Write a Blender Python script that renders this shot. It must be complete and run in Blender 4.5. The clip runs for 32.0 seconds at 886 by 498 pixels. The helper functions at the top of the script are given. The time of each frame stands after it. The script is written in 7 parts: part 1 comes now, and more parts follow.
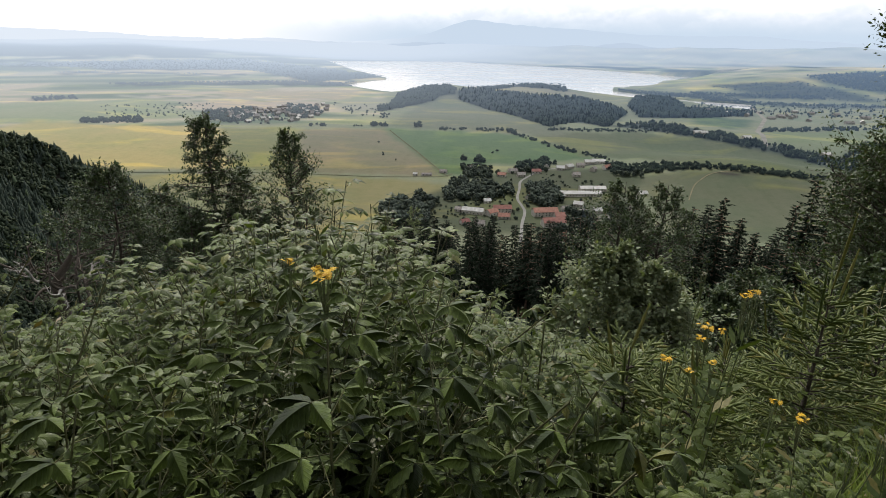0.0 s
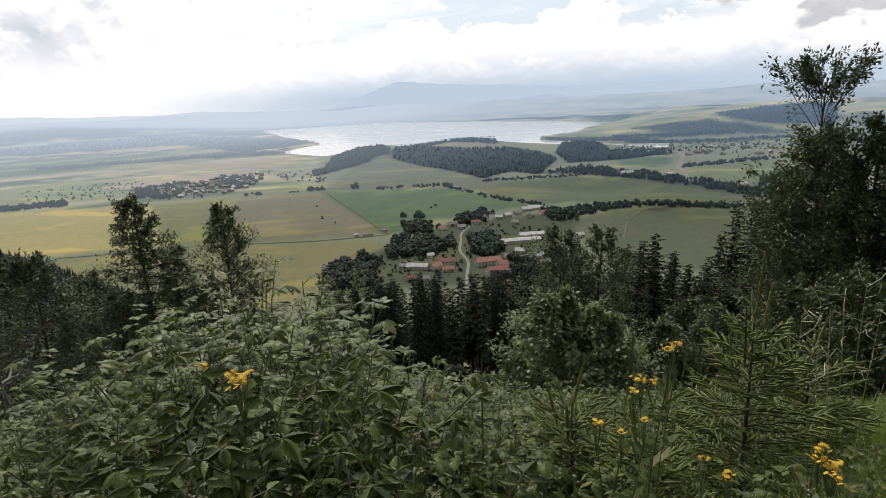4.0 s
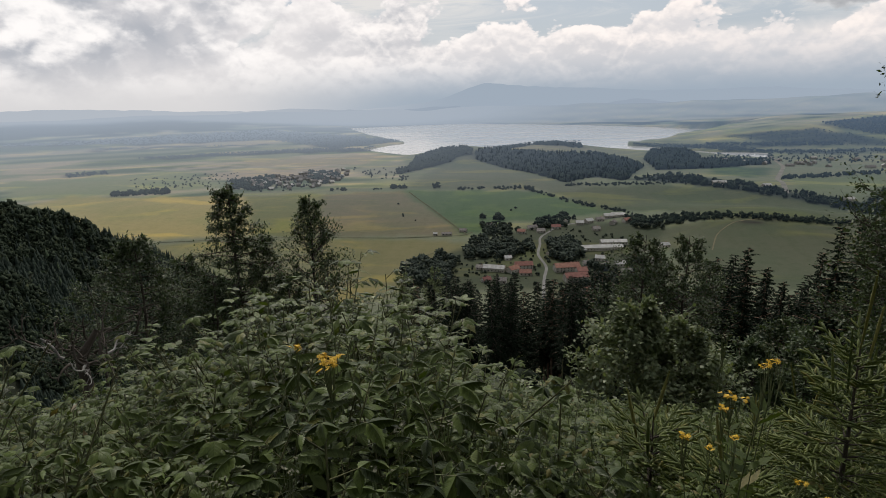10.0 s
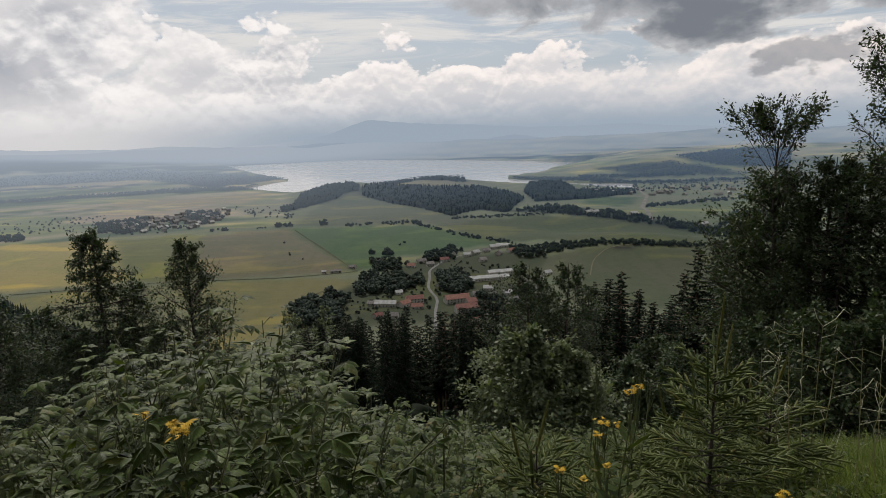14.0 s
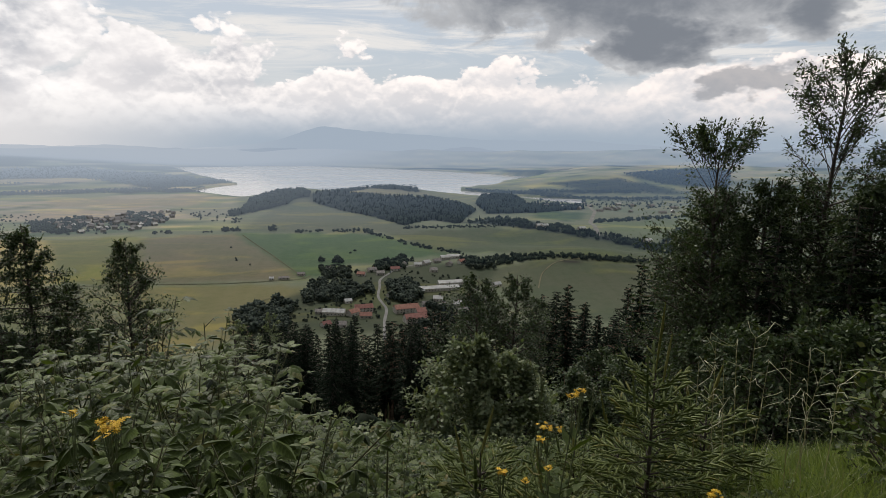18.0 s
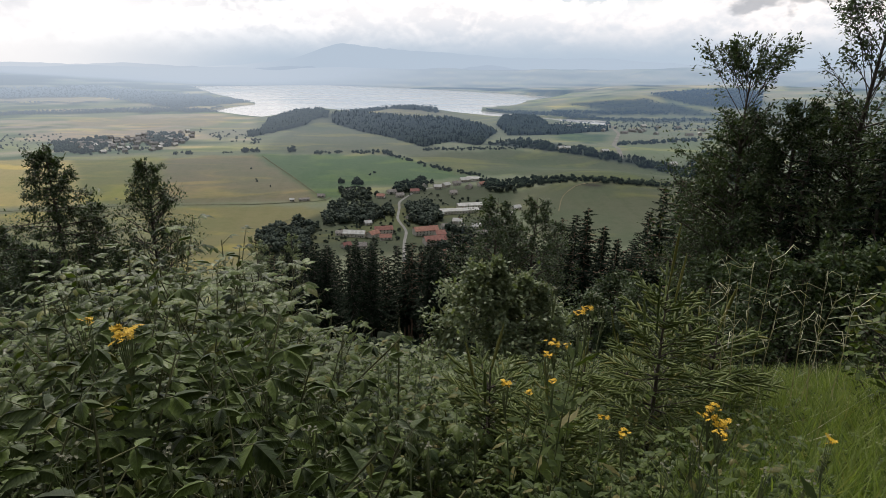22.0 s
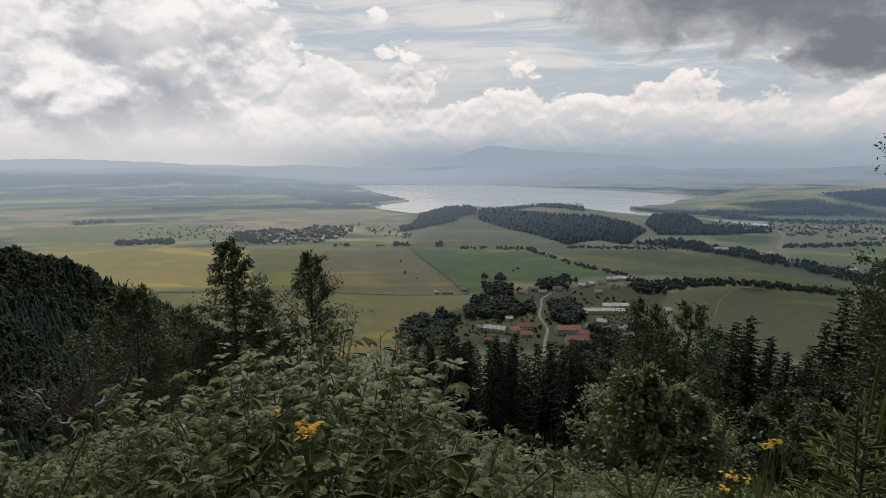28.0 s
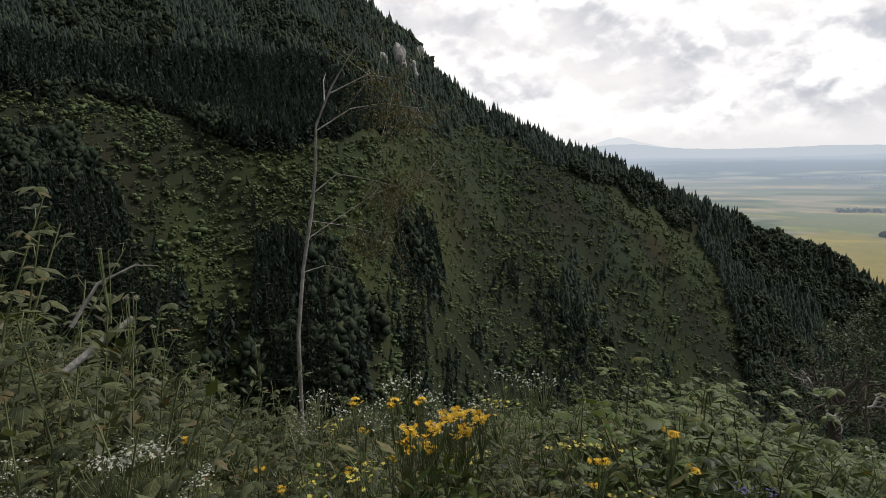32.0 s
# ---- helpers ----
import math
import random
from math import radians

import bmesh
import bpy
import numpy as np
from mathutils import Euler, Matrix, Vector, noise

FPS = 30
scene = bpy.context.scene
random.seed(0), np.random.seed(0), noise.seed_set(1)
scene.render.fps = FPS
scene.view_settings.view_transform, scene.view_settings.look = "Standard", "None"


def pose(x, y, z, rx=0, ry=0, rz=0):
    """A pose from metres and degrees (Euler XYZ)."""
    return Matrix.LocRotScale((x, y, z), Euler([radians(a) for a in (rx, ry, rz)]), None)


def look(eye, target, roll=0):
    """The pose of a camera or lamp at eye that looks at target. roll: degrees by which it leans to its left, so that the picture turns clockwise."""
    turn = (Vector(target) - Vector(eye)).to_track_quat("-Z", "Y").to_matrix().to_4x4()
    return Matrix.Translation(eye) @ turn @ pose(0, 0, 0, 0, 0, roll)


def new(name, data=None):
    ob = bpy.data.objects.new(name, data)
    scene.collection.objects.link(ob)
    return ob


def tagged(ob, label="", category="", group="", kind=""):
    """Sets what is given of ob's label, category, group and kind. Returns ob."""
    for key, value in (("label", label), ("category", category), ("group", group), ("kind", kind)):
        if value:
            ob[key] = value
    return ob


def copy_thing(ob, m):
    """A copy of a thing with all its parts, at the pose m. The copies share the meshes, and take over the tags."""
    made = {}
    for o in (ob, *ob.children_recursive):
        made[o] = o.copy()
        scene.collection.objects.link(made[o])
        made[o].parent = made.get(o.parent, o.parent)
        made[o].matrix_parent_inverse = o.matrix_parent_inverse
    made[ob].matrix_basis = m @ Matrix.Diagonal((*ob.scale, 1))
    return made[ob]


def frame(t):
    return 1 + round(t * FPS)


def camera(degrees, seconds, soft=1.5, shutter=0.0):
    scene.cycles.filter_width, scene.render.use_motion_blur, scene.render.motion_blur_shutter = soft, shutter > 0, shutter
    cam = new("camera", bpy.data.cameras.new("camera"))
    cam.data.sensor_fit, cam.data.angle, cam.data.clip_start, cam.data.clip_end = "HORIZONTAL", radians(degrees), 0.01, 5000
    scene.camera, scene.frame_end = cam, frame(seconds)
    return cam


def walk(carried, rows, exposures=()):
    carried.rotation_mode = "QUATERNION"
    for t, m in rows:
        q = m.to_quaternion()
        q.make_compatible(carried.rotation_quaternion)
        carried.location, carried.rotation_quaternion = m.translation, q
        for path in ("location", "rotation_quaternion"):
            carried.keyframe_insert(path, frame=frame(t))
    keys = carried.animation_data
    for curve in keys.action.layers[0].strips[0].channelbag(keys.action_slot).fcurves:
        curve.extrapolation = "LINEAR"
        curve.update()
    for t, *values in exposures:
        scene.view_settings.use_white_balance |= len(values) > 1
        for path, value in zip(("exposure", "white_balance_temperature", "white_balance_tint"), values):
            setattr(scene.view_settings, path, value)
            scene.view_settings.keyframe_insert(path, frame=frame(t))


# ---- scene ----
# The walk: seconds, place, then turn to the left, tilt up and lean, in degrees.
FOV = 72.13
ROWS = """
0 -0.087 -0.053 -0.072 2.259 -19.525 1.349
0.5 -0.077 -0.047 -0.06 1.395 -19.514 -0.064
1 -0.075 -0.043 -0.057 2.131 -19.068 -0.196
1.5 -0.049 -0.035 -0.046 0.864 -19.806 -1.651
2 -0.031 -0.024 -0.025 0.067 -19.403 -2.813
2.5 -0.01 -0.024 -0.023 -1.871 -19.054 -1.485
3 0.016 -0.024 -0.015 -4.496 -18.444 -1.757
3.5 0.017 -0.016 0.015 -3.801 -16.199 -2.366
5.5 0.005 -0.024 0.026 -1.452 -11.033 -1.481
6 0.014 -0.049 0.034 -0.26 -9.996 -2.207
6.5 -0.002 -0.059 0.037 0.502 -10.741 -1.844
7 -0.005 -0.05 0.025 -0.538 -11.353 -0.897
7.5 -0.015 -0.045 0.019 -0.511 -11.49 -0.365
8 -0.016 -0.047 0.024 -0.542 -10.917 -0.112
8.5 -0.006 -0.032 0.025 -2.314 -10.584 0.745
9 0.002 -0.025 0.024 -3.085 -10.381 0.704
9.5 -0.006 -0.021 0.014 -1.147 -12.672 0.064
10 -0.028 -0.033 0.008 4.378 -13.984 -1.237
10.5 -0.033 -0.013 0.005 7.713 -14.509 -1.492
11 -0.007 0.002 -0.002 7.302 -13.774 -0.733
11.5 0.005 0.011 -0.002 7.287 -13.146 -0.79
12 0.04 0.023 0.006 3.006 -12.162 -1.187
12.5 0.051 0.024 0.016 -0.772 -9.86 -0.271
13 0.041 0.02 0.012 -1.377 -9.737 -0.232
13.5 0.049 0.02 0.01 -3.387 -9.475 0.211
14 0.057 0.027 0.024 -6.287 -10.93 -1.434
14.5 0.055 0.024 0.016 -9.209 -11.292 -0.082
16.5 0.042 0.022 0.002 -12.788 -10.491 0.427
17 0.055 0.025 -0.011 -14.635 -11.603 0.743
17.5 0.063 0.023 -0.01 -13.506 -10.85 0.349
18 0.064 0.019 -0.01 -10.975 -10.005 0.976
18.5 0.057 0.026 -0.011 -9.846 -10.385 1.033
19 0.053 0.029 -0.014 -10.382 -10.377 2.089
19.5 0.052 0.014 -0.002 -9.3 -9.452 1.079
20 0.061 -0.004 -0.004 -10.483 -10.01 0.996
20.5 0.093 0.004 -0.015 -12.257 -11.138 0.852
21 0.147 0.01 -0.041 -16.371 -16.202 1.622
21.5 0.137 0.01 -0.041 -14.498 -16.91 1.442
22 0.112 0.022 -0.038 -9.22 -17.32 1.034
22.5 0.103 0.022 -0.027 -8.228 -16.851 0.66
23 0.094 0.026 -0.027 -8.575 -16.239 0.948
23.5 0.082 0.035 -0.023 -8.54 -15.655 1.192
24 0.074 0.032 -0.014 -8.599 -14.264 1.242
24.5 0.058 0.023 -0.009 -5.853 -12.848 0.547
25 0.021 0.011 0.007 -1.086 -10.202 1.198
25.5 0.023 0.001 0.016 0.316 -9.355 0.958
26 0.033 -0.002 0.013 0.773 -8.905 0.883
26.5 0.019 0.001 0.013 2.744 -8.684 0.954
28.5 0.009 0.027 0.019 4.536 -8.281 0.471
29 0.003 0.03 0.019 4.374 -7.616 0.642
29.5 -0.044 0.018 0.024 9.018 -7.55 0.131
30 -0.063 0.006 0.018 12.597 -8.583 0.183
30.5 -0.114 -0.026 0.017 18.563 -10.76 0.038
31 -0.25 -0.123 -0.018 26.886 -13.325 0.487
31.5 -0.359 -0.17 0.029 40.424 -13.06 0.291
32 -0.415 -0.207 0.071 69.054 -8.901 -1.843
"""
cam = camera(FOV, 32.0, soft=0.6)
rows = []
for line in ROWS.strip().splitlines():
    t, x, y, z, yaw, pitch, roll = [float(v) for v in line.split()]
    rows.append((t, pose(x, y, z, 0, 0, yaw) @ pose(0, 0, 0, 90 + pitch) @ pose(0, 0, 0, 0, 0, roll)))
walk(cam, rows, exposures=[(0, 0.54), (3.0, 0.54), (3.5, 0.48), (5.5, -0.06), (9.5, -0.24), (14.0, -0.33), (18.0, -0.18), (20.4, -0.20), (21.0, -0.22), (21.7, 0.20), (23.5, 0.20), (25.0, -0.28), (27.5, -0.36), (30.0, -0.40), (31.0, -0.46), (31.5, -0.18), (32.0, 0.04)])

# ---- light ----
SUN_AZ, SUN_EL = 8.0, 48.0          # bearing to the left of +y, and height, in degrees


def bearing(az, el=0.0):
    a, e = radians(az), radians(el)
    return Vector((-math.sin(a) * math.cos(e), math.cos(a) * math.cos(e), math.sin(e)))


sun = new("sun", bpy.data.lights.new("sun", "SUN"))
sun.data.energy, sun.data.angle, sun.data.color = 2.7, radians(4), (1.0, 0.94, 0.84)
sun.matrix_world = look(bearing(SUN_AZ, SUN_EL) * 300, (0, 0, 0))


class Nodes:
    """Short hand for node trees."""

    def __init__(self, tree):
        self.tree = tree
        tree.nodes.clear()

    def __call__(self, kind, ins=None, operation="", clamp=False, smooth="", data="", blend="", attribute=""):
        node = self.tree.nodes.new(kind)
        if operation:
            node.operation = operation
        if clamp:
            node.use_clamp = True
        if smooth:
            node.interpolation_type = smooth
        if data:
            node.data_type = data
        if blend:
            node.blend_type = blend
        if attribute:
            node.attribute_name = attribute
        for key, value in (ins or {}).items():
            if isinstance(value, bpy.types.NodeSocket):
                self.tree.links.new(value, node.inputs[key])
            else:
                node.inputs[key].default_value = value
        return node

    def math(self, op, a, b=0.0, clamp=False):
        return self("ShaderNodeMath", {0: a, 1: b}, operation=op, clamp=clamp).outputs[0]

    def span(self, value, a, b, low=0.0, high=1.0):
        """value from a to b, smoothly, as low to high"""
        node = self("ShaderNodeMapRange", {0: value, 1: a, 2: b, 3: low, 4: high}, smooth="SMOOTHSTEP")
        return node.outputs[0]

    def noise(self, vector, scale, detail=4.0, rough=0.55, distort=0.0):
        node = self("ShaderNodeTexNoise", {"Scale": scale, "Detail": detail, "Roughness": rough, "Distortion": distort})
        if vector is not None:
            self.tree.links.new(vector, node.inputs["Vector"])
        return node.outputs[0]

    def mix(self, fac, a, b, blend="MIX"):
        return self("ShaderNodeMix", {0: fac, 6: a, 7: b}, data="RGBA", blend=blend).outputs[2]


def build_sky():
    world = bpy.data.worlds.new("sky")
    scene.world = world
    world.use_nodes = True
    n = Nodes(world.node_tree)
    d = n("ShaderNodeTexCoord").outputs["Generated"]
    xyz = n("ShaderNodeSeparateXYZ", {0: d}).outputs
    az = n.math("MULTIPLY", n.math("ARCTAN2", n.math("MULTIPLY", xyz[0], -1.0), xyz[1]), 57.2958)
    el = n.math("MULTIPLY", n.math("ARCSINE", xyz[2]), 57.2958)
    sky = n("ShaderNodeTexSky")
    sky.sky_type, sky.sun_disc, sky.sun_elevation, sky.sun_rotation = "NISHITA", False, radians(SUN_EL), radians(-SUN_AZ)
    sky.dust_density = 2.0
    # cloud coordinates: bearing and height
    def field(ka, ke, lift, seed, scale, detail, rough, warp):
        v = n("ShaderNodeCombineXYZ", {0: n.math("MULTIPLY", az, ka), 1: n.math("MULTIPLY", n.math("ADD", el, lift), ke), 2: seed}).outputs[0]
        return n.noise(v, scale, detail, rough, warp)

    def heaps(lift, size, seed):
        """round-topped heaps: cells of several sizes, their edges frayed"""
        v = n("ShaderNodeCombineXYZ", {0: n.math("MULTIPLY", az, 0.125 / size), 1: n.math("MULTIPLY", n.math("ADD", el, lift), 0.185 / size), 2: seed}).outputs[0]
        fray = n("ShaderNodeTexNoise", {"Vector": v, "Scale": 3.0, "Detail": 6.0, "Roughness": 0.6}).outputs["Color"]
        v = n("ShaderNodeVectorMath", {0: v, 1: n("ShaderNodeVectorMath", {0: fray, 1: (0.34, 0.30, 0.0)}, operation="MULTIPLY").outputs[0]}, operation="ADD").outputs[0]
        cell = n("ShaderNodeTexVoronoi", {"Vector": v, "Scale": 1.0, "Detail": 3.0, "Roughness": 0.52, "Lacunarity": 2.4})
        return n.math("SUBTRACT", 1.0, cell.outputs["Distance"])

    soft_puff = field(0.10, 0.14, 0.0, 3.1, 1.0, 6.0, 0.54, 0.2)
    heap_here, heap_above = heaps(0.0, 1.0, 1.7), heaps(0.5, 1.0, 1.7)
    great_here, great_above = heaps(0.0, 2.3, 4.4), heaps(1.3, 2.3, 4.4)
    puff = n.math("ADD", n.math("MULTIPLY", soft_puff, 0.5), n.math("MULTIPLY", heap_here, 0.5))
    puff_above = n.math("ADD", n.math("MULTIPLY", field(0.10, 0.14, 1.2, 3.1, 1.0, 6.0, 0.58, 0.2), 0.5), n.math("MULTIPLY", heap_above, 0.5))
    mass = field(0.035, 0.08, 0.0, 7.4, 1.0, 3.0, 0.5, 0.0)
    wisp = field(0.055, 0.42, 0.0, 9.7, 1.0, 8.0, 0.66, 0.7)
    edge = field(0.16, 0.26, 0.0, 5.2, 1.0, 8.0, 0.62, 0.5)

    # the masses lean and fray with the wind
    az_blown = n.math("ADD", az, n.math("MULTIPLY", n.math("SUBTRACT", field(0.09, 0.16, 0.0, 12.3, 1.0, 5.0, 0.6, 0.0), 0.5), 26.0))
    el_blown = n.math("ADD", el, n.math("MULTIPLY", n.math("SUBTRACT", field(0.11, 0.20, 0.0, 15.8, 1.0, 5.0, 0.6, 0.0), 0.5), 7.0))

    def lump(a, e, wa, we):
        """a soft cloud mass round a bearing and height"""
        u = n.math("DIVIDE", n.math("SUBTRACT", az_blown, a), wa)
        v = n.math("DIVIDE", n.math("SUBTRACT", el_blown, e), we)
        q = n.math("ADD", n.math("MULTIPLY", u, u), n.math("MULTIPLY", v, v))
        return n.math("POWER", 2.718, n.math("MULTIPLY", q, -1.0))

    def plus(*terms):
        total = None
        for value, share in terms:
            value = n.math("MULTIPLY", value, share)
            total = value if total is None else n.math("ADD", total, value)
        return total

    def most(*values):
        total = values[0]
        for value in values[1:]:
            total = n.math("MAXIMUM", total, value)
        return total

    # heaped cloud on the left, a long row of heaps low ahead with streaked blue above it
    heaped = most(lump(33.0, 8.0, 17.0, 9.5), lump(14.0, 4.6, 8.0, 3.6), lump(-8.0, 3.4, 24.0, 2.7), lump(-38.0, 3.6, 18.0, 3.0), lump(-23.0, 2.4, 13.0, 2.4), lump(66.0, 8.0, 26.0, 12.0), lump(50.0, 6.0, 14.0, 7.0))
    cover = plus((heaped, 0.62), (puff, 1.0), (mass, 0.20))
    mask = most(n.span(cover, 0.535, 0.60), n.span(plus((heaped, 1.0), (soft_puff, 0.3)), 0.55, 0.75))
    mask = most(mask, n.span(plus((el, 1.0), (soft_puff, 2.0)), 4.2, 6.6, 1.0, 0.0))
    body = n.span(cover, 0.64, 1.05)
    # small heaps low ahead, great ones high on the left
    broad = n.span(plus((az, 1.0), (el, 1.6)), 12.0, 36.0)
    small_light = plus((puff, 1.0), (puff_above, -1.0))
    great_light = plus((great_here, 0.55), (great_above, -0.55), (small_light, 0.5))
    lit = n.span(plus((n("ShaderNodeMix", {0: broad, 2: small_light, 3: great_light}).outputs[0], 1.0), (body, -0.10), (edge, 0.10)), -0.11, 0.15)
    warm = n.span(az, -30.0, 34.0)
    bright = n.mix(warm, (1.22, 1.11, 1.05, 1), (1.20, 1.16, 1.14, 1))
    thick = n.math("MULTIPLY", n.span(plus((soft_puff, 0.7), (mass, 0.3)), 0.38, 0.62), n.span(plus((el, 1.0), (az, 0.14)), 3.5, 10.0, 0.30, 1.0))
    shade = n.mix(thick, (0.92, 0.89, 0.895, 1), (0.52, 0.545, 0.60, 1))
    cloud = n.mix(lit, shade, bright)
    streak = n.math("MULTIPLY", n.span(wisp, 0.40, 0.60), n.span(el, 4.5, 7.0))
    blue = n.mix(1.0, sky.outputs[0], (0.085, 0.085, 0.085, 1), "MULTIPLY")
    blue = n.mix(0.7, blue, (0.60, 0.67, 0.76, 1))
    blue = n.mix(n.math("MULTIPLY", streak, 0.9), blue, (0.95, 0.92, 0.89, 1))
    above = n.mix(mask, blue, cloud)
    # the dark bank to the right with its ragged lower lobes
    lobes = most(lump(-25.0, 14.6, 25.0, 6.8), lump(-30.0, 8.4, 6.5, 3.0), lump(-40.0, 11.5, 7.0, 4.0))
    bank = plus((lobes, 1.0), (edge, 0.75))
    bank_body = n.span(plus((bank, 1.0), (soft_puff, 0.55)), 1.05, 1.62)
    bank_grey = n.mix(bank_body, (0.60, 0.61, 0.63, 1), (0.240, 0.262, 0.300, 1))
    above = n.mix(n.span(bank, 0.80, 0.97), above, bank_grey)
    low_lobe = n.span(plus((lump(-38.2, 4.8, 4.6, 1.3), 1.0), (edge, 0.9)), 0.85, 1.2, 0.0, 0.75)
    above = n.mix(low_lobe, above, (0.36, 0.37, 0.40, 1))
    high = n.span(el, 19.0, 36.0)
    above = n.mix(high, above, n.mix(n.span(mass, 0.35, 0.65), (0.36, 0.37, 0.39, 1), (0.58, 0.58, 0.58, 1)))
    # near the horizon everything melts into bright mist, bluer to the right
    mist = n.mix(n.span(plus((az, 1.0), (mass, 20.0)), 10.0, 36.0), (0.425, 0.505, 0.60, 1), (0.83, 0.815, 0.82, 1))
    low = n.span(plus((el, 1.0), (soft_puff, 1.5), (az, 0.015)), 0.5, 5.2)
    all_sky = n.mix(low, mist, above)
    back = n("ShaderNodeBackground", {0: all_sky, 1: 1.0})
    n("ShaderNodeOutputWorld", {0: back.outputs[0]})


build_sky()

# ---- materials ----
def material(name):
    m = bpy.data.materials.new(name)
    m.use_nodes = True
    return m, Nodes(m.node_tree)


def leaf_material(name, low, high, tired, rough=0.5, through_light=0.3, spec=0.22, vein=60.0):
    """Leaves: each one its own green, a few tired ones, fine relief, light coming through."""
    m, n = material(name)
    g = n("ShaderNodeNewGeometry")
    pos = g.outputs["Position"]
    r = g.outputs["Random Per Island"]
    col = n.mix(r, (*low, 1), (*high, 1))
    patch = n.span(n.noise(pos, 1.1, 3.0), 0.35, 0.7)
    col = n.mix(n.math("MULTIPLY", patch, 0.45), col, (*high, 1))
    odd = n.span(n.math("FRACT", n.math("MULTIPLY", r, 37.7)), 0.90, 0.97)
    col = n.mix(n.math("MULTIPLY", odd, 0.7), col, (*tired, 1))
    grain = n.noise(pos, vein, 3.0, 0.6)
    col = n.mix(n.span(grain, 0.3, 0.75, 0.0, 0.35), col, (low[0] * 0.6, low[1] * 0.6, low[2] * 0.6, 1))
    blade = n("ShaderNodeSeparateXYZ", {0: n("ShaderNodeAttribute", attribute="blade").outputs["Vector"]}).outputs
    side = n.math("ABSOLUTE", blade[1])
    rib = n.math("SINE", n.math("MULTIPLY", n.math("SUBTRACT", blade[0], n.math("MULTIPLY", side, 0.8)), 46.0))
    ribs = n.math("MAXIMUM", n.span(rib, 0.3, 1.0, 0.0, 0.7), n.span(side, 0.0, 0.035, 1.0, 0.0))
    ribs = n.math("MULTIPLY", ribs, n.math("GREATER_THAN", blade[0], 0.0001))
    col = n.mix(n.math("MULTIPLY", ribs, 0.30), col, n.mix(1.0, col, (1.7, 1.6, 1.5, 1), "MULTIPLY"))
    bump = n("ShaderNodeBump", {"Height": n.math("SUBTRACT", grain, ribs), "Strength": 0.45, "Distance": 0.004})
    p = n("ShaderNodeBsdfPrincipled", {"Base Color": col, "Roughness": rough, "Specular IOR Level": spec, "Normal": bump.outputs[0]})
    t = n("ShaderNodeBsdfTranslucent", {0: n.mix(1.0, col, (1.25, 1.35, 0.55, 1), "MULTIPLY")})
    n("ShaderNodeOutputMaterial", {0: n("ShaderNodeMixShader", {0: through_light, 1: p.outputs[0], 2: t.outputs[0]}).outputs[0]})
    return m


def plain_material(name, low, high, scale=8.0, rough=0.8, fine=60.0, bump=0.3, depth=0.01, metal=0.0, spec=0.3, per_object=0.0):
    """A surface with stains at one scale and grain at another."""
    m, n = material(name)
    pos = n("ShaderNodeNewGeometry").outputs["Position"]
    a = n.noise(pos, scale, 5.0, 0.6)
    b = n.noise(pos, fine, 3.0, 0.6)
    col = n.mix(n.span(a, 0.3, 0.7), (*low, 1), (*high, 1))
    col = n.mix(n.span(b, 0.35, 0.8, 0.0, 0.4), col, (low[0] * 0.7, low[1] * 0.7, low[2] * 0.7, 1))
    if per_object:
        rnd = n("ShaderNodeObjectInfo").outputs["Random"]
        col = n("ShaderNodeHueSaturation", {"Hue": n.math("ADD", n.math("MULTIPLY", n.math("SUBTRACT", rnd, 0.5), 0.04 * per_object), 0.5),
                                            "Value": n.math("ADD", n.math("MULTIPLY", rnd, 0.7 * per_object), 1.0 - 0.35 * per_object), "Color": col}).outputs[0]
    bp = n("ShaderNodeBump", {"Height": b, "Strength": bump, "Distance": depth})
    p = n("ShaderNodeBsdfPrincipled", {"Base Color": col, "Roughness": rough, "Metallic": metal, "Specular IOR Level": spec, "Normal": bp.outputs[0]})
    n("ShaderNodeOutputMaterial", {0: p.outputs[0]})
    return m


def haze_glow(n, pos, shader, share=1.0):
    """Haze painted on the far backdrop as emission, thicker with distance: pale to the left, bluer to the right."""
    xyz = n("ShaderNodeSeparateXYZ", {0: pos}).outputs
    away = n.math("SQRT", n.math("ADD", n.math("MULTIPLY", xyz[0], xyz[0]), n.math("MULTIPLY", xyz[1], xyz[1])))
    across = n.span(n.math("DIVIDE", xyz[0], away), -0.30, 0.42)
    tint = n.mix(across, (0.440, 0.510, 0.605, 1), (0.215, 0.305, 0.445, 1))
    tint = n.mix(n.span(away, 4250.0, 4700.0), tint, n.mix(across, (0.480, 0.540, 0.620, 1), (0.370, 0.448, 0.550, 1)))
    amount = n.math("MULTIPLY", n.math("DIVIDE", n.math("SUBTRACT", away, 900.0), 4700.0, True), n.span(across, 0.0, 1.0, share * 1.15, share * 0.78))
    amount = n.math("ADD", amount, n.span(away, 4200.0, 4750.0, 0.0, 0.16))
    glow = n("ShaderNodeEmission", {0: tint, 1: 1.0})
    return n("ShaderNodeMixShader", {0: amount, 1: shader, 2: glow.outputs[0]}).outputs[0]


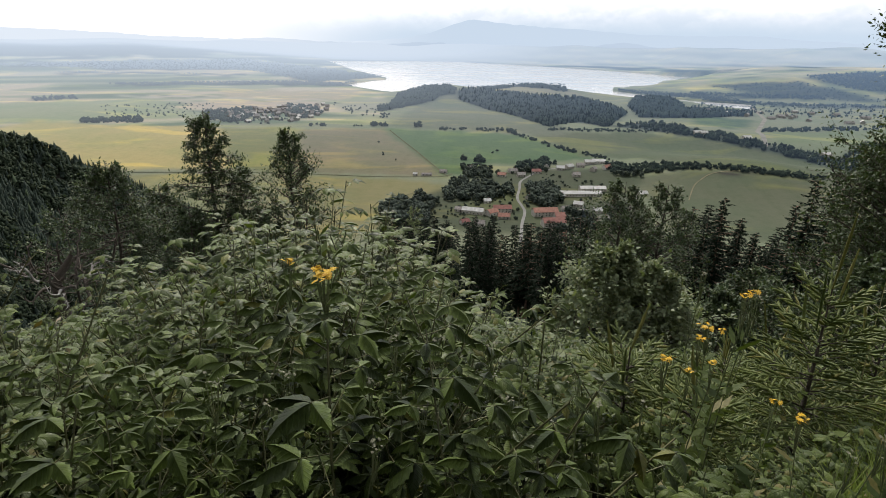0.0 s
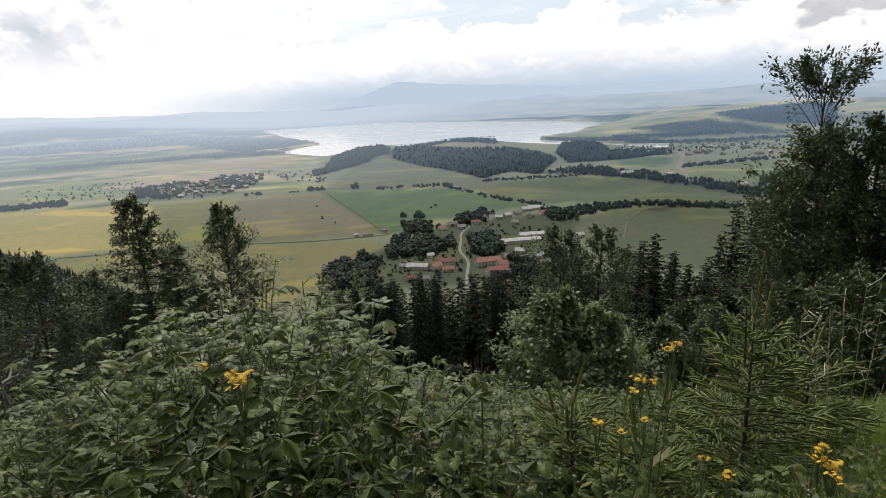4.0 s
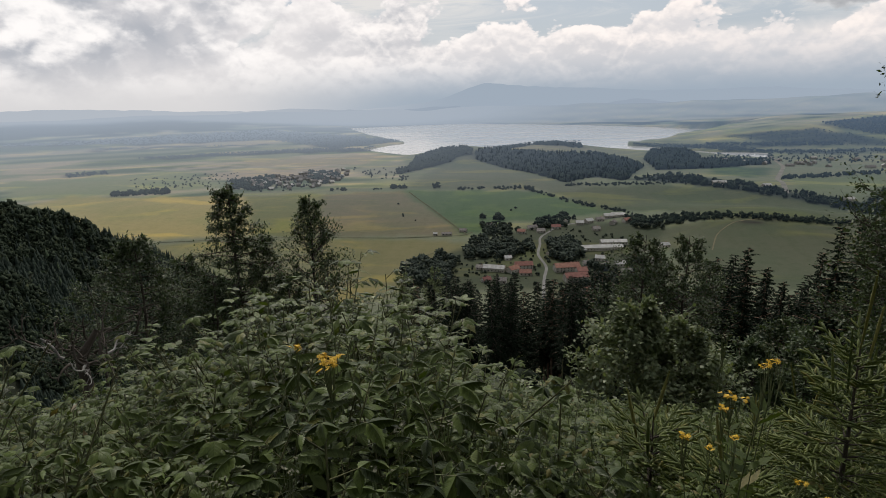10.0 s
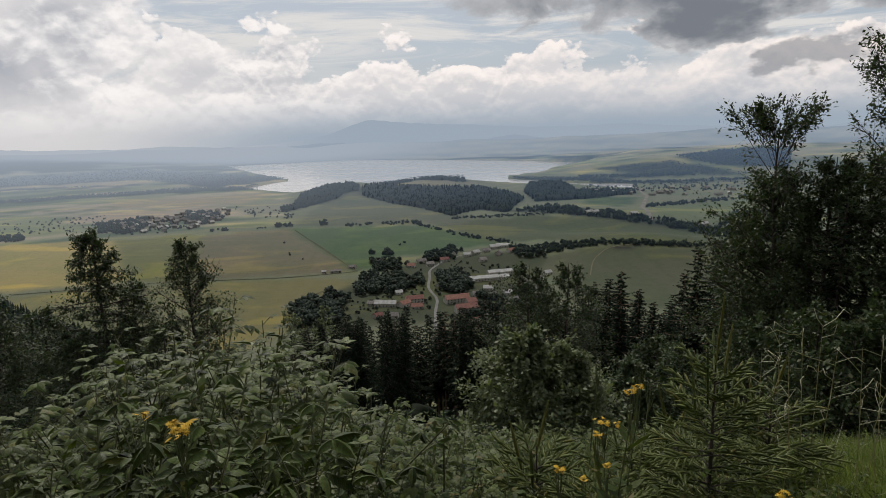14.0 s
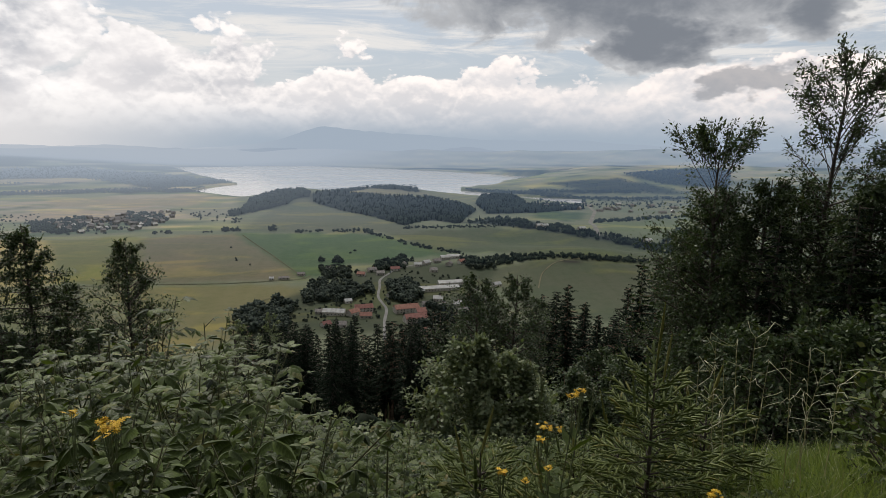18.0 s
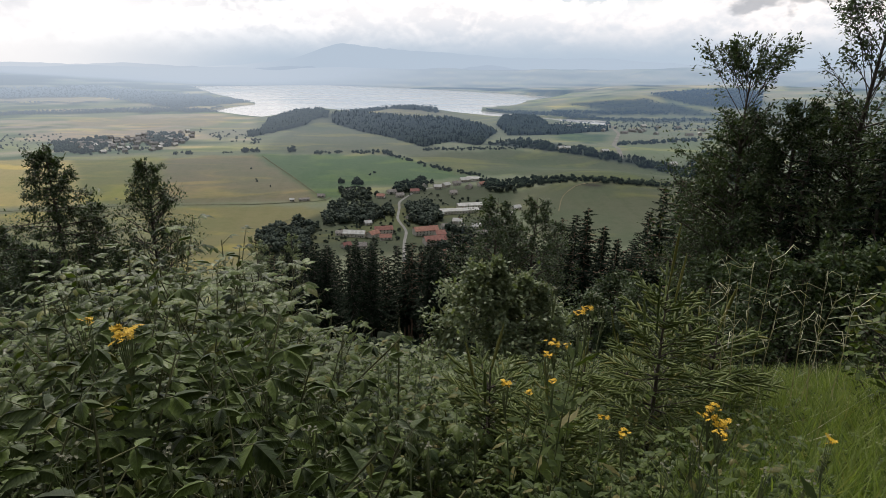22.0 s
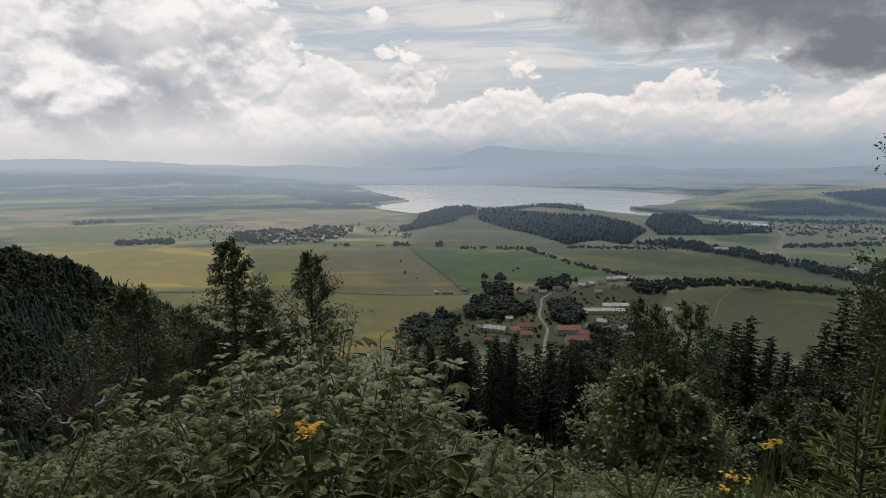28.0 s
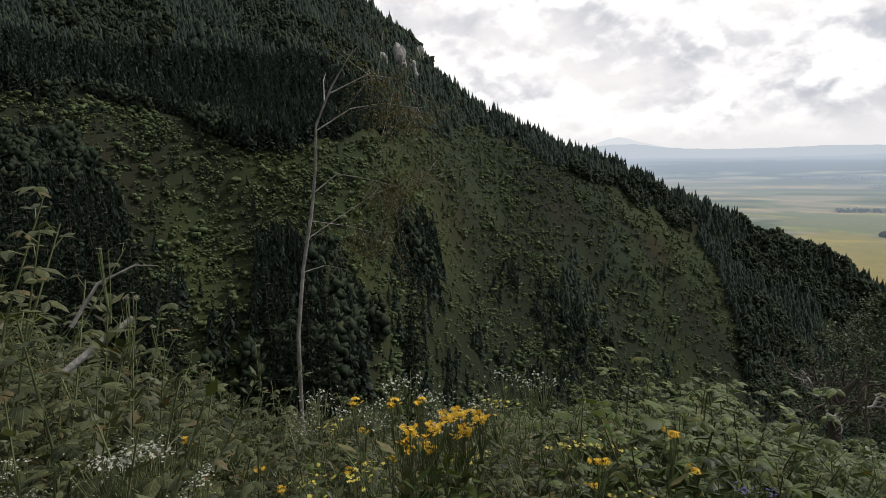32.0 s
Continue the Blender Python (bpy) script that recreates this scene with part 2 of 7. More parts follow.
def land_material(name, far=False):
    """Fields and meadows: the colour of each field, mottled, with painted sun patches, mowing and grain."""
    m, n = material(name)
    pos = n("ShaderNodeNewGeometry").outputs["Position"]
    col = n("ShaderNodeAttribute", attribute="field").outputs["Color"]
    a = n.noise(pos, 0.008, 6.0, 0.6)
    b = n.noise(pos, 0.10, 5.0, 0.65)
    c = n.noise(pos, 3.0, 4.0, 0.6)
    # stretched bright patches stand in for sun falling between clouds
    wide = n("ShaderNodeVectorMath", {0: pos, 1: (0.0045, 0.010, 0.0)}, operation="MULTIPLY").outputs[0]
    sun_patch = n.noise(wide, 1.0, 4.0, 0.55, 0.8)
    col = n.mix(n.span(sun_patch, 0.50, 0.66, 0.0, 0.8), col, n.mix(1.0, col, (1.62, 1.45, 0.98, 1), "MULTIPLY"))
    col = n.mix(n.span(a, 0.42, 0.66, 0.0, 0.7), col, n.mix(1.0, col, (0.80, 0.92, 0.86, 1), "MULTIPLY"))
    mow = n.noise(n("ShaderNodeVectorMath", {0: pos, 1: (0.06, 0.008, 0.0)}, operation="MULTIPLY").outputs[0], 1.0, 3.0, 0.6)
    col = n.mix(n.span(mow, 0.45, 0.65, 0.0, 0.25), col, n.mix(1.0, col, (0.80, 0.88, 0.78, 1), "MULTIPLY"))
    col = n.mix(n.span(b, 0.4, 0.75, 0.0, 0.35), col, n.mix(1.0, col, (0.64, 0.72, 0.62, 1), "MULTIPLY"))
    col = n.mix(n.span(c, 0.4, 0.8, 0.0, 0.4), col, n.mix(1.0, col, (0.6, 0.6, 0.6, 1), "MULTIPLY"))
    bp = n("ShaderNodeBump", {"Height": c, "Strength": 0.5, "Distance": 0.15})
    p = n("ShaderNodeBsdfPrincipled", {"Base Color": col, "Roughness": 0.95, "Specular IOR Level": 0.1, "Normal": bp.outputs[0]})
    # far land has its haze mixed in as emission
    n("ShaderNodeOutputMaterial", {0: haze_glow(n, pos, p.outputs[0]) if far else p.outputs[0]})
    return m


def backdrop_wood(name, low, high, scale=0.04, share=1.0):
    """Woods of the far backdrop, with the haze before them painted on as emission."""
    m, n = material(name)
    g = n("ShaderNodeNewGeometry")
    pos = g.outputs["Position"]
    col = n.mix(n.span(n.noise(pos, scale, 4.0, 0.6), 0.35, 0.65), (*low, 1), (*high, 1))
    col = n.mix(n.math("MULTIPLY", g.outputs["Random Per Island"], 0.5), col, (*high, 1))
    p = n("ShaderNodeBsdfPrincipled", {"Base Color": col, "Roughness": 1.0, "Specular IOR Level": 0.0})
    n("ShaderNodeOutputMaterial", {0: haze_glow(n, pos, p.outputs[0], share)})
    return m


def water_material():
    m, n = material("lake_water")
    pos = n("ShaderNodeNewGeometry").outputs["Position"]
    rip = n.noise(n("ShaderNodeVectorMath", {0: pos, 1: (0.004, 0.012, 0.01)}, operation="MULTIPLY").outputs[0], 1.0, 4.0, 0.6)
    bp = n("ShaderNodeBump", {"Height": rip, "Strength": 0.004, "Distance": 0.5})
    # pale base colour stands in for bright sky mirrored on the ripples
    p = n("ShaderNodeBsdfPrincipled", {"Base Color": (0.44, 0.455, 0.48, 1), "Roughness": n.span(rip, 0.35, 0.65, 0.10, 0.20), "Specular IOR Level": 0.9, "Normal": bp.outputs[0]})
    n("ShaderNodeOutputMaterial", {0: p.outputs[0]})
    return m


MAT = {
    "land": land_material("meadow_land"),
    "far_land": land_material("hazed_distant_land", True),
    "water": water_material(),
    "raspberry": leaf_material("bramble_leaf", (0.011, 0.019, 0.006), (0.104, 0.145, 0.034), (0.149, 0.147, 0.034), rough=0.46, through_light=0.15, spec=0.23),
    "herb": leaf_material("herb_leaf", (0.021, 0.038, 0.009), (0.100, 0.134, 0.030), (0.166, 0.131, 0.044), rough=0.48, through_light=0.2, spec=0.2),
    "weed": leaf_material("weed_leaf", (0.026, 0.037, 0.016), (0.104, 0.115, 0.048), (0.161, 0.106, 0.049), rough=0.48, through_light=0.2, spec=0.24),
    "hill_leaf": leaf_material("hillside_leaf", (0.018, 0.029, 0.019), (0.040, 0.054, 0.033), (0.058, 0.066, 0.033), rough=0.9, through_light=0.05, spec=0.1, vein=0.8),
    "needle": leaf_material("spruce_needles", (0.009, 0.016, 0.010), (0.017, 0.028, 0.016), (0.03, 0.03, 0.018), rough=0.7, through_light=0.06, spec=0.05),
    "young_needle": leaf_material("young_spruce_needles", (0.061, 0.091, 0.030), (0.211, 0.245, 0.085), (0.254, 0.219, 0.068), rough=0.5, through_light=0.25),
    "leaf": leaf_material("tree_leaf", (0.028, 0.046, 0.023), (0.081, 0.113, 0.053), (0.107, 0.103, 0.046), through_light=0.22),
    "bush_leaf": leaf_material("sallow_leaf", (0.090, 0.121, 0.069), (0.234, 0.270, 0.155), (0.194, 0.187, 0.086), through_light=0.3),
    "brown_leaf": leaf_material("withered_leaf", (0.065, 0.060, 0.032), (0.12, 0.105, 0.05), (0.16, 0.09, 0.04), through_light=0.3),
    "grass": leaf_material("grass_blade", (0.075, 0.122, 0.030), (0.270, 0.320, 0.105), (0.32, 0.29, 0.13), through_light=0.4),
    "dry_grass": leaf_material("dry_grass", (0.36, 0.35, 0.26), (0.54, 0.52, 0.41), (0.40, 0.34, 0.20), through_light=0.3),
    # valley, distant and hillside trees: bluish haze mixed into the leaf colours
    "hazed_valley_leaf": leaf_material("hazed_valley_leaf", (0.030, 0.041, 0.038), (0.062, 0.079, 0.062), (0.07, 0.08, 0.05), rough=0.9, through_light=0.1, spec=0.1, vein=0.8),
    "far_wood": leaf_material("hazed_distant_wood", (0.036, 0.052, 0.060), (0.070, 0.092, 0.098), (0.045, 0.055, 0.05), rough=0.9, through_light=0.05, spec=0.1, vein=0.8),
    "hill_wood": leaf_material("hillside_conifers", (0.023, 0.034, 0.029), (0.040, 0.056, 0.044), (0.064, 0.090, 0.046), rough=0.9, through_light=0.05, spec=0.1, vein=0.8),
    "scrub": leaf_material("hillside_scrub", (0.047, 0.070, 0.034), (0.126, 0.162, 0.077), (0.108, 0.099, 0.063), rough=0.9, through_light=0.1, spec=0.1, vein=1.5),
    "bark": plain_material("tree_bark", (0.050, 0.042, 0.034), (0.12, 0.10, 0.085), 3.0, 0.9, 40.0, 0.6, 0.02),
    "pine_bark": plain_material("pine_bark", (0.13, 0.085, 0.060), (0.30, 0.20, 0.145), 2.0, 0.9, 30.0, 0.6, 0.02),
    "birch": plain_material("pale_bark", (0.16, 0.15, 0.13), (0.36, 0.34, 0.31), 6.0, 0.8, 40.0, 0.5, 0.01),
    "dead": plain_material("weathered_wood", (0.17, 0.16, 0.15), (0.42, 0.40, 0.38), 7.0, 0.75, 50.0, 0.6, 0.01),
    "stem": plain_material("green_stem", (0.09, 0.12, 0.05), (0.16, 0.17, 0.08), 20.0, 0.6, 90.0, 0.2, 0.003),
    "cane": plain_material("bramble_cane", (0.07, 0.075, 0.035), (0.13, 0.13, 0.055), 20.0, 0.6, 90.0, 0.2, 0.003),
    "yellow": plain_material("yellow_petals", (0.50, 0.30, 0.012), (0.66, 0.43, 0.02), 60.0, 0.6, 300.0, 0.2, 0.002),
    "lime": plain_material("pale_yellow_petals", (0.40, 0.36, 0.06), (0.56, 0.50, 0.10), 60.0, 0.6, 300.0, 0.2, 0.002),
    "white": plain_material("white_petals", (0.36, 0.37, 0.31), (0.52, 0.53, 0.47), 60.0, 0.7, 300.0, 0.2, 0.002),
    "blue": plain_material("blue_petals", (0.09, 0.09, 0.24), (0.15, 0.15, 0.34), 60.0, 0.7, 300.0, 0.2, 0.002),
    "seed": plain_material("seed_heads", (0.12, 0.12, 0.08), (0.22, 0.22, 0.16), 60.0, 0.8, 300.0, 0.3, 0.002),
    "field_edge": plain_material("field_edge", (0.040, 0.046, 0.024), (0.085, 0.085, 0.045), 0.05, 0.95, 1.0, 0.3, 0.05),
    "asphalt": plain_material("pale_asphalt", (0.13, 0.13, 0.13), (0.20, 0.20, 0.195), 0.05, 0.9, 2.0, 0.2, 0.02),
    "track": plain_material("dirt_track", (0.11, 0.10, 0.06), (0.18, 0.155, 0.10), 0.05, 0.95, 1.0, 0.3, 0.05),
    "red_tile": plain_material("red_roof_tiles", (0.18, 0.075, 0.062), (0.28, 0.128, 0.105), 0.4, 0.7, 4.0, 0.3, 0.03, per_object=0.6),
    "grey_tile": plain_material("grey_roof", (0.12, 0.11, 0.11), (0.24, 0.22, 0.21), 0.4, 0.7, 4.0, 0.3, 0.03, per_object=0.6),
    "pale_roof": plain_material("pale_metal_roof", (0.30, 0.30, 0.30), (0.48, 0.48, 0.48), 0.3, 0.45, 4.0, 0.1, 0.02),
    "plaster": plain_material("house_plaster", (0.32, 0.30, 0.26), (0.50, 0.48, 0.43), 0.3, 0.9, 5.0, 0.2, 0.01, per_object=0.4),
    # for the far houses: contrast lowered in the colours to imitate haze
    "dim_plaster": plain_material("hazed_plaster", (0.20, 0.20, 0.20), (0.34, 0.34, 0.33), 0.3, 0.9, 5.0, 0.2, 0.01, per_object=0.4),
    "dim_roof": plain_material("hazed_roof", (0.16, 0.16, 0.17), (0.24, 0.235, 0.24), 0.4, 0.8, 4.0, 0.3, 0.03, per_object=0.5),
    "pane": plain_material("dark_window_pane", (0.03, 0.035, 0.04), (0.06, 0.065, 0.07), 1.0, 0.15, 9.0, 0.0, 0.01, spec=0.6),
    "rock": plain_material("limestone", (0.22, 0.21, 0.20), (0.46, 0.45, 0.43), 0.15, 0.9, 1.2, 0.7, 0.3),
}


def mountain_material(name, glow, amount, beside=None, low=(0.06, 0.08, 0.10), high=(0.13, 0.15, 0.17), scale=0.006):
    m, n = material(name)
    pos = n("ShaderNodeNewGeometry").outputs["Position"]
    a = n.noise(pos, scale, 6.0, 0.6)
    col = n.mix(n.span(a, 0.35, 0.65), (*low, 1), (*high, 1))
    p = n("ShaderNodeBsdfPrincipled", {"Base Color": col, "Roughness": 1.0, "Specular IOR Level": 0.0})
    # emission in the mist's colour nearly covers the range
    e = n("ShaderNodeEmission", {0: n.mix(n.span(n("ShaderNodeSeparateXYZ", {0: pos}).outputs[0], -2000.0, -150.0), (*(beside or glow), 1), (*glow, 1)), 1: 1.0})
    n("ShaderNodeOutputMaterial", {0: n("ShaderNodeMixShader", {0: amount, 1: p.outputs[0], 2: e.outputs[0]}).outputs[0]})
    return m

# ---- mesh helpers ----
rng = np.random.default_rng(7)


def tag_mesh(name, verts, faces, mat, parent=None, label="", smooth=False, blade=None):
    """One mesh object from numpy vertices and faces (all faces with the same number of corners)."""
    verts, faces = np.asarray(verts, np.float32), np.asarray(faces, np.int32)
    me = bpy.data.meshes.new(name)
    k = faces.shape[1]
    me.vertices.add(len(verts))
    me.vertices.foreach_set("co", verts.ravel())
    me.loops.add(faces.size)
    me.loops.foreach_set("vertex_index", faces.ravel())
    me.polygons.add(len(faces))
    me.polygons.foreach_set("loop_start", np.arange(0, faces.size, k, dtype=np.int32))
    me.update(calc_edges=True)
    if smooth:
        me.polygons.foreach_set("use_smooth", np.ones(len(faces), bool))
    if blade is not None:
        att = me.attributes.new("blade", "FLOAT_VECTOR", "POINT")
        att.data.foreach_set("vector", np.tile(blade * (1, 1, 0) + (0.001, 0, 0), (len(verts) // len(blade), 1)).astype(np.float32).ravel())
    me.materials.append(mat)
    ob = new(name, me)
    if parent:
        ob.parent = parent
    if label:
        tagged(ob, label=label)
    return ob


def part(name, bm, mat, parent, label=""):
    me = bpy.data.meshes.new(name)
    bm.to_mesh(me)
    bm.free()
    me.materials.append(mat)
    ob = new(name, me)
    ob.parent = parent
    if label:
        tagged(ob, label=label)
    return ob


class Heap:
    """Gathers triangles into one mesh."""

    def __init__(self):
        self.v, self.f, self.count = [], [], 0

    def add(self, verts, faces):
        verts, faces = np.asarray(verts, float), np.asarray(faces, int)
        self.v.append(verts)
        self.f.append(faces + self.count)
        self.count += len(verts)

    def many(self, verts, faces):
        """verts: copies x points x 3, all with the same faces"""
        c, p, _ = verts.shape
        self.v.append(verts.reshape(-1, 3))
        self.f.append((faces[None] + (np.arange(c) * p)[:, None, None]).reshape(-1, faces.shape[1]) + self.count)
        self.count += c * p

    def make(self, name, mat, parent=None, label="", smooth=False, blade=None):
        return tag_mesh(name, np.concatenate(self.v), np.concatenate(self.f), mat, parent, label, smooth, blade)

    def arrays(self):
        return np.concatenate(self.v), np.concatenate(self.f)


def unit(a):
    return a / np.maximum(np.linalg.norm(a, axis=-1, keepdims=True), 1e-9)


def tube(points, radii, sides=6):
    """A tapered limb along a line of points, as triangles."""
    pts, radii = np.asarray(points, float), np.asarray(radii, float)
    along = unit(np.gradient(pts, axis=0))
    ref = np.array([0.0, 0, 1]) if abs(along[0, 2]) < 0.9 else np.array([1.0, 0, 0])
    a = unit(np.cross(along, ref))
    b = np.cross(along, a)
    ang = np.arange(sides) * 2 * math.pi / sides
    ring = pts[:, None] + radii[:, None, None] * (np.cos(ang)[None, :, None] * a[:, None] + np.sin(ang)[None, :, None] * b[:, None])
    f = []
    for i in range(len(pts) - 1):
        for j in range(sides):
            p, q = i * sides + j, i * sides + (j + 1) % sides
            f += [(p, q, q + sides), (p, q + sides, p + sides)]
    return ring.reshape(-1, 3), np.array(f)


# leaf outlines: (along, across, lift) of one leaf of length 1
DIAMOND = np.array([(0, 0, 0), (0.45, 0.30, -0.05), (1, 0, -0.12), (0.45, -0.30, -0.05)]), np.array([(0, 1, 2), (0, 2, 3)])
OVATE = (np.array([(0, 0, 0), (0.33, 0, 0.06), (0.68, 0, 0.02), (1.0, 0, -0.20),
                   (0.12, 0.19, -0.02), (0.36, 0.29, -0.07), (0.70, 0.19, -0.10), (0.12, -0.19, -0.02), (0.36, -0.29, -0.07), (0.70, -0.19, -0.10)]),
         np.array([(0, 4, 1), (4, 5, 1), (1, 5, 2), (5, 6, 2), (2, 6, 3), (0, 1, 7), (7, 1, 8), (1, 2, 8), (8, 2, 9), (2, 3, 9)]))


def toothed_leaf():
    """A pointed leaf with a toothed edge, creased along its midrib."""
    edge = [(0.06, 0.10), (0.15, 0.23), (0.21, 0.20), (0.31, 0.30), (0.38, 0.25), (0.49, 0.28), (0.56, 0.21), (0.67, 0.20), (0.73, 0.14), (0.84, 0.11)]
    v = [(0, 0, 0), (0.25, 0, 0.05), (0.5, 0, 0.05), (0.75, 0, 0.0), (1.0, 0, -0.2)]
    mids = [0, 1, 1, 1, 2, 2, 2, 3, 3, 3]
    f = []
    for sign in (1, -1):
        k = len(v)
        v += [(x, sign * y * 0.84, 0.05 - 0.45 * y - 0.22 * x * x) for x, y in edge]
        chain = [0] + list(range(k, k + 10)) + [4]
        for i in range(11):
            a, b = chain[i], chain[i + 1]
            m = mids[min(i, 9)] if i else 1
            m2 = mids[min(i + 1, 9)] if i < 10 else 3
            if m not in (a, b):
                f.append((m, a, b))
            if m2 != m and b not in (m, m2):
                f.append((m, b, m2))
    return np.array(v), np.array(f)


TOOTHED = toothed_leaf()
# a plain pointed leaf for plants a little further off
POINTED = (np.array([(0, 0, 0), (0.5, 0, 0.05), (1.0, 0, -0.20), (0.30, 0.27, -0.06), (0.68, 0.19, -0.09), (0.30, -0.27, -0.06), (0.68, -0.19, -0.09)]),
           np.array([(0, 3, 1), (3, 4, 1), (4, 2, 1), (0, 1, 5), (5, 1, 6), (6, 1, 2)]))
SLIM = DIAMOND[0] * (1, 0.72, 1), DIAMOND[1]
BLADE = np.array([(0, 0.02, 0), (0, -0.02, 0), (0.5, 0.017, 0.03), (0.5, -0.017, 0.03), (1, 0, -0.12)]), np.array([(0, 1, 3), (0, 3, 2), (2, 3, 4)])


def leaves(outline, at, way, up, size):
    """Places leaves: bases at, tips towards way, faces towards up. Gives copies x points x 3."""
    pts, faces = outline
    x = unit(way)
    y = unit(np.cross(up, x))
    z = np.cross(x, y)
    size = np.broadcast_to(size, (len(at),))[:, None, None]
    v = at[:, None] + size * (pts[None, :, 0:1] * x[:, None] + pts[None, :, 1:2] * y[:, None] + pts[None, :, 2:3] * z[:, None])
    return v, faces


# ---- the lie of the land, as heights over bearing (degrees to the left of +y) and distance ----
def step(a, b, x):
    t = np.clip((x - a) / (b - a), 0, 1)
    return t * t * (3 - 2 * t)


def value_noise(x, y, seed=0):
    xi, yi = np.floor(x).astype(np.int64), np.floor(y).astype(np.int64)
    fx, fy = x - xi, y - yi
    fx, fy = fx * fx * (3 - 2 * fx), fy * fy * (3 - 2 * fy)

    def lattice(i, j):
        h = (i * 374761393 + j * 668265263 + seed * 974634777) & 0xFFFFFFFF
        h = ((h ^ (h >> 13)) * 1274126177) & 0xFFFFFFFF
        return ((h ^ (h >> 16)) & 0xFFFF) / 65535.0

    return (lattice(xi, yi) * (1 - fx) + lattice(xi + 1, yi) * fx) * (1 - fy) + (lattice(xi, yi + 1) * (1 - fx) + lattice(xi + 1, yi + 1) * fx) * fy


SLOPE = ([-180, -120, -80, -60, -52, -47, -39, -23, -10, 0, 7, 30, 50, 70, 85, 98, 106, 125, 180],
         [-33, -28, 4, 17, 19, 19, 22, 25, 26, 25, 23, 22, 22, 22, 20, 14, 8, -20, -33])
RIDGE_EL = ([20, 26, 33.4, 37.8, 45.9, 50, 54.6, 60, 63.7, 67, 69.5, 71, 75.6, 80, 110, 130], [-20, -15.5, -11.4, -8.6, -5.5, -3.0, -0.8, 1.5, 2.9, 5.4, 7.6, 9.3, 13.2, 15.0, 17, 17])
RIDGE_R = ([20, 26, 45, 60, 76, 130], [640, 620, 570, 520, 470, 450])
LAKE = -190.0


def bump(az, r, a, rr, wa, wr, height):
    return height * np.exp(-((az - a) / wa) ** 2 - ((r - rr) / wr) ** 2)


def land(az, r):
    az, r = np.asarray(az, float), np.asarray(r, float)
    s = np.tan(np.radians(np.interp(az, *SLOPE)))
    steep = np.tan(np.radians(np.interp(az, *SLOPE) + np.interp(az, [40, 60, 75, 100], [3.5, 6, 10, 12])))
    spur = -1.6 - s * np.maximum(r - 0.8, 0) - (steep - s) * np.maximum(r - 12, 0) * (s > 0)
    spur = np.minimum(spur, 260)
    x, y = -np.sin(np.radians(az)) * r, np.cos(np.radians(az)) * r
    spur = spur + (value_noise(x / 2.5, y / 2.5, 1) - 0.5) * 0.35 * step(1.5, 4, r) + (value_noise(x / 18, y / 18, 2) - 0.5) * 3 * step(15, 60, r)
    # valley floor, rising towards the lake, with its swells
    v = -206 + 20 * step(700, 1400, r)
    v = v + bump(az, r, -24, 1010, 9, 110, 27) + bump(az, r, -20, 1330, 13, 130, 15) + bump(az, r, 4, 1330, 9, 160, 4)
    v = v - bump(az, r, -24, 1180, 10, 60, 8)
    v = v + bump(az, r, 2.2, 1950, 3.6, 190, 33) + bump(az, r, -5.5, 2020, 4.2, 160, 20) + bump(az, r, -5.5, 2270, 5.0, 180, 33) + bump(az, r, -16.2, 1960, 2.6, 120, 20)
    v = v + (value_noise(x / 160, y / 160, 3) - 0.5) * 5 * step(900, 1300, r)
    # far side: uplands on the left, the spit with its wooded hill on the right, land beyond the lake
    up = step(9, 30, az) * step(2900, 4850, r) * 96
    up = up * (0.85 + 0.3 * value_noise(x / 600, y / 600, 4))
    right = np.interp(az, [-60, -34, -30, -24, -18, -12.5], [54, 50, 41, 24, 9, 0]) * np.exp(-((r - 3350) / 640) ** 2)
    right = right + np.interp(az, [-60, -25, -15, 0], [40, 40, 0, 0]) * step(2300, 2800, r)
    beyond = step(4450, 4900, r) * 104 * (0.75 + 0.5 * value_noise(az / 3.0, r / 250, 5))
    v = v + up + np.where(az < 10, right, 0) + np.where(az <= 30, beyond * (1 - step(9, 30, az)), 0)
    # the lake: its bed, a wooded spit from the left and a broad one from the right
    far = np.interp(az, [-24, -19.5, -12, 1.4, 13, 14], [3690, 3500, 3900, 4530, 4250, 4150])
    near = np.interp(az, [-24, -18.7, -18, -12, 7.2, 11.7, 14], [2010, 2090, 2120, 2200, 2048, 2361, 2400])
    basin = step(0, 0.4, np.minimum(13.2 - az, az + 24.0)) * step(-20, 20, r - near) * step(-20, 20, far - r)
    spit = (az > 7.6) & (r > np.interp(az, [7.6, 10.5, 11.7, 13], [2683, 2469, 2361, 2300])) & (r < np.interp(az, [7.6, 9, 11, 13], [2759, 2861, 3399, 4184]) + (value_noise(az * 1.5, r * 0, 14) - 0.5) * 120)
    spit |= (az < -12.5) & (r > np.interp(az, [-24, -18.7, -16, -12.5], [2172, 2194, 2286, 2430])) & (r < np.interp(az, [-24, -19.3, -16, -12.5], [3625, 3106, 2787, 2557]) + (value_noise(az * 1.5, r * 0, 15) - 0.5) * 120)
    basin = np.where(spit, 0, basin)
    v = np.where((basin < 0.5) & (r > 1500), np.maximum(v, LAKE + 1.5), v)
    v = v * (1 - basin) + (LAKE - 6) * basin
    # the wooded hill across the gully on the left
    top_r = np.interp(az, *RIDGE_R)
    top = top_r * np.tan(np.radians(np.interp(az, *RIDGE_EL)))
    hill = np.where(r < top_r, top - np.interp(az, [45, 60, 75, 90], [0.47, 0.50, 0.58, 0.66]) * (top_r - r), top - 0.55 * (r - top_r))
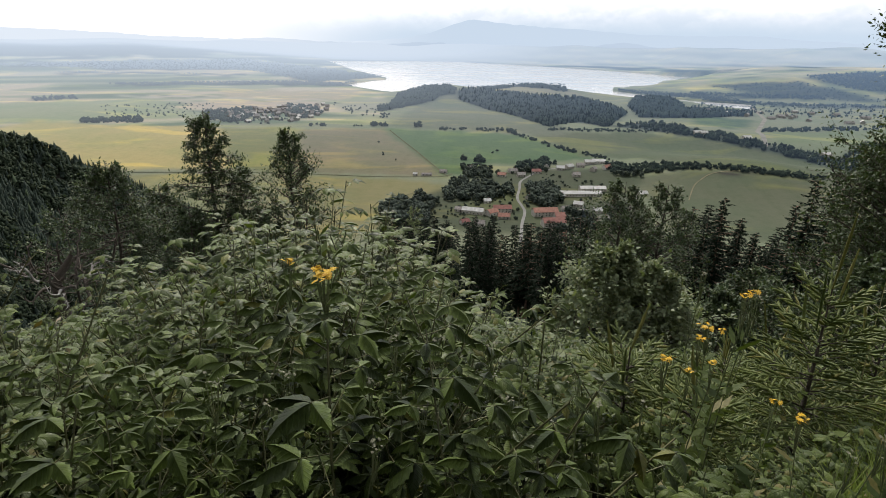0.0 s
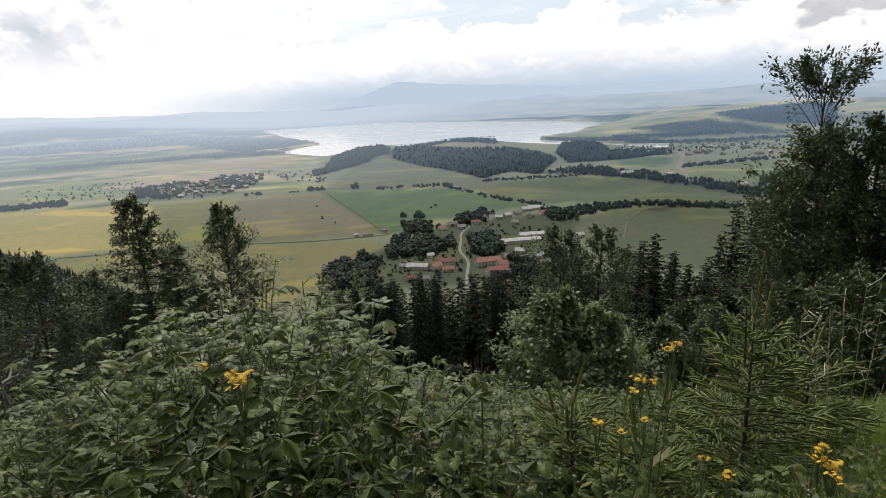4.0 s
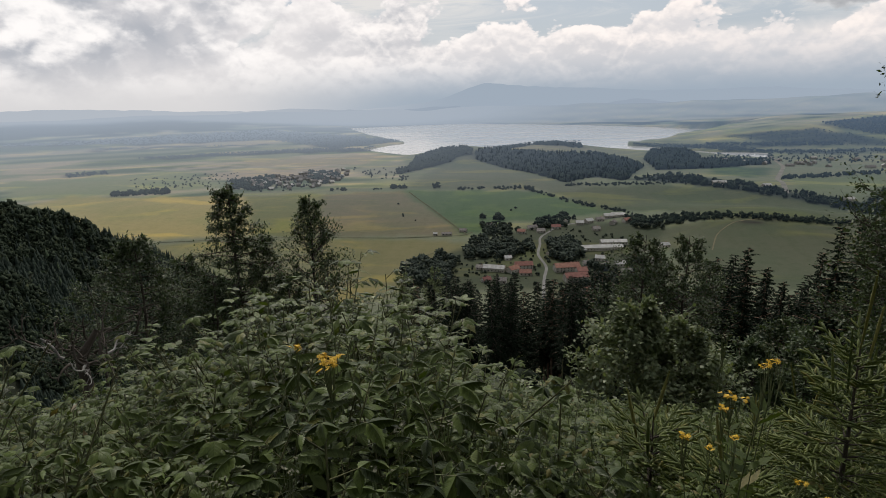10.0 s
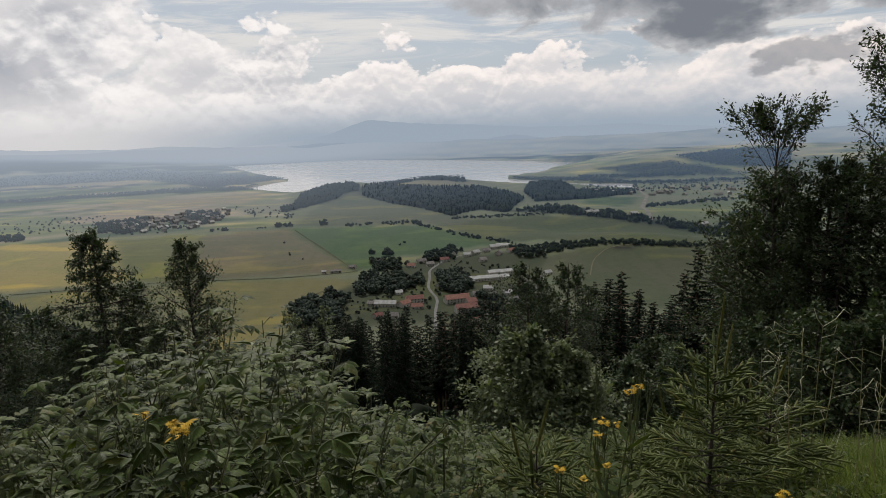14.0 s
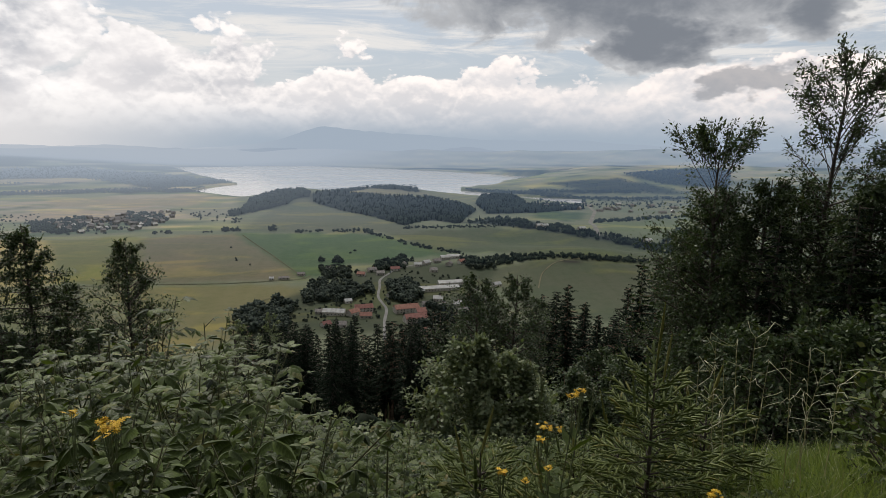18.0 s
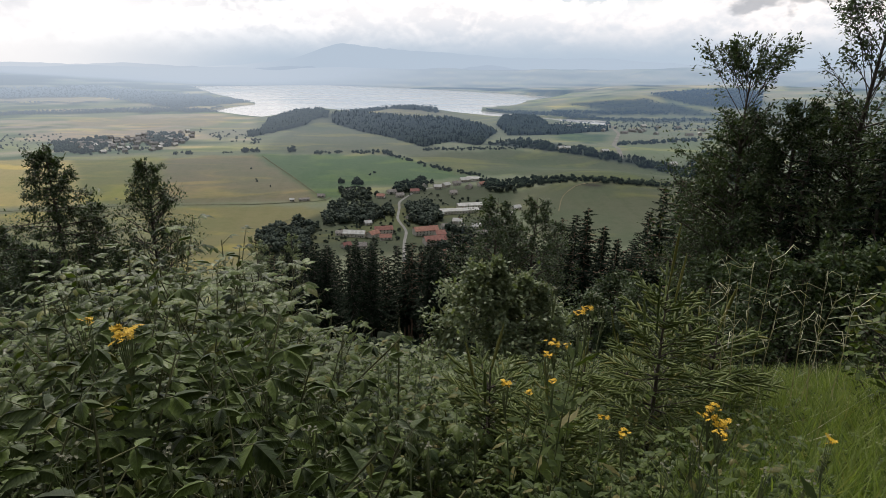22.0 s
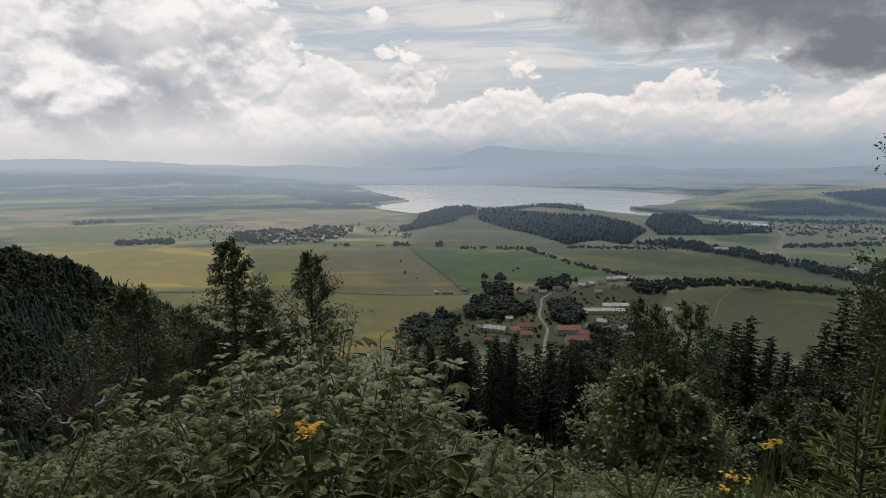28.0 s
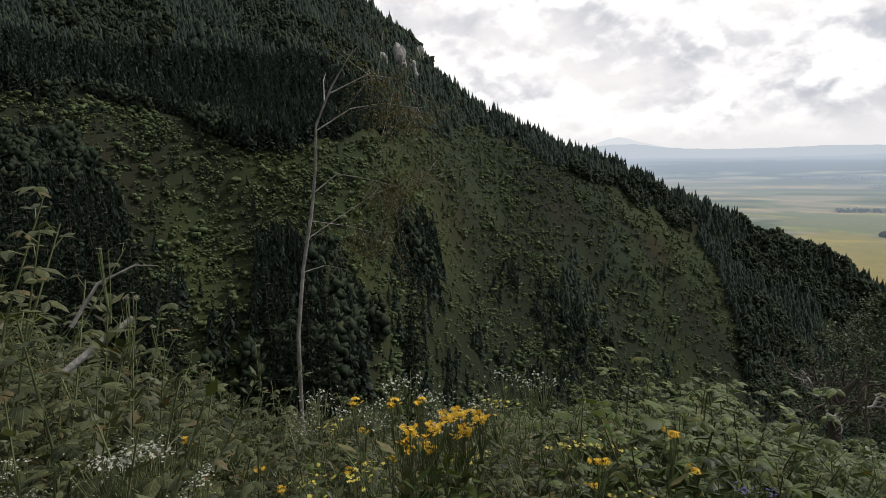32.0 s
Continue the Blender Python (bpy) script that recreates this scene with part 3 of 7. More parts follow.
    hill = hill + (value_noise(x / 45, y / 45, 6) - 0.5) * 12 + (value_noise(x / 12, y / 12, 7) - 0.5) * 2.5
    hill = np.where((az > 20) & (az < 131), hill, -400)
    k = np.clip(r * 0.05, 0.05, 9)
    m = np.maximum(np.maximum(spur, v), hill)
    return m + k * np.log(np.exp(np.clip((spur - m) / k, -30, 0)) + np.exp(np.clip((v - m) / k, -30, 0)) + np.exp(np.clip((hill - m) / k, -30, 0)))


def place(az, r, lift=0.0):
    """The point of the ground at a bearing and distance."""
    z = float(land(az, r))
    return Vector((-math.sin(radians(az)) * r, math.cos(radians(az)) * r, z + lift))


STEPS = np.geomspace(40, 4850, 900)


def seen_at(az, el):
    """Distance at which the ground first meets the sight line at a bearing and height angle."""
    gap = land(np.full_like(STEPS, az), STEPS) - STEPS * math.tan(radians(el))
    hit = np.nonzero(gap > 0)[0]
    return float(STEPS[hit[0]]) if len(hit) else 4700.0


def spot(az, el, lift=0.0):
    return place(az, seen_at(az, el), lift)


def inside(px, py, poly):
    """Which points lie in a polygon."""
    poly = np.asarray(poly, float)
    c = np.zeros(np.shape(px), bool)
    x2, y2 = poly[-1]
    for x1, y1 in poly:
        if y1 != y2:
            c ^= ((y1 > py) != (y2 > py)) & (px < (x2 - x1) * (py - y1) / (y2 - y1) + x1)
        x2, y2 = x1, y1
    return c


# fields, as outlines in bearing and height angle: each with its crop's colour, the gold one brightened as if sunlit
FIELDS = [
    ((0.190, 0.200, 0.105), [(40, -5.6), (27.2, -5.7), (24, -7.4), (32.6, -7.3), (40, -7.0)]),
    ((0.290, 0.235, 0.160), [(25.9, -5.8), (16.7, -6.0), (13.5, -6.25), (14.6, -6.6), (17.7, -7.0), (23.8, -6.8)]),
    ((0.260, 0.215, 0.130), [(22.2, -4.9), (9.1, -5.2), (11.2, -5.9), (17.1, -5.9), (21.8, -5.6)]),
    ((0.300, 0.250, 0.180), [(30, -5.35), (22, -5.55), (13, -5.98), (13, -6.12), (22, -5.72), (30, -5.5)]),
    ((0.200, 0.190, 0.125), [(12.5, -6.3), (8, -5.6), (7.5, -6.6), (11, -7.3)]),
    ((0.070, 0.104, 0.048), [(8.1, -8.45), (-4.2, -8.6), (-12.1, -10.5), (-1.4, -11.6), (0.8, -12.5), (2.4, -12.6)]),
    ((0.140, 0.122, 0.072), [(15.4, -8.4), (8.1, -8.45), (2.4, -12.6), (9.9, -12.6), (16.6, -12.3)]),
    ((0.130, 0.130, 0.052), [(22.5, -8.2), (15.4, -8.4), (16.6, -12.3), (22, -11.8)]),
    ((0.285, 0.232, 0.088), [(40, -7.6), (35.8, -7.1), (31.4, -7.7), (27.4, -7.95), (22.5, -8.2), (22, -11.8), (30, -11.3), (40, -11)]),
    ((0.155, 0.140, 0.062), [(18.1, -12.4), (2.1, -13.4), (4.7, -17.5), (16, -19)]),
    ((0.155, 0.150, 0.075), [(40, -11.2), (18.1, -12.4), (16, -19), (30, -19)]),
    ((0.082, 0.092, 0.050), [(-5.5, -8.6), (-14, -7.9), (-24.4, -8.1), (-31, -9.5), (-35, -10.5), (-26.9, -10.4), (-17.7, -10.2), (-10.4, -10.3)]),
    ((0.090, 0.096, 0.056), [(-15.7, -11.8), (-20.2, -10.6), (-26.4, -10.1), (-31, -10.4), (-31, -16), (-18, -16)]),
    ((0.034, 0.031, 0.030), [(-22.2, -10.75), (-26, -10.2), (-26.3, -10.4), (-22.7, -10.9)]),
    ((0.120, 0.140, 0.072), [(-25, -7.1), (-34, -6.0), (-34, -7.4), (-26.7, -7.8)]),
    ((0.058, 0.088, 0.052), [(-19.4, -6.3), (-24.2, -6.2), (-23.8, -7.0), (-19.6, -7.0)]),
    ((0.175, 0.165, 0.105), [(-1.0, -4.6), (-4.1, -4.2), (-6.5, -4.35), (-8.6, -4.55), (-9.6, -4.6), (-9.8, -5.0), (-4.1, -4.95)]),
    ((0.340, 0.300, 0.130), [(-18.0, -4.05), (-21.6, -3.35), (-25.2, -3.0), (-28.6, -2.6), (-28.4, -3.3), (-24.1, -3.75), (-19.0, -4.15)]),
    ((0.105, 0.112, 0.070), [(8, -8.3), (2.2, -4.5), (-3, -6.6), (-9, -8.0), (-9, -8.6)]),
]


# woods and hedges of the valley: outline
WOODS = [
    ([(1.1, -5.7), (1.1, -4.95), (0.4, -4.75), (-1.0, -4.7), (-4.1, -5.1), (-9.4, -5.2), (-12, -5.6), (-14.0, -6.3), (-12.5, -7.6), (-9.9, -7.3), (-7.1, -7.85), (-4.1, -7.0), (-1.5, -6.5)], 3000, (8, 12), 0.55),
    ([(7.4, -6.4), (6.7, -5.4), (4.6, -4.75), (2.4, -4.5), (1.4, -4.8), (1.6, -5.2), (3, -5.4), (3.2, -5.75), (5.7, -6.4), (8.4, -6.9), (8.6, -6.6)], 1000, (8, 11), 0.12),
    ([(-1.0, -4.65), (-4.1, -4.2), (-8.3, -4.15), (-8.6, -4.75), (-6.5, -4.5), (-4.1, -4.42), (-1.2, -4.85)], 420, (6, 10), 0.2),
    ([(-14.1, -5.8), (-14.5, -4.9), (-17.4, -4.85), (-18.9, -5.7), (-23.6, -5.6), (-24.1, -5.9), (-19.4, -6.4), (-15.0, -6.6)], 1500, (8, 12), 0.4),
    ([(-12.5, -7.45), (-17.0, -6.9), (-21.9, -7.55), (-26.4, -8.2), (-30.7, -8.8), (-32.2, -7.2), (-36, -7.0), (-36, -9.8), (-30.8, -9.5), (-26.5, -8.75), (-21.9, -8.15), (-17.1, -7.8)], 900, (5, 10), 0.2),
    ([(-14.2, -10.95), (-17.2, -10.5), (-22.0, -10.2), (-26.6, -10.15), (-30.8, -10.3), (-28.8, -10.5), (-22.0, -10.5), (-18.2, -11.05), (-15.7, -11.6)], 330, (3.5, 7), 0.05),
    ([(-3.6, -8.35), (-7.1, -9.3), (-8.9, -9.8), (-8.9, -10.0), (-7.0, -9.55), (-3.4, -8.55)], 60, (3, 6), 0.05),
    ([(-9, -9.8), (-13, -10.4), (-13, -10.6), (-9, -10.0)], 40, (3, 6), 0.1),
    ([(15, -8.1), (12.8, -8.1), (12.8, -8.25), (15, -8.3)], 14, (4, 7), 0.0),
    ([(10.8, -8.18), (9.9, -8.18), (9.9, -8.26), (10.8, -8.28)], 5, (3, 5), 0.0),
    ([(9.2, -8.05), (8.1, -8.05), (7.6, -8.25), (9.2, -8.25)], 16, (5, 9), 0.0),
    ([(5.25, -8.0), (4.55, -8.0), (4.55, -8.3), (5.25, -8.3)], 6, (8, 11), 0.0),
    ([(2.8, -8.35), (0.4, -8.35), (0.4, -8.5), (2.8, -8.5)], 26, (3, 6), 0.0),
    ([(-0.6, -8.3), (-3.0, -8.3), (-3.0, -8.5), (-0.6, -8.5)], 24, (4, 7), 0.0),
    ([(-3.4, -8.35), (-4.3, -8.45), (-4.3, -8.65), (-3.4, -8.6)], 12, (6, 9), 0.0),
    ([(8.7, -9.6), (8.3, -9.6), (8.3, -9.8), (8.7, -9.8)], 1, (3, 4.5), 0.0),
    ([(8.2, -10.7), (7.6, -10.7), (7.6, -10.8), (8.2, -10.8)], 2, (2.5, 4), 0.0),
    ([(7.1, -11.3), (6.7, -11.3), (6.7, -11.4), (7.1, -11.4)], 1, (2.5, 3.5), 0.0),
    ([(-2.1, -10.3), (-2.7, -10.2), (-2.7, -10.4), (-2.1, -10.5)], 3, (3, 5), 0.0),
    ([(-7, -8.0), (-16, -7.75), (-16, -7.9), (-7, -8.2)], 110, (3, 5), 0.0),
    ([(-25, -6.9), (-33, -6.0), (-33, -6.25), (-25, -7.15)], 150, (4, 8), 0.1),
    ([(-19, -5.4), (-34, -4.4), (-34, -5.4), (-20, -6.1)], 330, (3, 7), 0.2),
    ([(23.5, -6.8), (19.8, -6.6), (19.6, -7.2), (21, -7.9), (23.4, -7.6)], 220, (6, 10), 0.0),
    ([(16.6, -6.35), (14.2, -6.5), (13.6, -7.1), (15.5, -7.6), (16.8, -7.0)], 200, (6, 10), 0.05),
    ([(20, -6.9), (16.5, -6.5), (15, -7.4), (18, -8.0), (21, -8.0)], 70, (3, 6), 0.0),
    ([(33, -7.15), (28.6, -7.2), (28.6, -7.6), (33, -7.45)], 150, (5, 9), 0.0),
    ([(31.5, -6.1), (22, -6.1), (24, -7.3), (31.5, -7.0)], 110, (2.5, 5), 0.0),
    ([(13, -6.2), (7.5, -6.2), (7.5, -7.6), (11, -7.2)], 60, (3, 6), 0.0),
    ([(0.65, -11.15), (-1.4, -11.12), (-1.4, -11.4), (0.65, -11.4)], 16, (7, 10), 0.1),
    ([(0.6, -11.9), (-1.4, -11.75), (-3.0, -12.5), (-2.0, -12.9), (0.3, -12.8)], 70, (7, 10), 0.0),
    ([(1.7, -13.3), (-0.8, -13.1), (-3.0, -13.9), (-4.2, -13.4), (-4.4, -14.3), (-1.4, -15.1), (2.4, -15.1)], 120, (9, 13), 0.0),
    ([(-5.7, -13.5), (-8.4, -13.2), (-9.0, -14.7), (-7.8, -15.3), (-5.9, -15.0)], 85, (11, 15), 0.0),
    ([(8.5, -15.7), (6.5, -15.2), (4.7, -14.6), (3.0, -15.4), (4.2, -17.5), (8.1, -17.6)], 110, (10, 15), 0.0),
    ([(-4.6, -11.4), (-7.0, -10.9), (-8.2, -11.2), (-7.4, -12.0), (-4.6, -12.2)], 60, (6, 11), 0.1),
    ([(-12.6, -10.7), (-14.2, -10.9), (-16, -11.8), (-13.4, -12.0)], 50, (6, 10), 0.1),
    ([(2.6, -14.9), (-0.4, -11.8), (-9.4, -12.2), (-14.8, -13), (-13.4, -16.4), (-8.5, -18.2), (5, -18.2)], 330, (2.0, 5.5), 0.05),
    ([(-9, -15.5), (-15.5, -14.8), (-15.5, -17), (-9, -17.8)], 90, (6, 11), 0.1),
]

# distant woods: outline, trees, heights, conifer share
FAR_WOODS = [
    ([(31.0, -4.45), (27.8, -4.38), (21.3, -4.35), (15.6, -4.3), (8.0, -4.6), (8.0, -4.78), (15.6, -4.62), (21.3, -4.62), (27.8, -4.6)], 900, (4, 7), 0.06),
    ([(36, -5.4), (33, -5.35), (33, -5.55), (36, -5.65)], 60, (4, 8), 0.0),
    ([(34, -3.45), (20, -3.75), (20, -3.85), (34, -3.6)], 160, (3, 6), 0.0),
    ([(40, -2.9), (24.5, -2.6), (19.7, -2.5), (13.2, -3.2), (9.6, -3.6), (7.8, -3.85), (11, -4.1), (14, -4.35), (19.8, -3.4), (30, -3.3)], 3000, (4.2, 8.45), 0.06),
    ([(50, -1.6), (30, -1.3), (20, -1.9), (26, -2.3), (50, -2.4)], 0, (4.9, 9.75), 0.06),
    ([(-13, -4.3), (-22, -4.5), (-24, -4.9), (-13, -4.6)], 499, (2.8, 5.85), 0.06),
    ([(-27, -2.6), (-31, -2.1), (-36, -1.9), (-36, -3.6), (-31, -3.4)], 951, (4.9, 9.75), 0.06),
    ([(-19, -4.3), (-24, -4.2), (-29, -4.05), (-29, -4.25), (-24, -4.45), (-19, -4.5)], 320, (4, 8), 0.1),
    ([(-20, -5.0), (-27, -4.7), (-33, -4.4), (-33, -4.6), (-27, -4.9), (-20, -5.2)], 300, (4, 8), 0.1),
    ([(-20, -3.7), (-27, -3.0), (-34, -4.2), (-25, -4.3)], 285, (2.8, 5.85), 0.06),
]


def ground_colours(az, r, z):
    el = np.degrees(np.arctan2(z, r))
    x, y = -np.sin(np.radians(az)) * r, np.cos(np.radians(az)) * r
    col = np.zeros((*az.shape, 3)) + (0.148, 0.155, 0.092)
    far = step(2200, 3200, r)[..., None]
    # patchwork of strips on the far plain
    cell = value_noise(az / 1.9 + 0.3 * value_noise(az, r / 200, 9), np.log(r + 1) * 34, 11)
    strip = np.where(cell[..., None] > 0.6, (0.36, 0.32, 0.20), np.where(cell[..., None] < 0.36, (0.075, 0.100, 0.070), (0.21, 0.235, 0.14)))
    col = col * (1 - far) + strip * far
    # beyond the lake: long thin fields and wood belts
    thin = value_noise(az / 2.2 + 0.4 * value_noise(az / 2, el * 4, 20), el * 8.0, 19)[..., None]
    belts = np.where(thin > 0.58, (0.38, 0.34, 0.23), np.where(thin < 0.42, (0.045, 0.062, 0.058), (0.20, 0.23, 0.15)))
    farther = step(2900, 3500, r)[..., None]
    col = col * (1 - farther) + belts * farther
    band = value_noise(az / 8.0 + 0.6 * value_noise(az / 3.0, el * 2.0, 51), el * 5.5, 50)[..., None]
    strips = np.where(band > 0.60, (0.320, 0.265, 0.170), np.where(band < 0.36, (0.090, 0.115, 0.066), (0.185, 0.192, 0.110)))
    plain = ((az > 8) & (el > -7.9) & (r > 1100) & (r < 3300))[..., None]
    col = np.where(plain, strips, col)
    wob = (value_noise(az * 1.2, el * 3, 12) - 0.5) * 0.34 + (value_noise(az * 5, el * 9, 16) - 0.5) * 0.1
    for c, poly in FIELDS:
        m = inside(az, el + wob, poly) & (r > 350)
        col[m] = c
    for poly, *rest in FAR_WOODS:
        col[inside(az, el + wob, poly) & (r > 1900)] = (0.032, 0.045, 0.042)
    for poly, *rest in WOODS[:5]:
        col[inside(az, el + wob * 0.5, poly) & (r > 1000)] = (0.030, 0.040, 0.034)
    # woodland floor with shade mixed into its colour, and the felled hillside
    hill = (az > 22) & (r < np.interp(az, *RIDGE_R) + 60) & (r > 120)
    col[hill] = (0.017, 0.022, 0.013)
    patch = 0.6 * value_noise(x / 30, y / 30, 13) + 0.4 * value_noise(x / 11, y / 11, 17)
    fresh = step(0.42, 0.66, patch)[..., None] * hill[..., None]
    col = col * (1 - fresh) + np.array((0.031, 0.041, 0.021)) * fresh
    brown = (step(0.5, 0.3, patch) * step(0.5, 0.8, value_noise(x / 45, z / 40, 18)))[..., None] * hill[..., None]
    col = col * (1 - brown) + np.array((0.027, 0.023, 0.016)) * brown
    # near slope darkened for shade between plants, more beneath trees beyond 30 m
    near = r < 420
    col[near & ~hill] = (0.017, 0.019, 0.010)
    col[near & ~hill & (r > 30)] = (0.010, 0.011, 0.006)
    wood = inside(az, el, [(-4, -12), (-16, -11), (-16, -18), (9, -18), (6, -15)])
    col[wood & (r > 420)] = (0.058, 0.066, 0.038)
    # everything past 400 m turned bluer: haze painted into the ground colour
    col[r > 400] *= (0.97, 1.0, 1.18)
    return col


def build_ground():
    az = np.concatenate([np.arange(-180, -62, 4.0), np.arange(-60, 58, 0.26), np.arange(58, 112, 0.6), np.arange(112, 181, 4.0)])
    for name, rs, mat in (
            ("ground", np.concatenate([[0.0, 0.5], np.geomspace(0.9, 420, 90), np.linspace(426, 700, 30), np.linspace(709, 950, 36)]), "land"),
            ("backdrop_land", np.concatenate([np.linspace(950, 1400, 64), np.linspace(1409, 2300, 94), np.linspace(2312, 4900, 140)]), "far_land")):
        a, r = np.meshgrid(az, rs, indexing="ij")
        z = land(a, r)
        x, y = -np.sin(np.radians(a)) * r, np.cos(np.radians(a)) * r
        v = np.stack([x, y, z], -1)
        nr = len(rs)
        i, j = np.meshgrid(np.arange(len(az) - 1), np.arange(nr - 1), indexing="ij")
        p = (i * nr + j).ravel()
        f = np.stack([p, p + 1, p + nr + 1, p + nr], -1)
        ob = tag_mesh(name, v.reshape(-1, 3), f, MAT[mat], smooth=True)
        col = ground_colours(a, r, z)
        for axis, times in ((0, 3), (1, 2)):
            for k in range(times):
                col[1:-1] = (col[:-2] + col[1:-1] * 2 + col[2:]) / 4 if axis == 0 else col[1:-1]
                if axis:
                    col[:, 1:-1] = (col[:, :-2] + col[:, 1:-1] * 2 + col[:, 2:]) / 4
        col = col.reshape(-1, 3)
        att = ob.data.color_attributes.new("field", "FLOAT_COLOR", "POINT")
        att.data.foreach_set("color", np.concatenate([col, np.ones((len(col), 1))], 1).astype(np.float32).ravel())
        if name == "ground":
            tagged(ob, "grassy mountain slope falling to valley fields", "ground", kind="structure")
        else:
            tagged(ob, "hazy far hills and plain of strip fields round the reservoir", "distant land", kind="structure")


build_ground()


def build_water():
    az = np.arange(-25, 15, 0.25)
    rs = np.linspace(1980, 4600, 30)
    a, r = np.meshgrid(az, rs, indexing="ij")
    v = np.stack([-np.sin(np.radians(a)) * r, np.cos(np.radians(a)) * r, 0 * r + LAKE], -1)
    nr = len(rs)
    i, j = np.meshgrid(np.arange(len(az) - 1), np.arange(nr - 1), indexing="ij")
    p = (i * nr + j).ravel()
    tagged(tag_mesh("water", v.reshape(-1, 3), np.stack([p, p + 1, p + nr + 1, p + nr], -1), MAT["water"]), "reservoir in the valley, silvery sky reflection mixed into its colour", "lake", kind="structure")


build_water()


def build_mountains():
    """Ranges at the edge of sight, the mist over them painted on as emission."""
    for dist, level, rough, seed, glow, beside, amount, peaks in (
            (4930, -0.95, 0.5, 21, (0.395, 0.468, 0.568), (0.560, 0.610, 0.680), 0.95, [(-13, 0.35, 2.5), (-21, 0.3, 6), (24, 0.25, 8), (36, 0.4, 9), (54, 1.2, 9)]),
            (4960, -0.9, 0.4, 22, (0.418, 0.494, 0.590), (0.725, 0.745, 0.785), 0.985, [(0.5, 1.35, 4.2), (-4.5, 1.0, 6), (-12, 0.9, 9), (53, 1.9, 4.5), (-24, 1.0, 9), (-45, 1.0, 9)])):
        az = np.arange(-130, 131, 0.2)
        top = level + rough * (value_noise(az / 4.3, az * 0 + seed, seed) - 0.5) * 0.7 + 0.08 * (value_noise(az / 0.6, az * 0 + 3, seed) - 0.5)
        for a, e, w in peaks:
            top = top + e * np.exp(-np.abs((az - a) / w) ** 1.5)
        lines = []
        for k, share in enumerate(np.linspace(0, 1, 7)):
            d = dist - 90 * (1 - share)
            e = -3.2 + (top + 3.2) * share
            lines.append(np.stack([-np.sin(np.radians(az)) * d, np.cos(np.radians(az)) * d, d * np.tan(np.radians(e))], -1))
        v = np.stack(lines, 1)
        nr = 7
        i, j = np.meshgrid(np.arange(len(az) - 1), np.arange(nr - 1), indexing="ij")
        p = (i * nr + j).ravel()
        ob = tag_mesh("backdrop_mountains", v.reshape(-1, 3), np.stack([p, p + 1, p + nr + 1, p + nr], -1), mountain_material("mist_glow_range", glow, amount, beside), smooth=True)
        tagged(ob, "mountain range with blue-grey mist added as glow", "mountains", kind="structure")


build_mountains()

# ---- woods, hedges and scrub, too many to count ----
def cone_tree():
    """A small far conifer: ragged skirts of drooping boughs."""
    v, f = [], []
    for base, top, rad in ((0.05, 0.50, 0.25), (0.30, 0.76, 0.19), (0.56, 1.0, 0.11)):
        k = len(v)
        for j in range(6):
            a = j * math.pi / 3 + base * 5
            w = rad * (1.0 + 0.25 * math.sin(j * 2.3 + base * 9) if j % 2 else 0.55)
            v.append((math.cos(a) * w, math.sin(a) * w, base - (0.05 if j % 2 else -0.05)))
        v.append((0, 0, top))
        f += [(k + j, k + (j + 1) % 6, k + 6) for j in range(6)]
    return np.array(v), np.array(f)


def ragged_conifer(seed):
    """A conifer seen from nearer: many drooping, ragged sprays round a stem."""
    r = np.random.default_rng(seed)
    v, f = [], []
    for i in range(46):
        z = 0.06 + 0.92 * i / 46
        w = 0.23 * (1 - z) ** 0.8 * r.uniform(0.6, 1.2) + 0.015
        a = i * 2.4 + r.normal(0, 0.3)
        c, t = math.cos(a), math.sin(a)
        k = len(v)
        v += [(0, 0, z + 0.05), (c * w * 0.55 - t * w * 0.34, t * w * 0.55 + c * w * 0.34, z), (c * w, t * w, z - 0.05 - 0.2 * w), (c * w * 0.55 + t * w * 0.34, t * w * 0.55 - c * w * 0.34, z)]
        f += [(k, k + 1, k + 2), (k, k + 2, k + 3)]
    return np.array(v), np.array(f)


def clump_tree(seed, lobes=10, size=(0.17, 0.30)):
    """A small far broadleaf: lobes of leaf over a rounded crown, with gaps between them."""
    r = np.random.default_rng(seed)
    v, f = [], []
    octa = np.array([(1, 0, 0), (-1, 0, 0), (0, 1, 0), (0, -1, 0), (0, 0, 1), (0, 0, -1)], float)
    tri = [(0, 2, 4), (2, 1, 4), (1, 3, 4), (3, 0, 4), (2, 0, 5), (1, 2, 5), (3, 1, 5), (0, 3, 5)]
    for i in range(lobes):
        a, up = i * 2.4 + r.normal(0, 0.4), -0.85 + 1.8 * (i + r.uniform(0, 1)) / lobes
        q = math.sqrt(max(0.0, 1 - up * up * 0.9)) * r.uniform(0.55, 1.0)
        c = np.array([math.cos(a) * q * 0.32, math.sin(a) * q * 0.32, 0.50 + 0.36 * up])
        k = len(v)
        turn = np.array(Euler(r.uniform(0, 6, 3)).to_matrix())
        v += list(c + (octa * r.uniform(*size, (6, 1))) @ turn.T)
        f += [(k + x, k + y, k + z) for x, y, z in tri]
    return np.array(v), np.array(f)


CONE = cone_tree()
RAGGED = [ragged_conifer(s + 80) for s in range(3)]
CLUMPS = [clump_tree(s, 16, (0.12, 0.22)) for s in range(5)]
COPSE = [clump_tree(s + 20, 7, (0.20, 0.32)) for s in range(5)]
TUFTS = [clump_tree(s + 40, 3, (0.2, 0.34)) for s in range(5)]
HAZY = [clump_tree(s + 60, 4, (0.24, 0.36)) for s in range(5)]


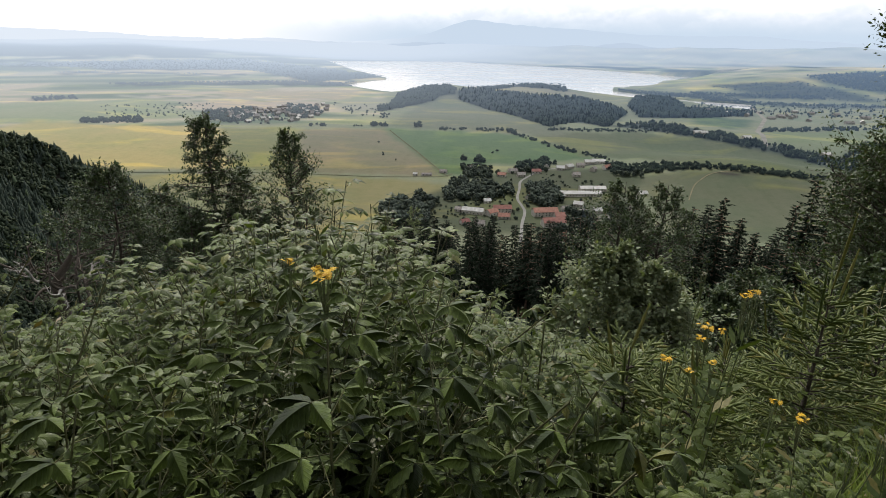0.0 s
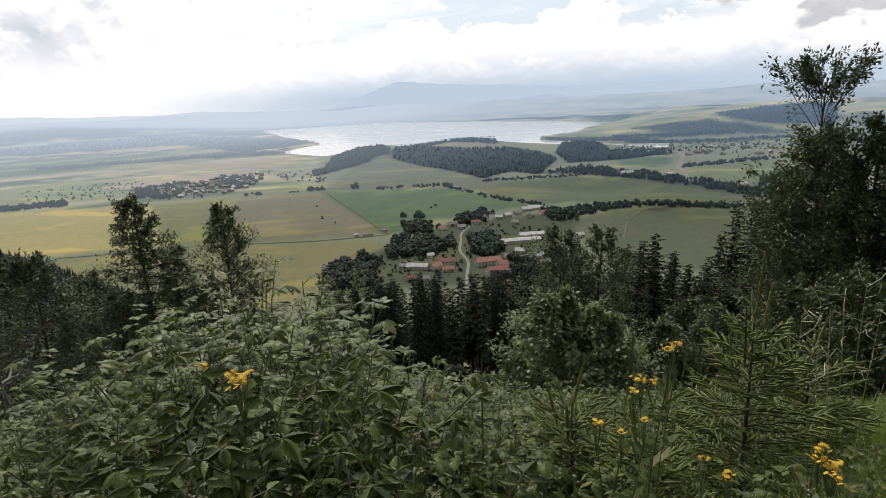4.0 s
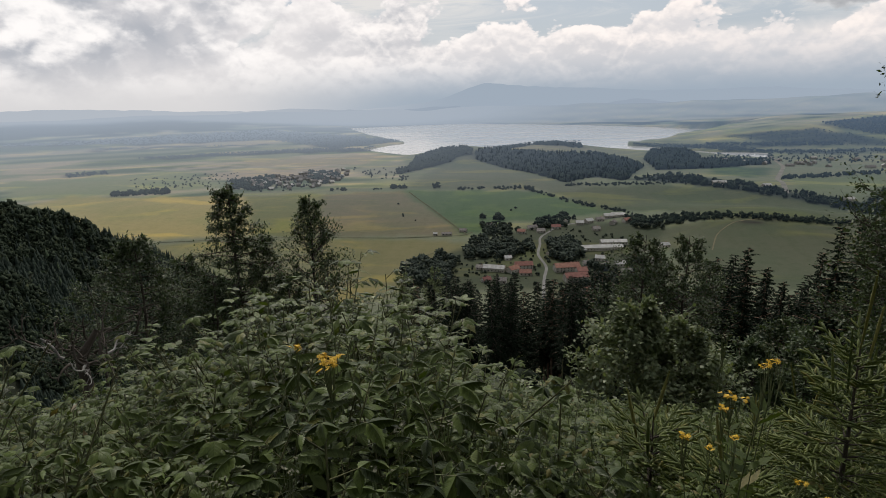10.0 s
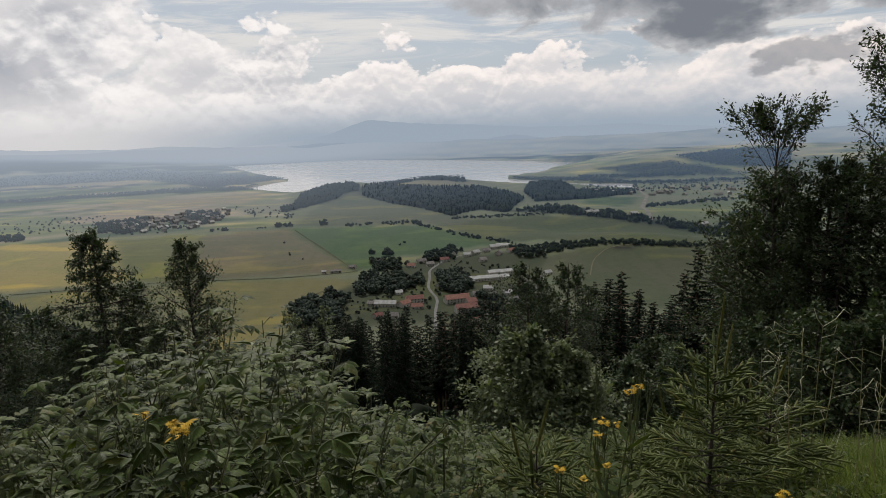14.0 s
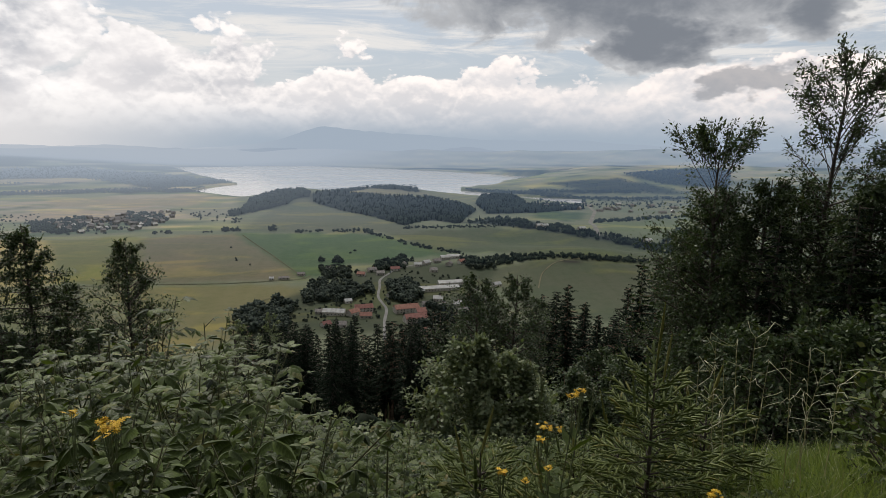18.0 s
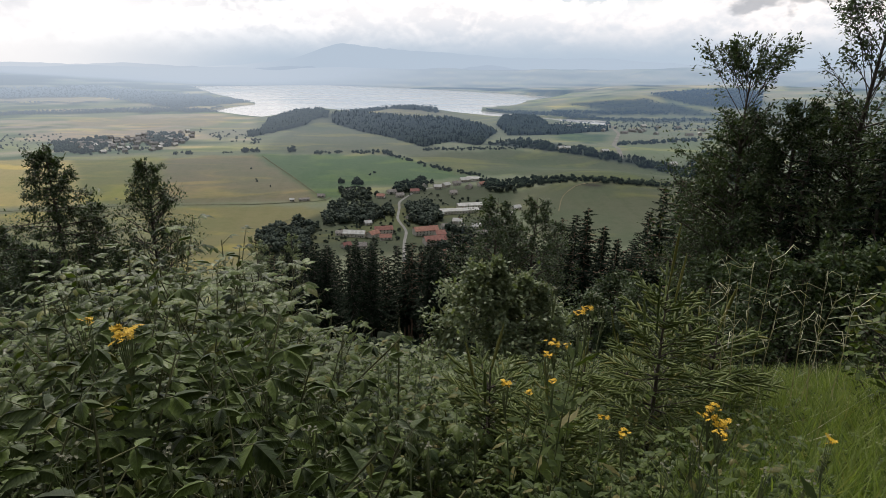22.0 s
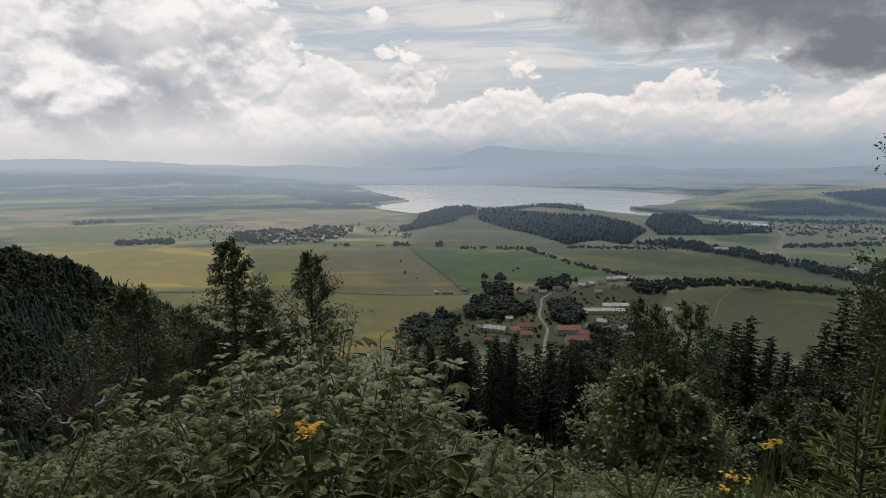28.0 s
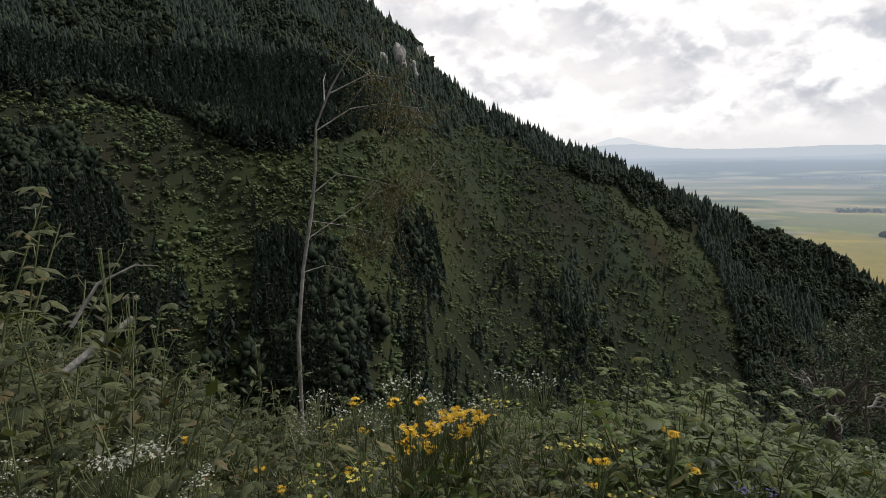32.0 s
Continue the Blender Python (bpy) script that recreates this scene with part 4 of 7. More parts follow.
def scatter(heap, shape, at, heights, widths):
    v, f = shape
    ang = rng.uniform(0, 6.28, len(at))
    c, s = np.cos(ang)[:, None], np.sin(ang)[:, None]
    jit = 1 + rng.uniform(-0.18, 0.18, (len(at), len(v), 3))
    w = np.stack([(v[:, 0] * c - v[:, 1] * s) * widths[:, None], (v[:, 0] * s + v[:, 1] * c) * widths[:, None], v[:, 2] * heights[:, None]], -1) * jit
    heap.many(w + at[:, None], f)


def ground_points(az, r):
    return np.stack([-np.sin(np.radians(az)) * r, np.cos(np.radians(az)) * r, land(az, r)], -1)


def hill_wood():
    """Conifers on the hill across the gully, thick above the felled slope."""
    n = 40000
    az = rng.uniform(24, 118, n)
    top_r = np.interp(az, *RIDGE_R)
    r = top_r - rng.uniform(-25, 330, n) ** 1.0
    z = land(az, r)
    el = np.degrees(np.arctan2(z, r))
    edge = np.interp(az, [24, 40, 42.9, 44.4, 47.3, 53.1, 57.6, 62.7, 65.3, 73.1, 80.3, 83.4, 86.8, 91.2, 94.5, 99.7, 104, 118], [-40, -30, -14.5, -10.8, -6.9, -3.8, -1.8, 1.2, 2.0, 1.8, 1.0, 0.1, 0.7, 2.7, 4.6, 5.0, 5.7, 6.0])
    edge = edge + (value_noise(az / 1.6, az * 0, 31) - 0.5) * 1.6
    wood = (el > edge) & (r > 200)
    # thin out lower down, and let dark tongues of trees reach into the clearing
    tongue = (value_noise(az / 3.0, el / 6.0, 32) > 0.80) & (el < -3) 
    dark = inside(az, el, [(79, -9), (86, -7), (88, -22), (77, -22)]) | inside(az, el, [(96, -13), (96.6, -4.2), (99.7, 1.5), (103, 2.0), (120, 3), (120, -25), (93, -25)]) | inside(az, el, [(70, -7), (73, -6), (74, -12), (69, -12)]) | ((el < -11.5 + 5 * (value_noise(az / 4.0, az * 0 + 2, 36) - 0.5)) & (az > 52) & (az < 97) & (rng.uniform(0, 1, n) < 0.22 * step(0.35, 0.65, value_noise(az / 2.2, el / 3.0, 37))))
    keep = wood | (tongue & (r > 260) & (rng.uniform(0, 1, n) < 0.3)) | (dark & (r > 150))
    at = ground_points(az[keep], r[keep])
    h = rng.uniform(4.5, 10.5, len(at)) * (0.75 + 0.5 * value_noise(at[:, 0] / 16, at[:, 1] / 16, 35))
    h = h * np.where(np.abs(r[keep] - top_r[keep]) < 16, 1.35, 1.0)
    pale = value_noise(at[:, 0] / 40, at[:, 1] / 40, 33) > 0.62
    broad = pale & (rng.uniform(0, 1, len(at)) < 0.6)
    heap = Heap()
    away = r[keep]
    dense = ~broad & (away > 340)
    scatter(heap, CONE, at[dense], h[dense], h[dense] * rng.uniform(0.95, 1.5, dense.sum()))
    for k in range(3):
        pick = np.nonzero(~broad & (away <= 340))[0][k::3]
        scatter(heap, RAGGED[k], at[pick], h[pick], h[pick] * rng.uniform(0.9, 1.3, len(pick)))
    tagged(heap.make("hillside_conifers", MAT["hill_wood"]), "dark spruce forest covering the steep hillside", "forest", kind="stuff")
    heap = Heap()
    for k in range(5):
        pick = np.nonzero(broad)[0][k::5]
        scatter(heap, CLUMPS[k], at[pick], h[pick] * 0.85, h[pick] * 0.9)
    tagged(heap.make("hillside_broadleaf", MAT["hill_leaf"]), "green broadleaf trees scattered among dark spruces", "trees", kind="stuff")
    # scrub on the felled slope
    n = 42000
    az = rng.uniform(42, 112, n)
    r = np.interp(az, *RIDGE_R) - rng.uniform(0, 330, n)
    el = np.degrees(np.arctan2(land(az, r), r))
    thick = value_noise(az / 2.0, r / 25, 34)
    keep = (el < np.interp(az, [42, 47.5, 62.7, 65.3, 83.4, 91.2, 94.5, 118], [-13, -7, 1.2, 2.2, 1.0, 2.7, 4.8, 6.0])) & (r > 140) & (rng.uniform(0, 1, n) < 0.55 + 0.45 * step(0.4, 0.65, thick))
    at = ground_points(az[keep], r[keep]) - (0, 0, 0.2)
    h = rng.uniform(0.8, 2.4, len(at)) * np.where(rng.uniform(0, 1, len(at)) < 0.08, 2.0, 1)
    heap = Heap()
    for k in range(5):
        scatter(heap, TUFTS[k], at[k::6], h[k::6], h[k::6] * rng.uniform(0.9, 1.9, len(h[k::6])))
    young = Heap()
    scatter(young, RAGGED[0], at[5::12], h[5::12] * 2.0, h[5::12] * 2.0)
    tagged(young.make("clearing_conifers", MAT["hill_wood"]), "young dark conifers dotted over the felled slope", "young conifers", kind="stuff")
    # bleached logs and branches left lying
    logs = Heap()
    pick = rng.choice(len(at), 260, replace=False)
    for p in at[pick]:
        a, l = rng.uniform(0, 6.28), rng.uniform(0.8, 3.0)
        logs.add(*tube([p + (0, 0, 0.45), p + (math.cos(a) * l, math.sin(a) * l, 0.45 + rng.uniform(-0.2, 0.6))], [0.13, 0.06], 4))
    tagged(logs.make("felling_waste", MAT["dead"]), "bleached logs and branches left on the slope", "dead wood", kind="stuff")
    tagged(heap.make("clearing_scrub", MAT["scrub"]), "low green scrub regrowing on the felled slope", "scrub", kind="stuff")


hill_wood()

def plant_wood(heaps, kinds, poly, count, heights, conifers):
    if not count:
        return
    poly = np.array(poly)
    lo, hi = poly.min(0), poly.max(0)
    got = []
    while len(got) < count:
        a, e = rng.uniform(lo[0], hi[0]), rng.uniform(lo[1], hi[1])
        if inside(np.array(a), np.array(e), poly):
            got.append((a, e))
    ge = np.array(got)
    gap = land(ge[:, :1], STEPS[None]) - STEPS[None] * np.tan(np.radians(ge[:, 1:]))
    r = np.where((gap > 0).any(1), STEPS[(gap > 0).argmax(1)], 4600.0)
    r = r * (1 + rng.uniform(-0.004, 0.004, count))
    at = ground_points(ge[:, 0], r) - (0, 0, 0.3)
    h = rng.uniform(*heights, count)
    cone = rng.uniform(0, 1, count) < conifers
    road = np.interp(ge[:, 1], [-18.7, -16.7, -15.7, -14.6, -13.5, -13, -11.9], [-5.4, -5.4, -5.7, -4.7, -5.0, -4.8, -6.7])
    clear = (np.abs(ge[:, 0] - road) > 0.42) | (ge[:, 1] > -12.5) | (ge[:, 1] < -17)
    for which, pair in ((r < 950, heaps[0]), (r >= 950, heaps[1])):
        k = which & cone & clear
        if k.any():
            scatter(pair[0], CONE, at[k], h[k] * 1.1, h[k] * 1.5)
        b = np.nonzero(which & ~cone & clear)[0]
        for q in range(5):
            if len(b[q::5]):
                scatter(pair[1], (kinds if pair is heaps[0] or kinds is HAZY else COPSE)[q], at[b[q::5]], h[b[q::5]] * 0.9, h[b[q::5]] * rng.uniform(1.0, 1.4, len(b[q::5])))


def build_woods():
    near, mid, far = (Heap(), Heap()), (Heap(), Heap()), (Heap(), Heap())
    for row in WOODS:
        plant_wood((near, mid), CLUMPS, *row)
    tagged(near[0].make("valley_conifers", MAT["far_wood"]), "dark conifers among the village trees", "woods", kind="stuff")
    tagged(near[1].make("valley_trees", MAT["hazed_valley_leaf"]), "dark green valley trees, hedges and copses", "woods", kind="stuff")
    # woods beyond 950 m carry their haze as emission in the material
    tagged(mid[0].make("backdrop_conifers", backdrop_wood("hazy_conifer", (0.010, 0.018, 0.020), (0.022, 0.034, 0.034), share=0.62)), "hazy blue-dark conifer wood on the hill before the lake", "woods", kind="stuff")
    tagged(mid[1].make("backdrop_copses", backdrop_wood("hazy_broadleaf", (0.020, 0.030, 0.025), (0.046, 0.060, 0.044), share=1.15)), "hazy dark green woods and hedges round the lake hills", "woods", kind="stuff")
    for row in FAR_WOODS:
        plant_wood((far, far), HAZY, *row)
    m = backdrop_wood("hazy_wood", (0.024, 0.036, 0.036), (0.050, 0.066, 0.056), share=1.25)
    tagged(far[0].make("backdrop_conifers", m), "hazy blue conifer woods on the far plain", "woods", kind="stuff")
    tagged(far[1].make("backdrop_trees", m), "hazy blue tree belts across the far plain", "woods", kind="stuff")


build_woods()


def build_shade_thicket():
    """Near-black bushes added to stand in for the shade under the conifers and the trees of the slope."""
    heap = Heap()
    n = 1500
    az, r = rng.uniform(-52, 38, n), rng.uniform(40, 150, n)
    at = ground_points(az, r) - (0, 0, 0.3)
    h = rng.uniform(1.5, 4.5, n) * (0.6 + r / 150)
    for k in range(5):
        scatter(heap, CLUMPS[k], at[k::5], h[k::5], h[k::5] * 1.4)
    tagged(heap.make("undergrowth", MAT["needle"]), "dark bushes standing in for shade on the forest floor", "undergrowth", kind="stuff")


build_shade_thicket()


def ribbon(name, points, width, mat, label, category):
    """A road or track laid on the ground through bearings and height angles."""
    pts = [spot(a, e) for a, e in points]
    line = []
    for p, q in zip(pts, pts[1:]):
        k = max(2, int((q - p).length / 5))
        line += [p.lerp(q, i / k) for i in range(k)]
    line.append(pts[-1])
    for turn in range(12):
        line = [line[0]] + [(a + b * 2 + c) / 4 for a, b, c in zip(line, line[1:], line[2:])] + [line[-1]]
    v, f = [], []
    for i, p in enumerate(line):
        d = (line[min(i + 1, len(line) - 1)] - line[max(i - 1, 0)]).normalized()
        s = Vector((d.y, -d.x, 0)).normalized() * width / 2
        for q in (p - s, p + s):
            r = math.hypot(q.x, q.y)
            v.append((q.x, q.y, float(land(math.degrees(math.atan2(-q.x, q.y)), r)) + 0.5))
        if i:
            f.append((2 * i - 2, 2 * i - 1, 2 * i + 1, 2 * i))
    tagged(tag_mesh(name, v, f, MAT[mat]), label, category, kind="structure")


ribbon("road", [(-5.4, -18.7), (-5.4, -16.7), (-5.7, -15.7), (-4.7, -14.6), (-5.0, -13.5), (-4.8, -13.0), (-6.7, -11.9), (-9.4, -11.4), (-13.6, -10.6)], 3.6, "asphalt", "pale asphalt road winding up through the village", "road")
ribbon("road", [(-25.4, -8.3), (-24.6, -7.1), (-25.0, -6.1), (-23.7, -5.3)], 9, "asphalt", "pale country road across the far fields", "road")
ribbon("track", [(30, -11.6), (20, -12.2), (15.5, -12.5), (8.9, -12.9), (2.0, -12.8), (1.5, -12.5)], 2.6, "field_edge", "dark grassy track along the field edge", "track")
ribbon("track", [(7.5, -8.6), (5.0, -10.5), (2.0, -12.8)], 2.6, "field_edge", "dark dirt boundary between two crops", "track")
ribbon("track", [(-20.2, -13.4), (-20.4, -12.0), (-21.7, -10.8), (-24, -10.5)], 1.8, "track", "worn dirt track curving over the grassy mound", "track")
ribbon("track", [(8.2, -15.2), (6.0, -14.6), (4.6, -14.2)], 2.2, "field_edge", "dark dirt farm track across the meadow", "track")

# ---- village ----
def slab(bm, x0, x1, y0, y1, z0, z1):
    m = Matrix.LocRotScale(((x0 + x1) / 2, (y0 + y1) / 2, (z0 + z1) / 2), None, (x1 - x0, y1 - y0, z1 - z0))
    bmesh.ops.create_cube(bm, size=1, matrix=m)
    return bm


def gable(bm, w, d, z, rise, over=0.5, thick=0.25):
    """A pitched roof of two slabs with eaves, ridge along x."""
    x, y = w / 2 + over, d / 2 + over
    drop = rise * over / (d / 2)
    prof = [(-y, z - drop), (0, z + rise), (y, z - drop), (y, z - drop + thick), (0, z + rise + thick), (-y, z - drop + thick)]
    a = [bm.verts.new((-x, p, q)) for p, q in prof]
    b = [bm.verts.new((x, p, q)) for p, q in prof]
    for i in range(6):
        j = (i + 1) % 6
        bm.faces.new((a[i], a[j], b[j], b[i]))
    bm.faces.new((a[0], a[1], a[4], a[5])), bm.faces.new((a[1], a[2], a[3], a[4]))
    bm.faces.new((b[5], b[4], b[1], b[0])), bm.faces.new((b[4], b[3], b[2], b[1]))
    return bm


def house(at, turn, w, d, h, rise, roof, label, group="", windows=True):
    root = new("house")
    root.matrix_world = Matrix.Translation(at) @ pose(0, 0, 0, 0, 0, turn)
    tagged(root, label, "house", group)
    bm = slab(bmesh.new(), -w / 2, w / 2, -d / 2, d / 2, -1.5, h)
    for s in (-1, 1):
        t = [bm.verts.new((s * (w / 2 - 0.01), y, z)) for y, z in ((-d / 2, h), (d / 2, h), (0, h + rise))]
        u = [bm.verts.new((s * (w / 2 - 0.3), y, z)) for y, z in ((-d / 2, h), (d / 2, h), (0, h + rise))]
        bm.faces.new(t), bm.faces.new(u)
        for i in range(3):
            bm.faces.new((t[i], t[(i + 1) % 3], u[(i + 1) % 3], u[i]))
    bmesh.ops.recalc_face_normals(bm, faces=bm.faces)
    part("wall", bm, MAT["plaster" if windows else "dim_plaster"], root)
    bm = gable(bmesh.new(), w, d, h, rise)
    bmesh.ops.recalc_face_normals(bm, faces=bm.faces)
    r = part("roof", bm, MAT[roof], root)
    if windows:
        part("chimney", slab(bmesh.new(), w * 0.18, w * 0.18 + 0.7, 0.5, 1.2, h + rise * 0.4, h + rise + 0.9), MAT["red_tile"], r)
        k = max(2, int(w / 4))
        for side in (-1, 1):
            for i in range(k):
                x = -w / 2 + (i + 0.5) * w / k
                for z in ([1.0, 3.7] if h > 5 else [1.0]):
                    y = side * d / 2
                    part("window", slab(bmesh.new(), x - 0.6, x + 0.6, min(y, y + side * 0.06), max(y, y + side * 0.06), z, z + 1.4), MAT["pane"], root)
        part("door", slab(bmesh.new(), w * 0.3, w * 0.3 + 1.0, -d / 2 - 0.07, -d / 2, 0, 2.1), MAT["bark"], root)
    return root


def build_village():
    # bearing, height angle, turn, width, depth, eaves, rise, roof
    main = [
        (-7.5, -16.0, 12, 30, 13, 6, 4.0, "red_tile"), (-8.4, -16.9, 12, 26, 14, 6, 4.2, "red_tile"), (-8.9, -16.2, 12, 12, 12, 5, 3.5, "red_tile"),
        (-3.4, -15.9, 8, 22, 10, 5.5, 3.6, "red_tile"), (-2.4, -16.2, 40, 14, 10, 4.5, 3.4, "red_tile"), (-3.6, -16.5, 0, 14, 9, 3.5, 3.2, "red_tile"),
        (-0.6, -16.1, -14, 26, 10, 4.5, 3.2, "pale_roof"), (0.8, -16.0, -10, 9, 8, 3.2, 2.6, "grey_tile"), (-1.9, -15.1, 15, 9, 8, 3.2, 2.6, "pale_roof"),
        (-9.0, -14.2, 30, 6, 6, 3.2, 2.6, "pale_roof"), (-9.4, -15.4, 14, 10, 9, 3.5, 2.8, "grey_tile"), (-11.0, -15.6, 40, 12, 9, 3.5, 3.0, "grey_tile"),
        (-10.6, -14.9, -20, 12, 9, 4.0, 3.0, "pale_roof"), (-12.4, -15.3, 10, 12, 9, 3.5, 3.0, "pale_roof"), (-13.6, -14.6, 60, 10, 8, 3.2, 2.8, "red_tile"),
        (-14.4, -14.2, 0, 11, 8, 3.2, 2.8, "grey_tile"), (-15.2, -14.9, 30, 11, 9, 3.2, 2.8, "grey_tile"), (-15.4, -13.9, 30, 11, 9, 3.2, 2.8, "pale_roof"),
        (-4.2, -12.2, 20, 14, 9, 3.5, 3.0, "grey_tile"), (-3.2, -12.6, -20, 12, 8, 3.2, 3.0, "red_tile"), (-5.0, -12.5, 10, 12, 9, 3.5, 2.8, "grey_tile"),
        (-6.4, -12.1, 5, 14, 9, 3.4, 3.0, "red_tile"), (-7.3, -11.6, 70, 10, 8, 3.4, 3.0, "grey_tile"), (-8.6, -11.7, 0, 12, 9, 3.8, 3.0, "pale_roof"),
        (-9.4, -11.5, 35, 13, 9, 4.0, 3.2, "pale_roof"), (-10.4, -11.3, 10, 12, 9, 3.6, 3.0, "grey_tile"), (-11.2, -11.0, 5, 16, 10, 4.0, 3.0, "pale_roof"),
        (-12.0, -10.9, -10, 22, 10, 4.0, 2.6, "pale_roof"), (-12.8, -11.3, 25, 12, 9, 3.6, 3.0, "red_tile"), (-11.6, -11.6, 60, 11, 9, 3.6, 3.0, "grey_tile"),
        (-10.1, -12.2, 10, 11, 9, 3.6, 3.0, "grey_tile"), (4.0, -12.75, 10, 15, 6, 2.6, 1.8, "grey_tile"), (2.4, -12.45, -15, 11, 7, 2.8, 2.2, "grey_tile"),
        (5.1, -12.72, 0, 6, 5, 2.8, 1.8, "pale_roof"), (-6.3, -14.1, 20, 9, 8, 3.2, 2.8, "pale_roof"), (-5.9, -14.5, 60, 8, 8, 3.2, 2.8, "grey_tile"),
        (-16.2, -13.4, 15, 12, 9, 3.4, 2.8, "pale_roof"), (-13.0, -16.0, 15, 12, 9, 3.4, 2.8, "grey_tile"), (20.9, -19.8, 15, 14, 9, 3.0, 2.4, "pale_roof"),
        (-0.2, -12.0, 15, 10, 8, 3.0, 2.6, "grey_tile"), (0.2, -17.1, 30, 10, 8, 3.2, 2.8, "red_tile"), (-10.2, -17.2, 15, 12, 9, 3.6, 3.0, "grey_tile"),
        (-1.3, -17.2, -10, 11, 9, 3.4, 3.0, "grey_tile"), (-9.6, -17.9, 15, 11, 9, 3.6, 3.0, "red_tile"),
    ]
    words = {"red_tile": "rendered village house with a red tiled roof", "grey_tile": "rendered village house with a dark grey roof", "pale_roof": "rendered village building with a pale metal roof"}
    for a, e, turn, w, d, h, rise, roof in main:
        house(spot(a, e), turn, w, d, h, rise, roof, words[roof], "houses of the village")
    # long farm sheds
    for a, e, w in ((-10.2, -13.95, 70), (-11.7, -13.35, 36)):
        house(spot(a, e), 6, w, 13, 4.2, 2.6, "pale_roof", "long low farm shed with a pale metal roof", "farm sheds")
    for a, e in ((-29.8, -8.6), (-23.9, -7.8), (-20.5, -7.7), (-20.0, -7.75)):
        house(spot(a, e), 15, 16, 10, 4.5, 3, "pale_roof", "white farmhouse beside the dark tree belt", "farmhouses")
    # the far town
    r = np.random.default_rng(3)
    outline = np.array([(24, -7.1), (21.3, -6.8), (17.6, -6.5), (13, -6.3), (13, -6.9), (15.4, -7.9), (20.5, -7.9)])
    made = 0
    while made < 100:
        a, e = r.uniform(13, 22), r.uniform(-7.9, -6.3)
        if inside(np.array(a), np.array(e), outline):
            roof = r.choice(["dim_roof"] * 8 + ["pale_roof"] * 2)
            house(spot(a, e), r.uniform(0, 90), r.uniform(8, 12), r.uniform(7, 9), r.uniform(3.2, 5.5), 3.0, roof, "small rendered house in the far town", "houses of the far town", windows=False)
            made += 1
    for k in range(26):
        a = r.uniform(-32, -19)
        house(spot(a, r.uniform(-6.1, -5.4)), r.uniform(0, 90), r.uniform(11, 22), 10, r.uniform(3.5, 6), 3.2, r.choice(["dim_roof", "dim_roof", "dim_roof", "pale_roof"]), "small rendered house beside the far river", "houses by the far river", windows=False)


build_village()

# ---- trees on the slope ----
def needle_branch(r, start, out, length, spread, droop, count):
    """Twigs of needles along one bough: flat sprays hanging from its sides."""
    t = r.uniform(0.05, 1.0, count)
    side = np.where(r.uniform(0, 1, count) < 0.5, 1.0, -1.0)
    cross = np.array([-out[1], out[0], 0.0])
    at = start + np.outer(t * length, out) + np.outer(-droop * length * t ** 2, (0, 0, 1.0))
    way = out * r.uniform(0.5, 1.1, (count, 1)) + cross * (side * r.uniform(0.2, 1.0, count))[:, None] + np.array([0, 0, -0.45]) + r.normal(0, 0.2, (count, 3))
    up = np.array([0, 0, 1.0]) + r.normal(0, 0.45, (count, 3))
    size = spread * (1.15 - 0.6 * t) * r.uniform(0.7, 1.3, count)
    return at, way, up, size


SPRAY = np.array([(0, 0, 0), (0.40, 0.17, -0.05), (1, 0, -0.16), (0.40, -0.17, -0.05)]), np.array([(0, 1, 2), (0, 2, 3)])


def conifer(seed, height, crown_from, width, boughs, sprays, bark="bark", needles="needle", ragged=0.25, name="spruce", spray=0.9, label="", droop=0.25):
    r = np.random.default_rng(seed)
    root = new(name)
    lean = r.normal(0, 0.012, 2) * height
    zs = np.linspace(0, 1, 9)
    line = np.stack([lean[0] * zs ** 2, lean[1] * zs ** 2, zs * height - 0.4 * (zs == 0)], -1)
    rad = height * 0.0105 * (1 - zs) ** 0.8 + 0.015
    heap = Heap()
    heap.add(*tube(line, rad, 7))
    fol = Heap()
    for i in range(boughs):
        f = crown_from + (1 - crown_from) * ((i + r.uniform(0, 1)) / boughs)
        shape = (1 - (f - crown_from) / (1 - crown_from)) ** 0.85
        length = width * (0.16 + 0.84 * shape) * r.uniform(1 - ragged, 1 + ragged * 0.6)
        if f < crown_from + 0.08:
            length *= 0.6
        a = i * 2.4 + r.normal(0, 0.3)
        out = np.array([math.cos(a), math.sin(a), 0.25 * f])
        start = np.array([lean[0] * f * f, lean[1] * f * f, f * height])
        fol.many(*leaves(SPRAY, *needle_branch(r, start, out, length, spray * (0.5 + 0.5 * shape), droop, max(5, int(sprays * (0.4 + 0.6 * shape))))))
        if i % 2 == 0:
            tt = np.linspace(0, 0.8, 4)
            heap.add(*tube(start + np.outer(tt * length, out) + np.outer(-droop * length * tt ** 2, (0, 0, 1.0)), 0.05 * (1 - tt) * height / 18 + 0.008, 3))
    # dead snags below the crown
    for i in range(int(14 * crown_from)):
        f = r.uniform(0.05, crown_from + 0.02)
        a = r.uniform(0, 6.28)
        p = np.array([0, 0, f * height])
        heap.add(*tube(np.stack([p, p + np.array([math.cos(a), math.sin(a), -0.15]) * r.uniform(0.5, 1.5)]), [0.025, 0.008], 3))
    heap.make("trunk", MAT[bark], root)
    fol.make("crown", MAT[needles], root)
    tagged(root, label, "tree")
    return root


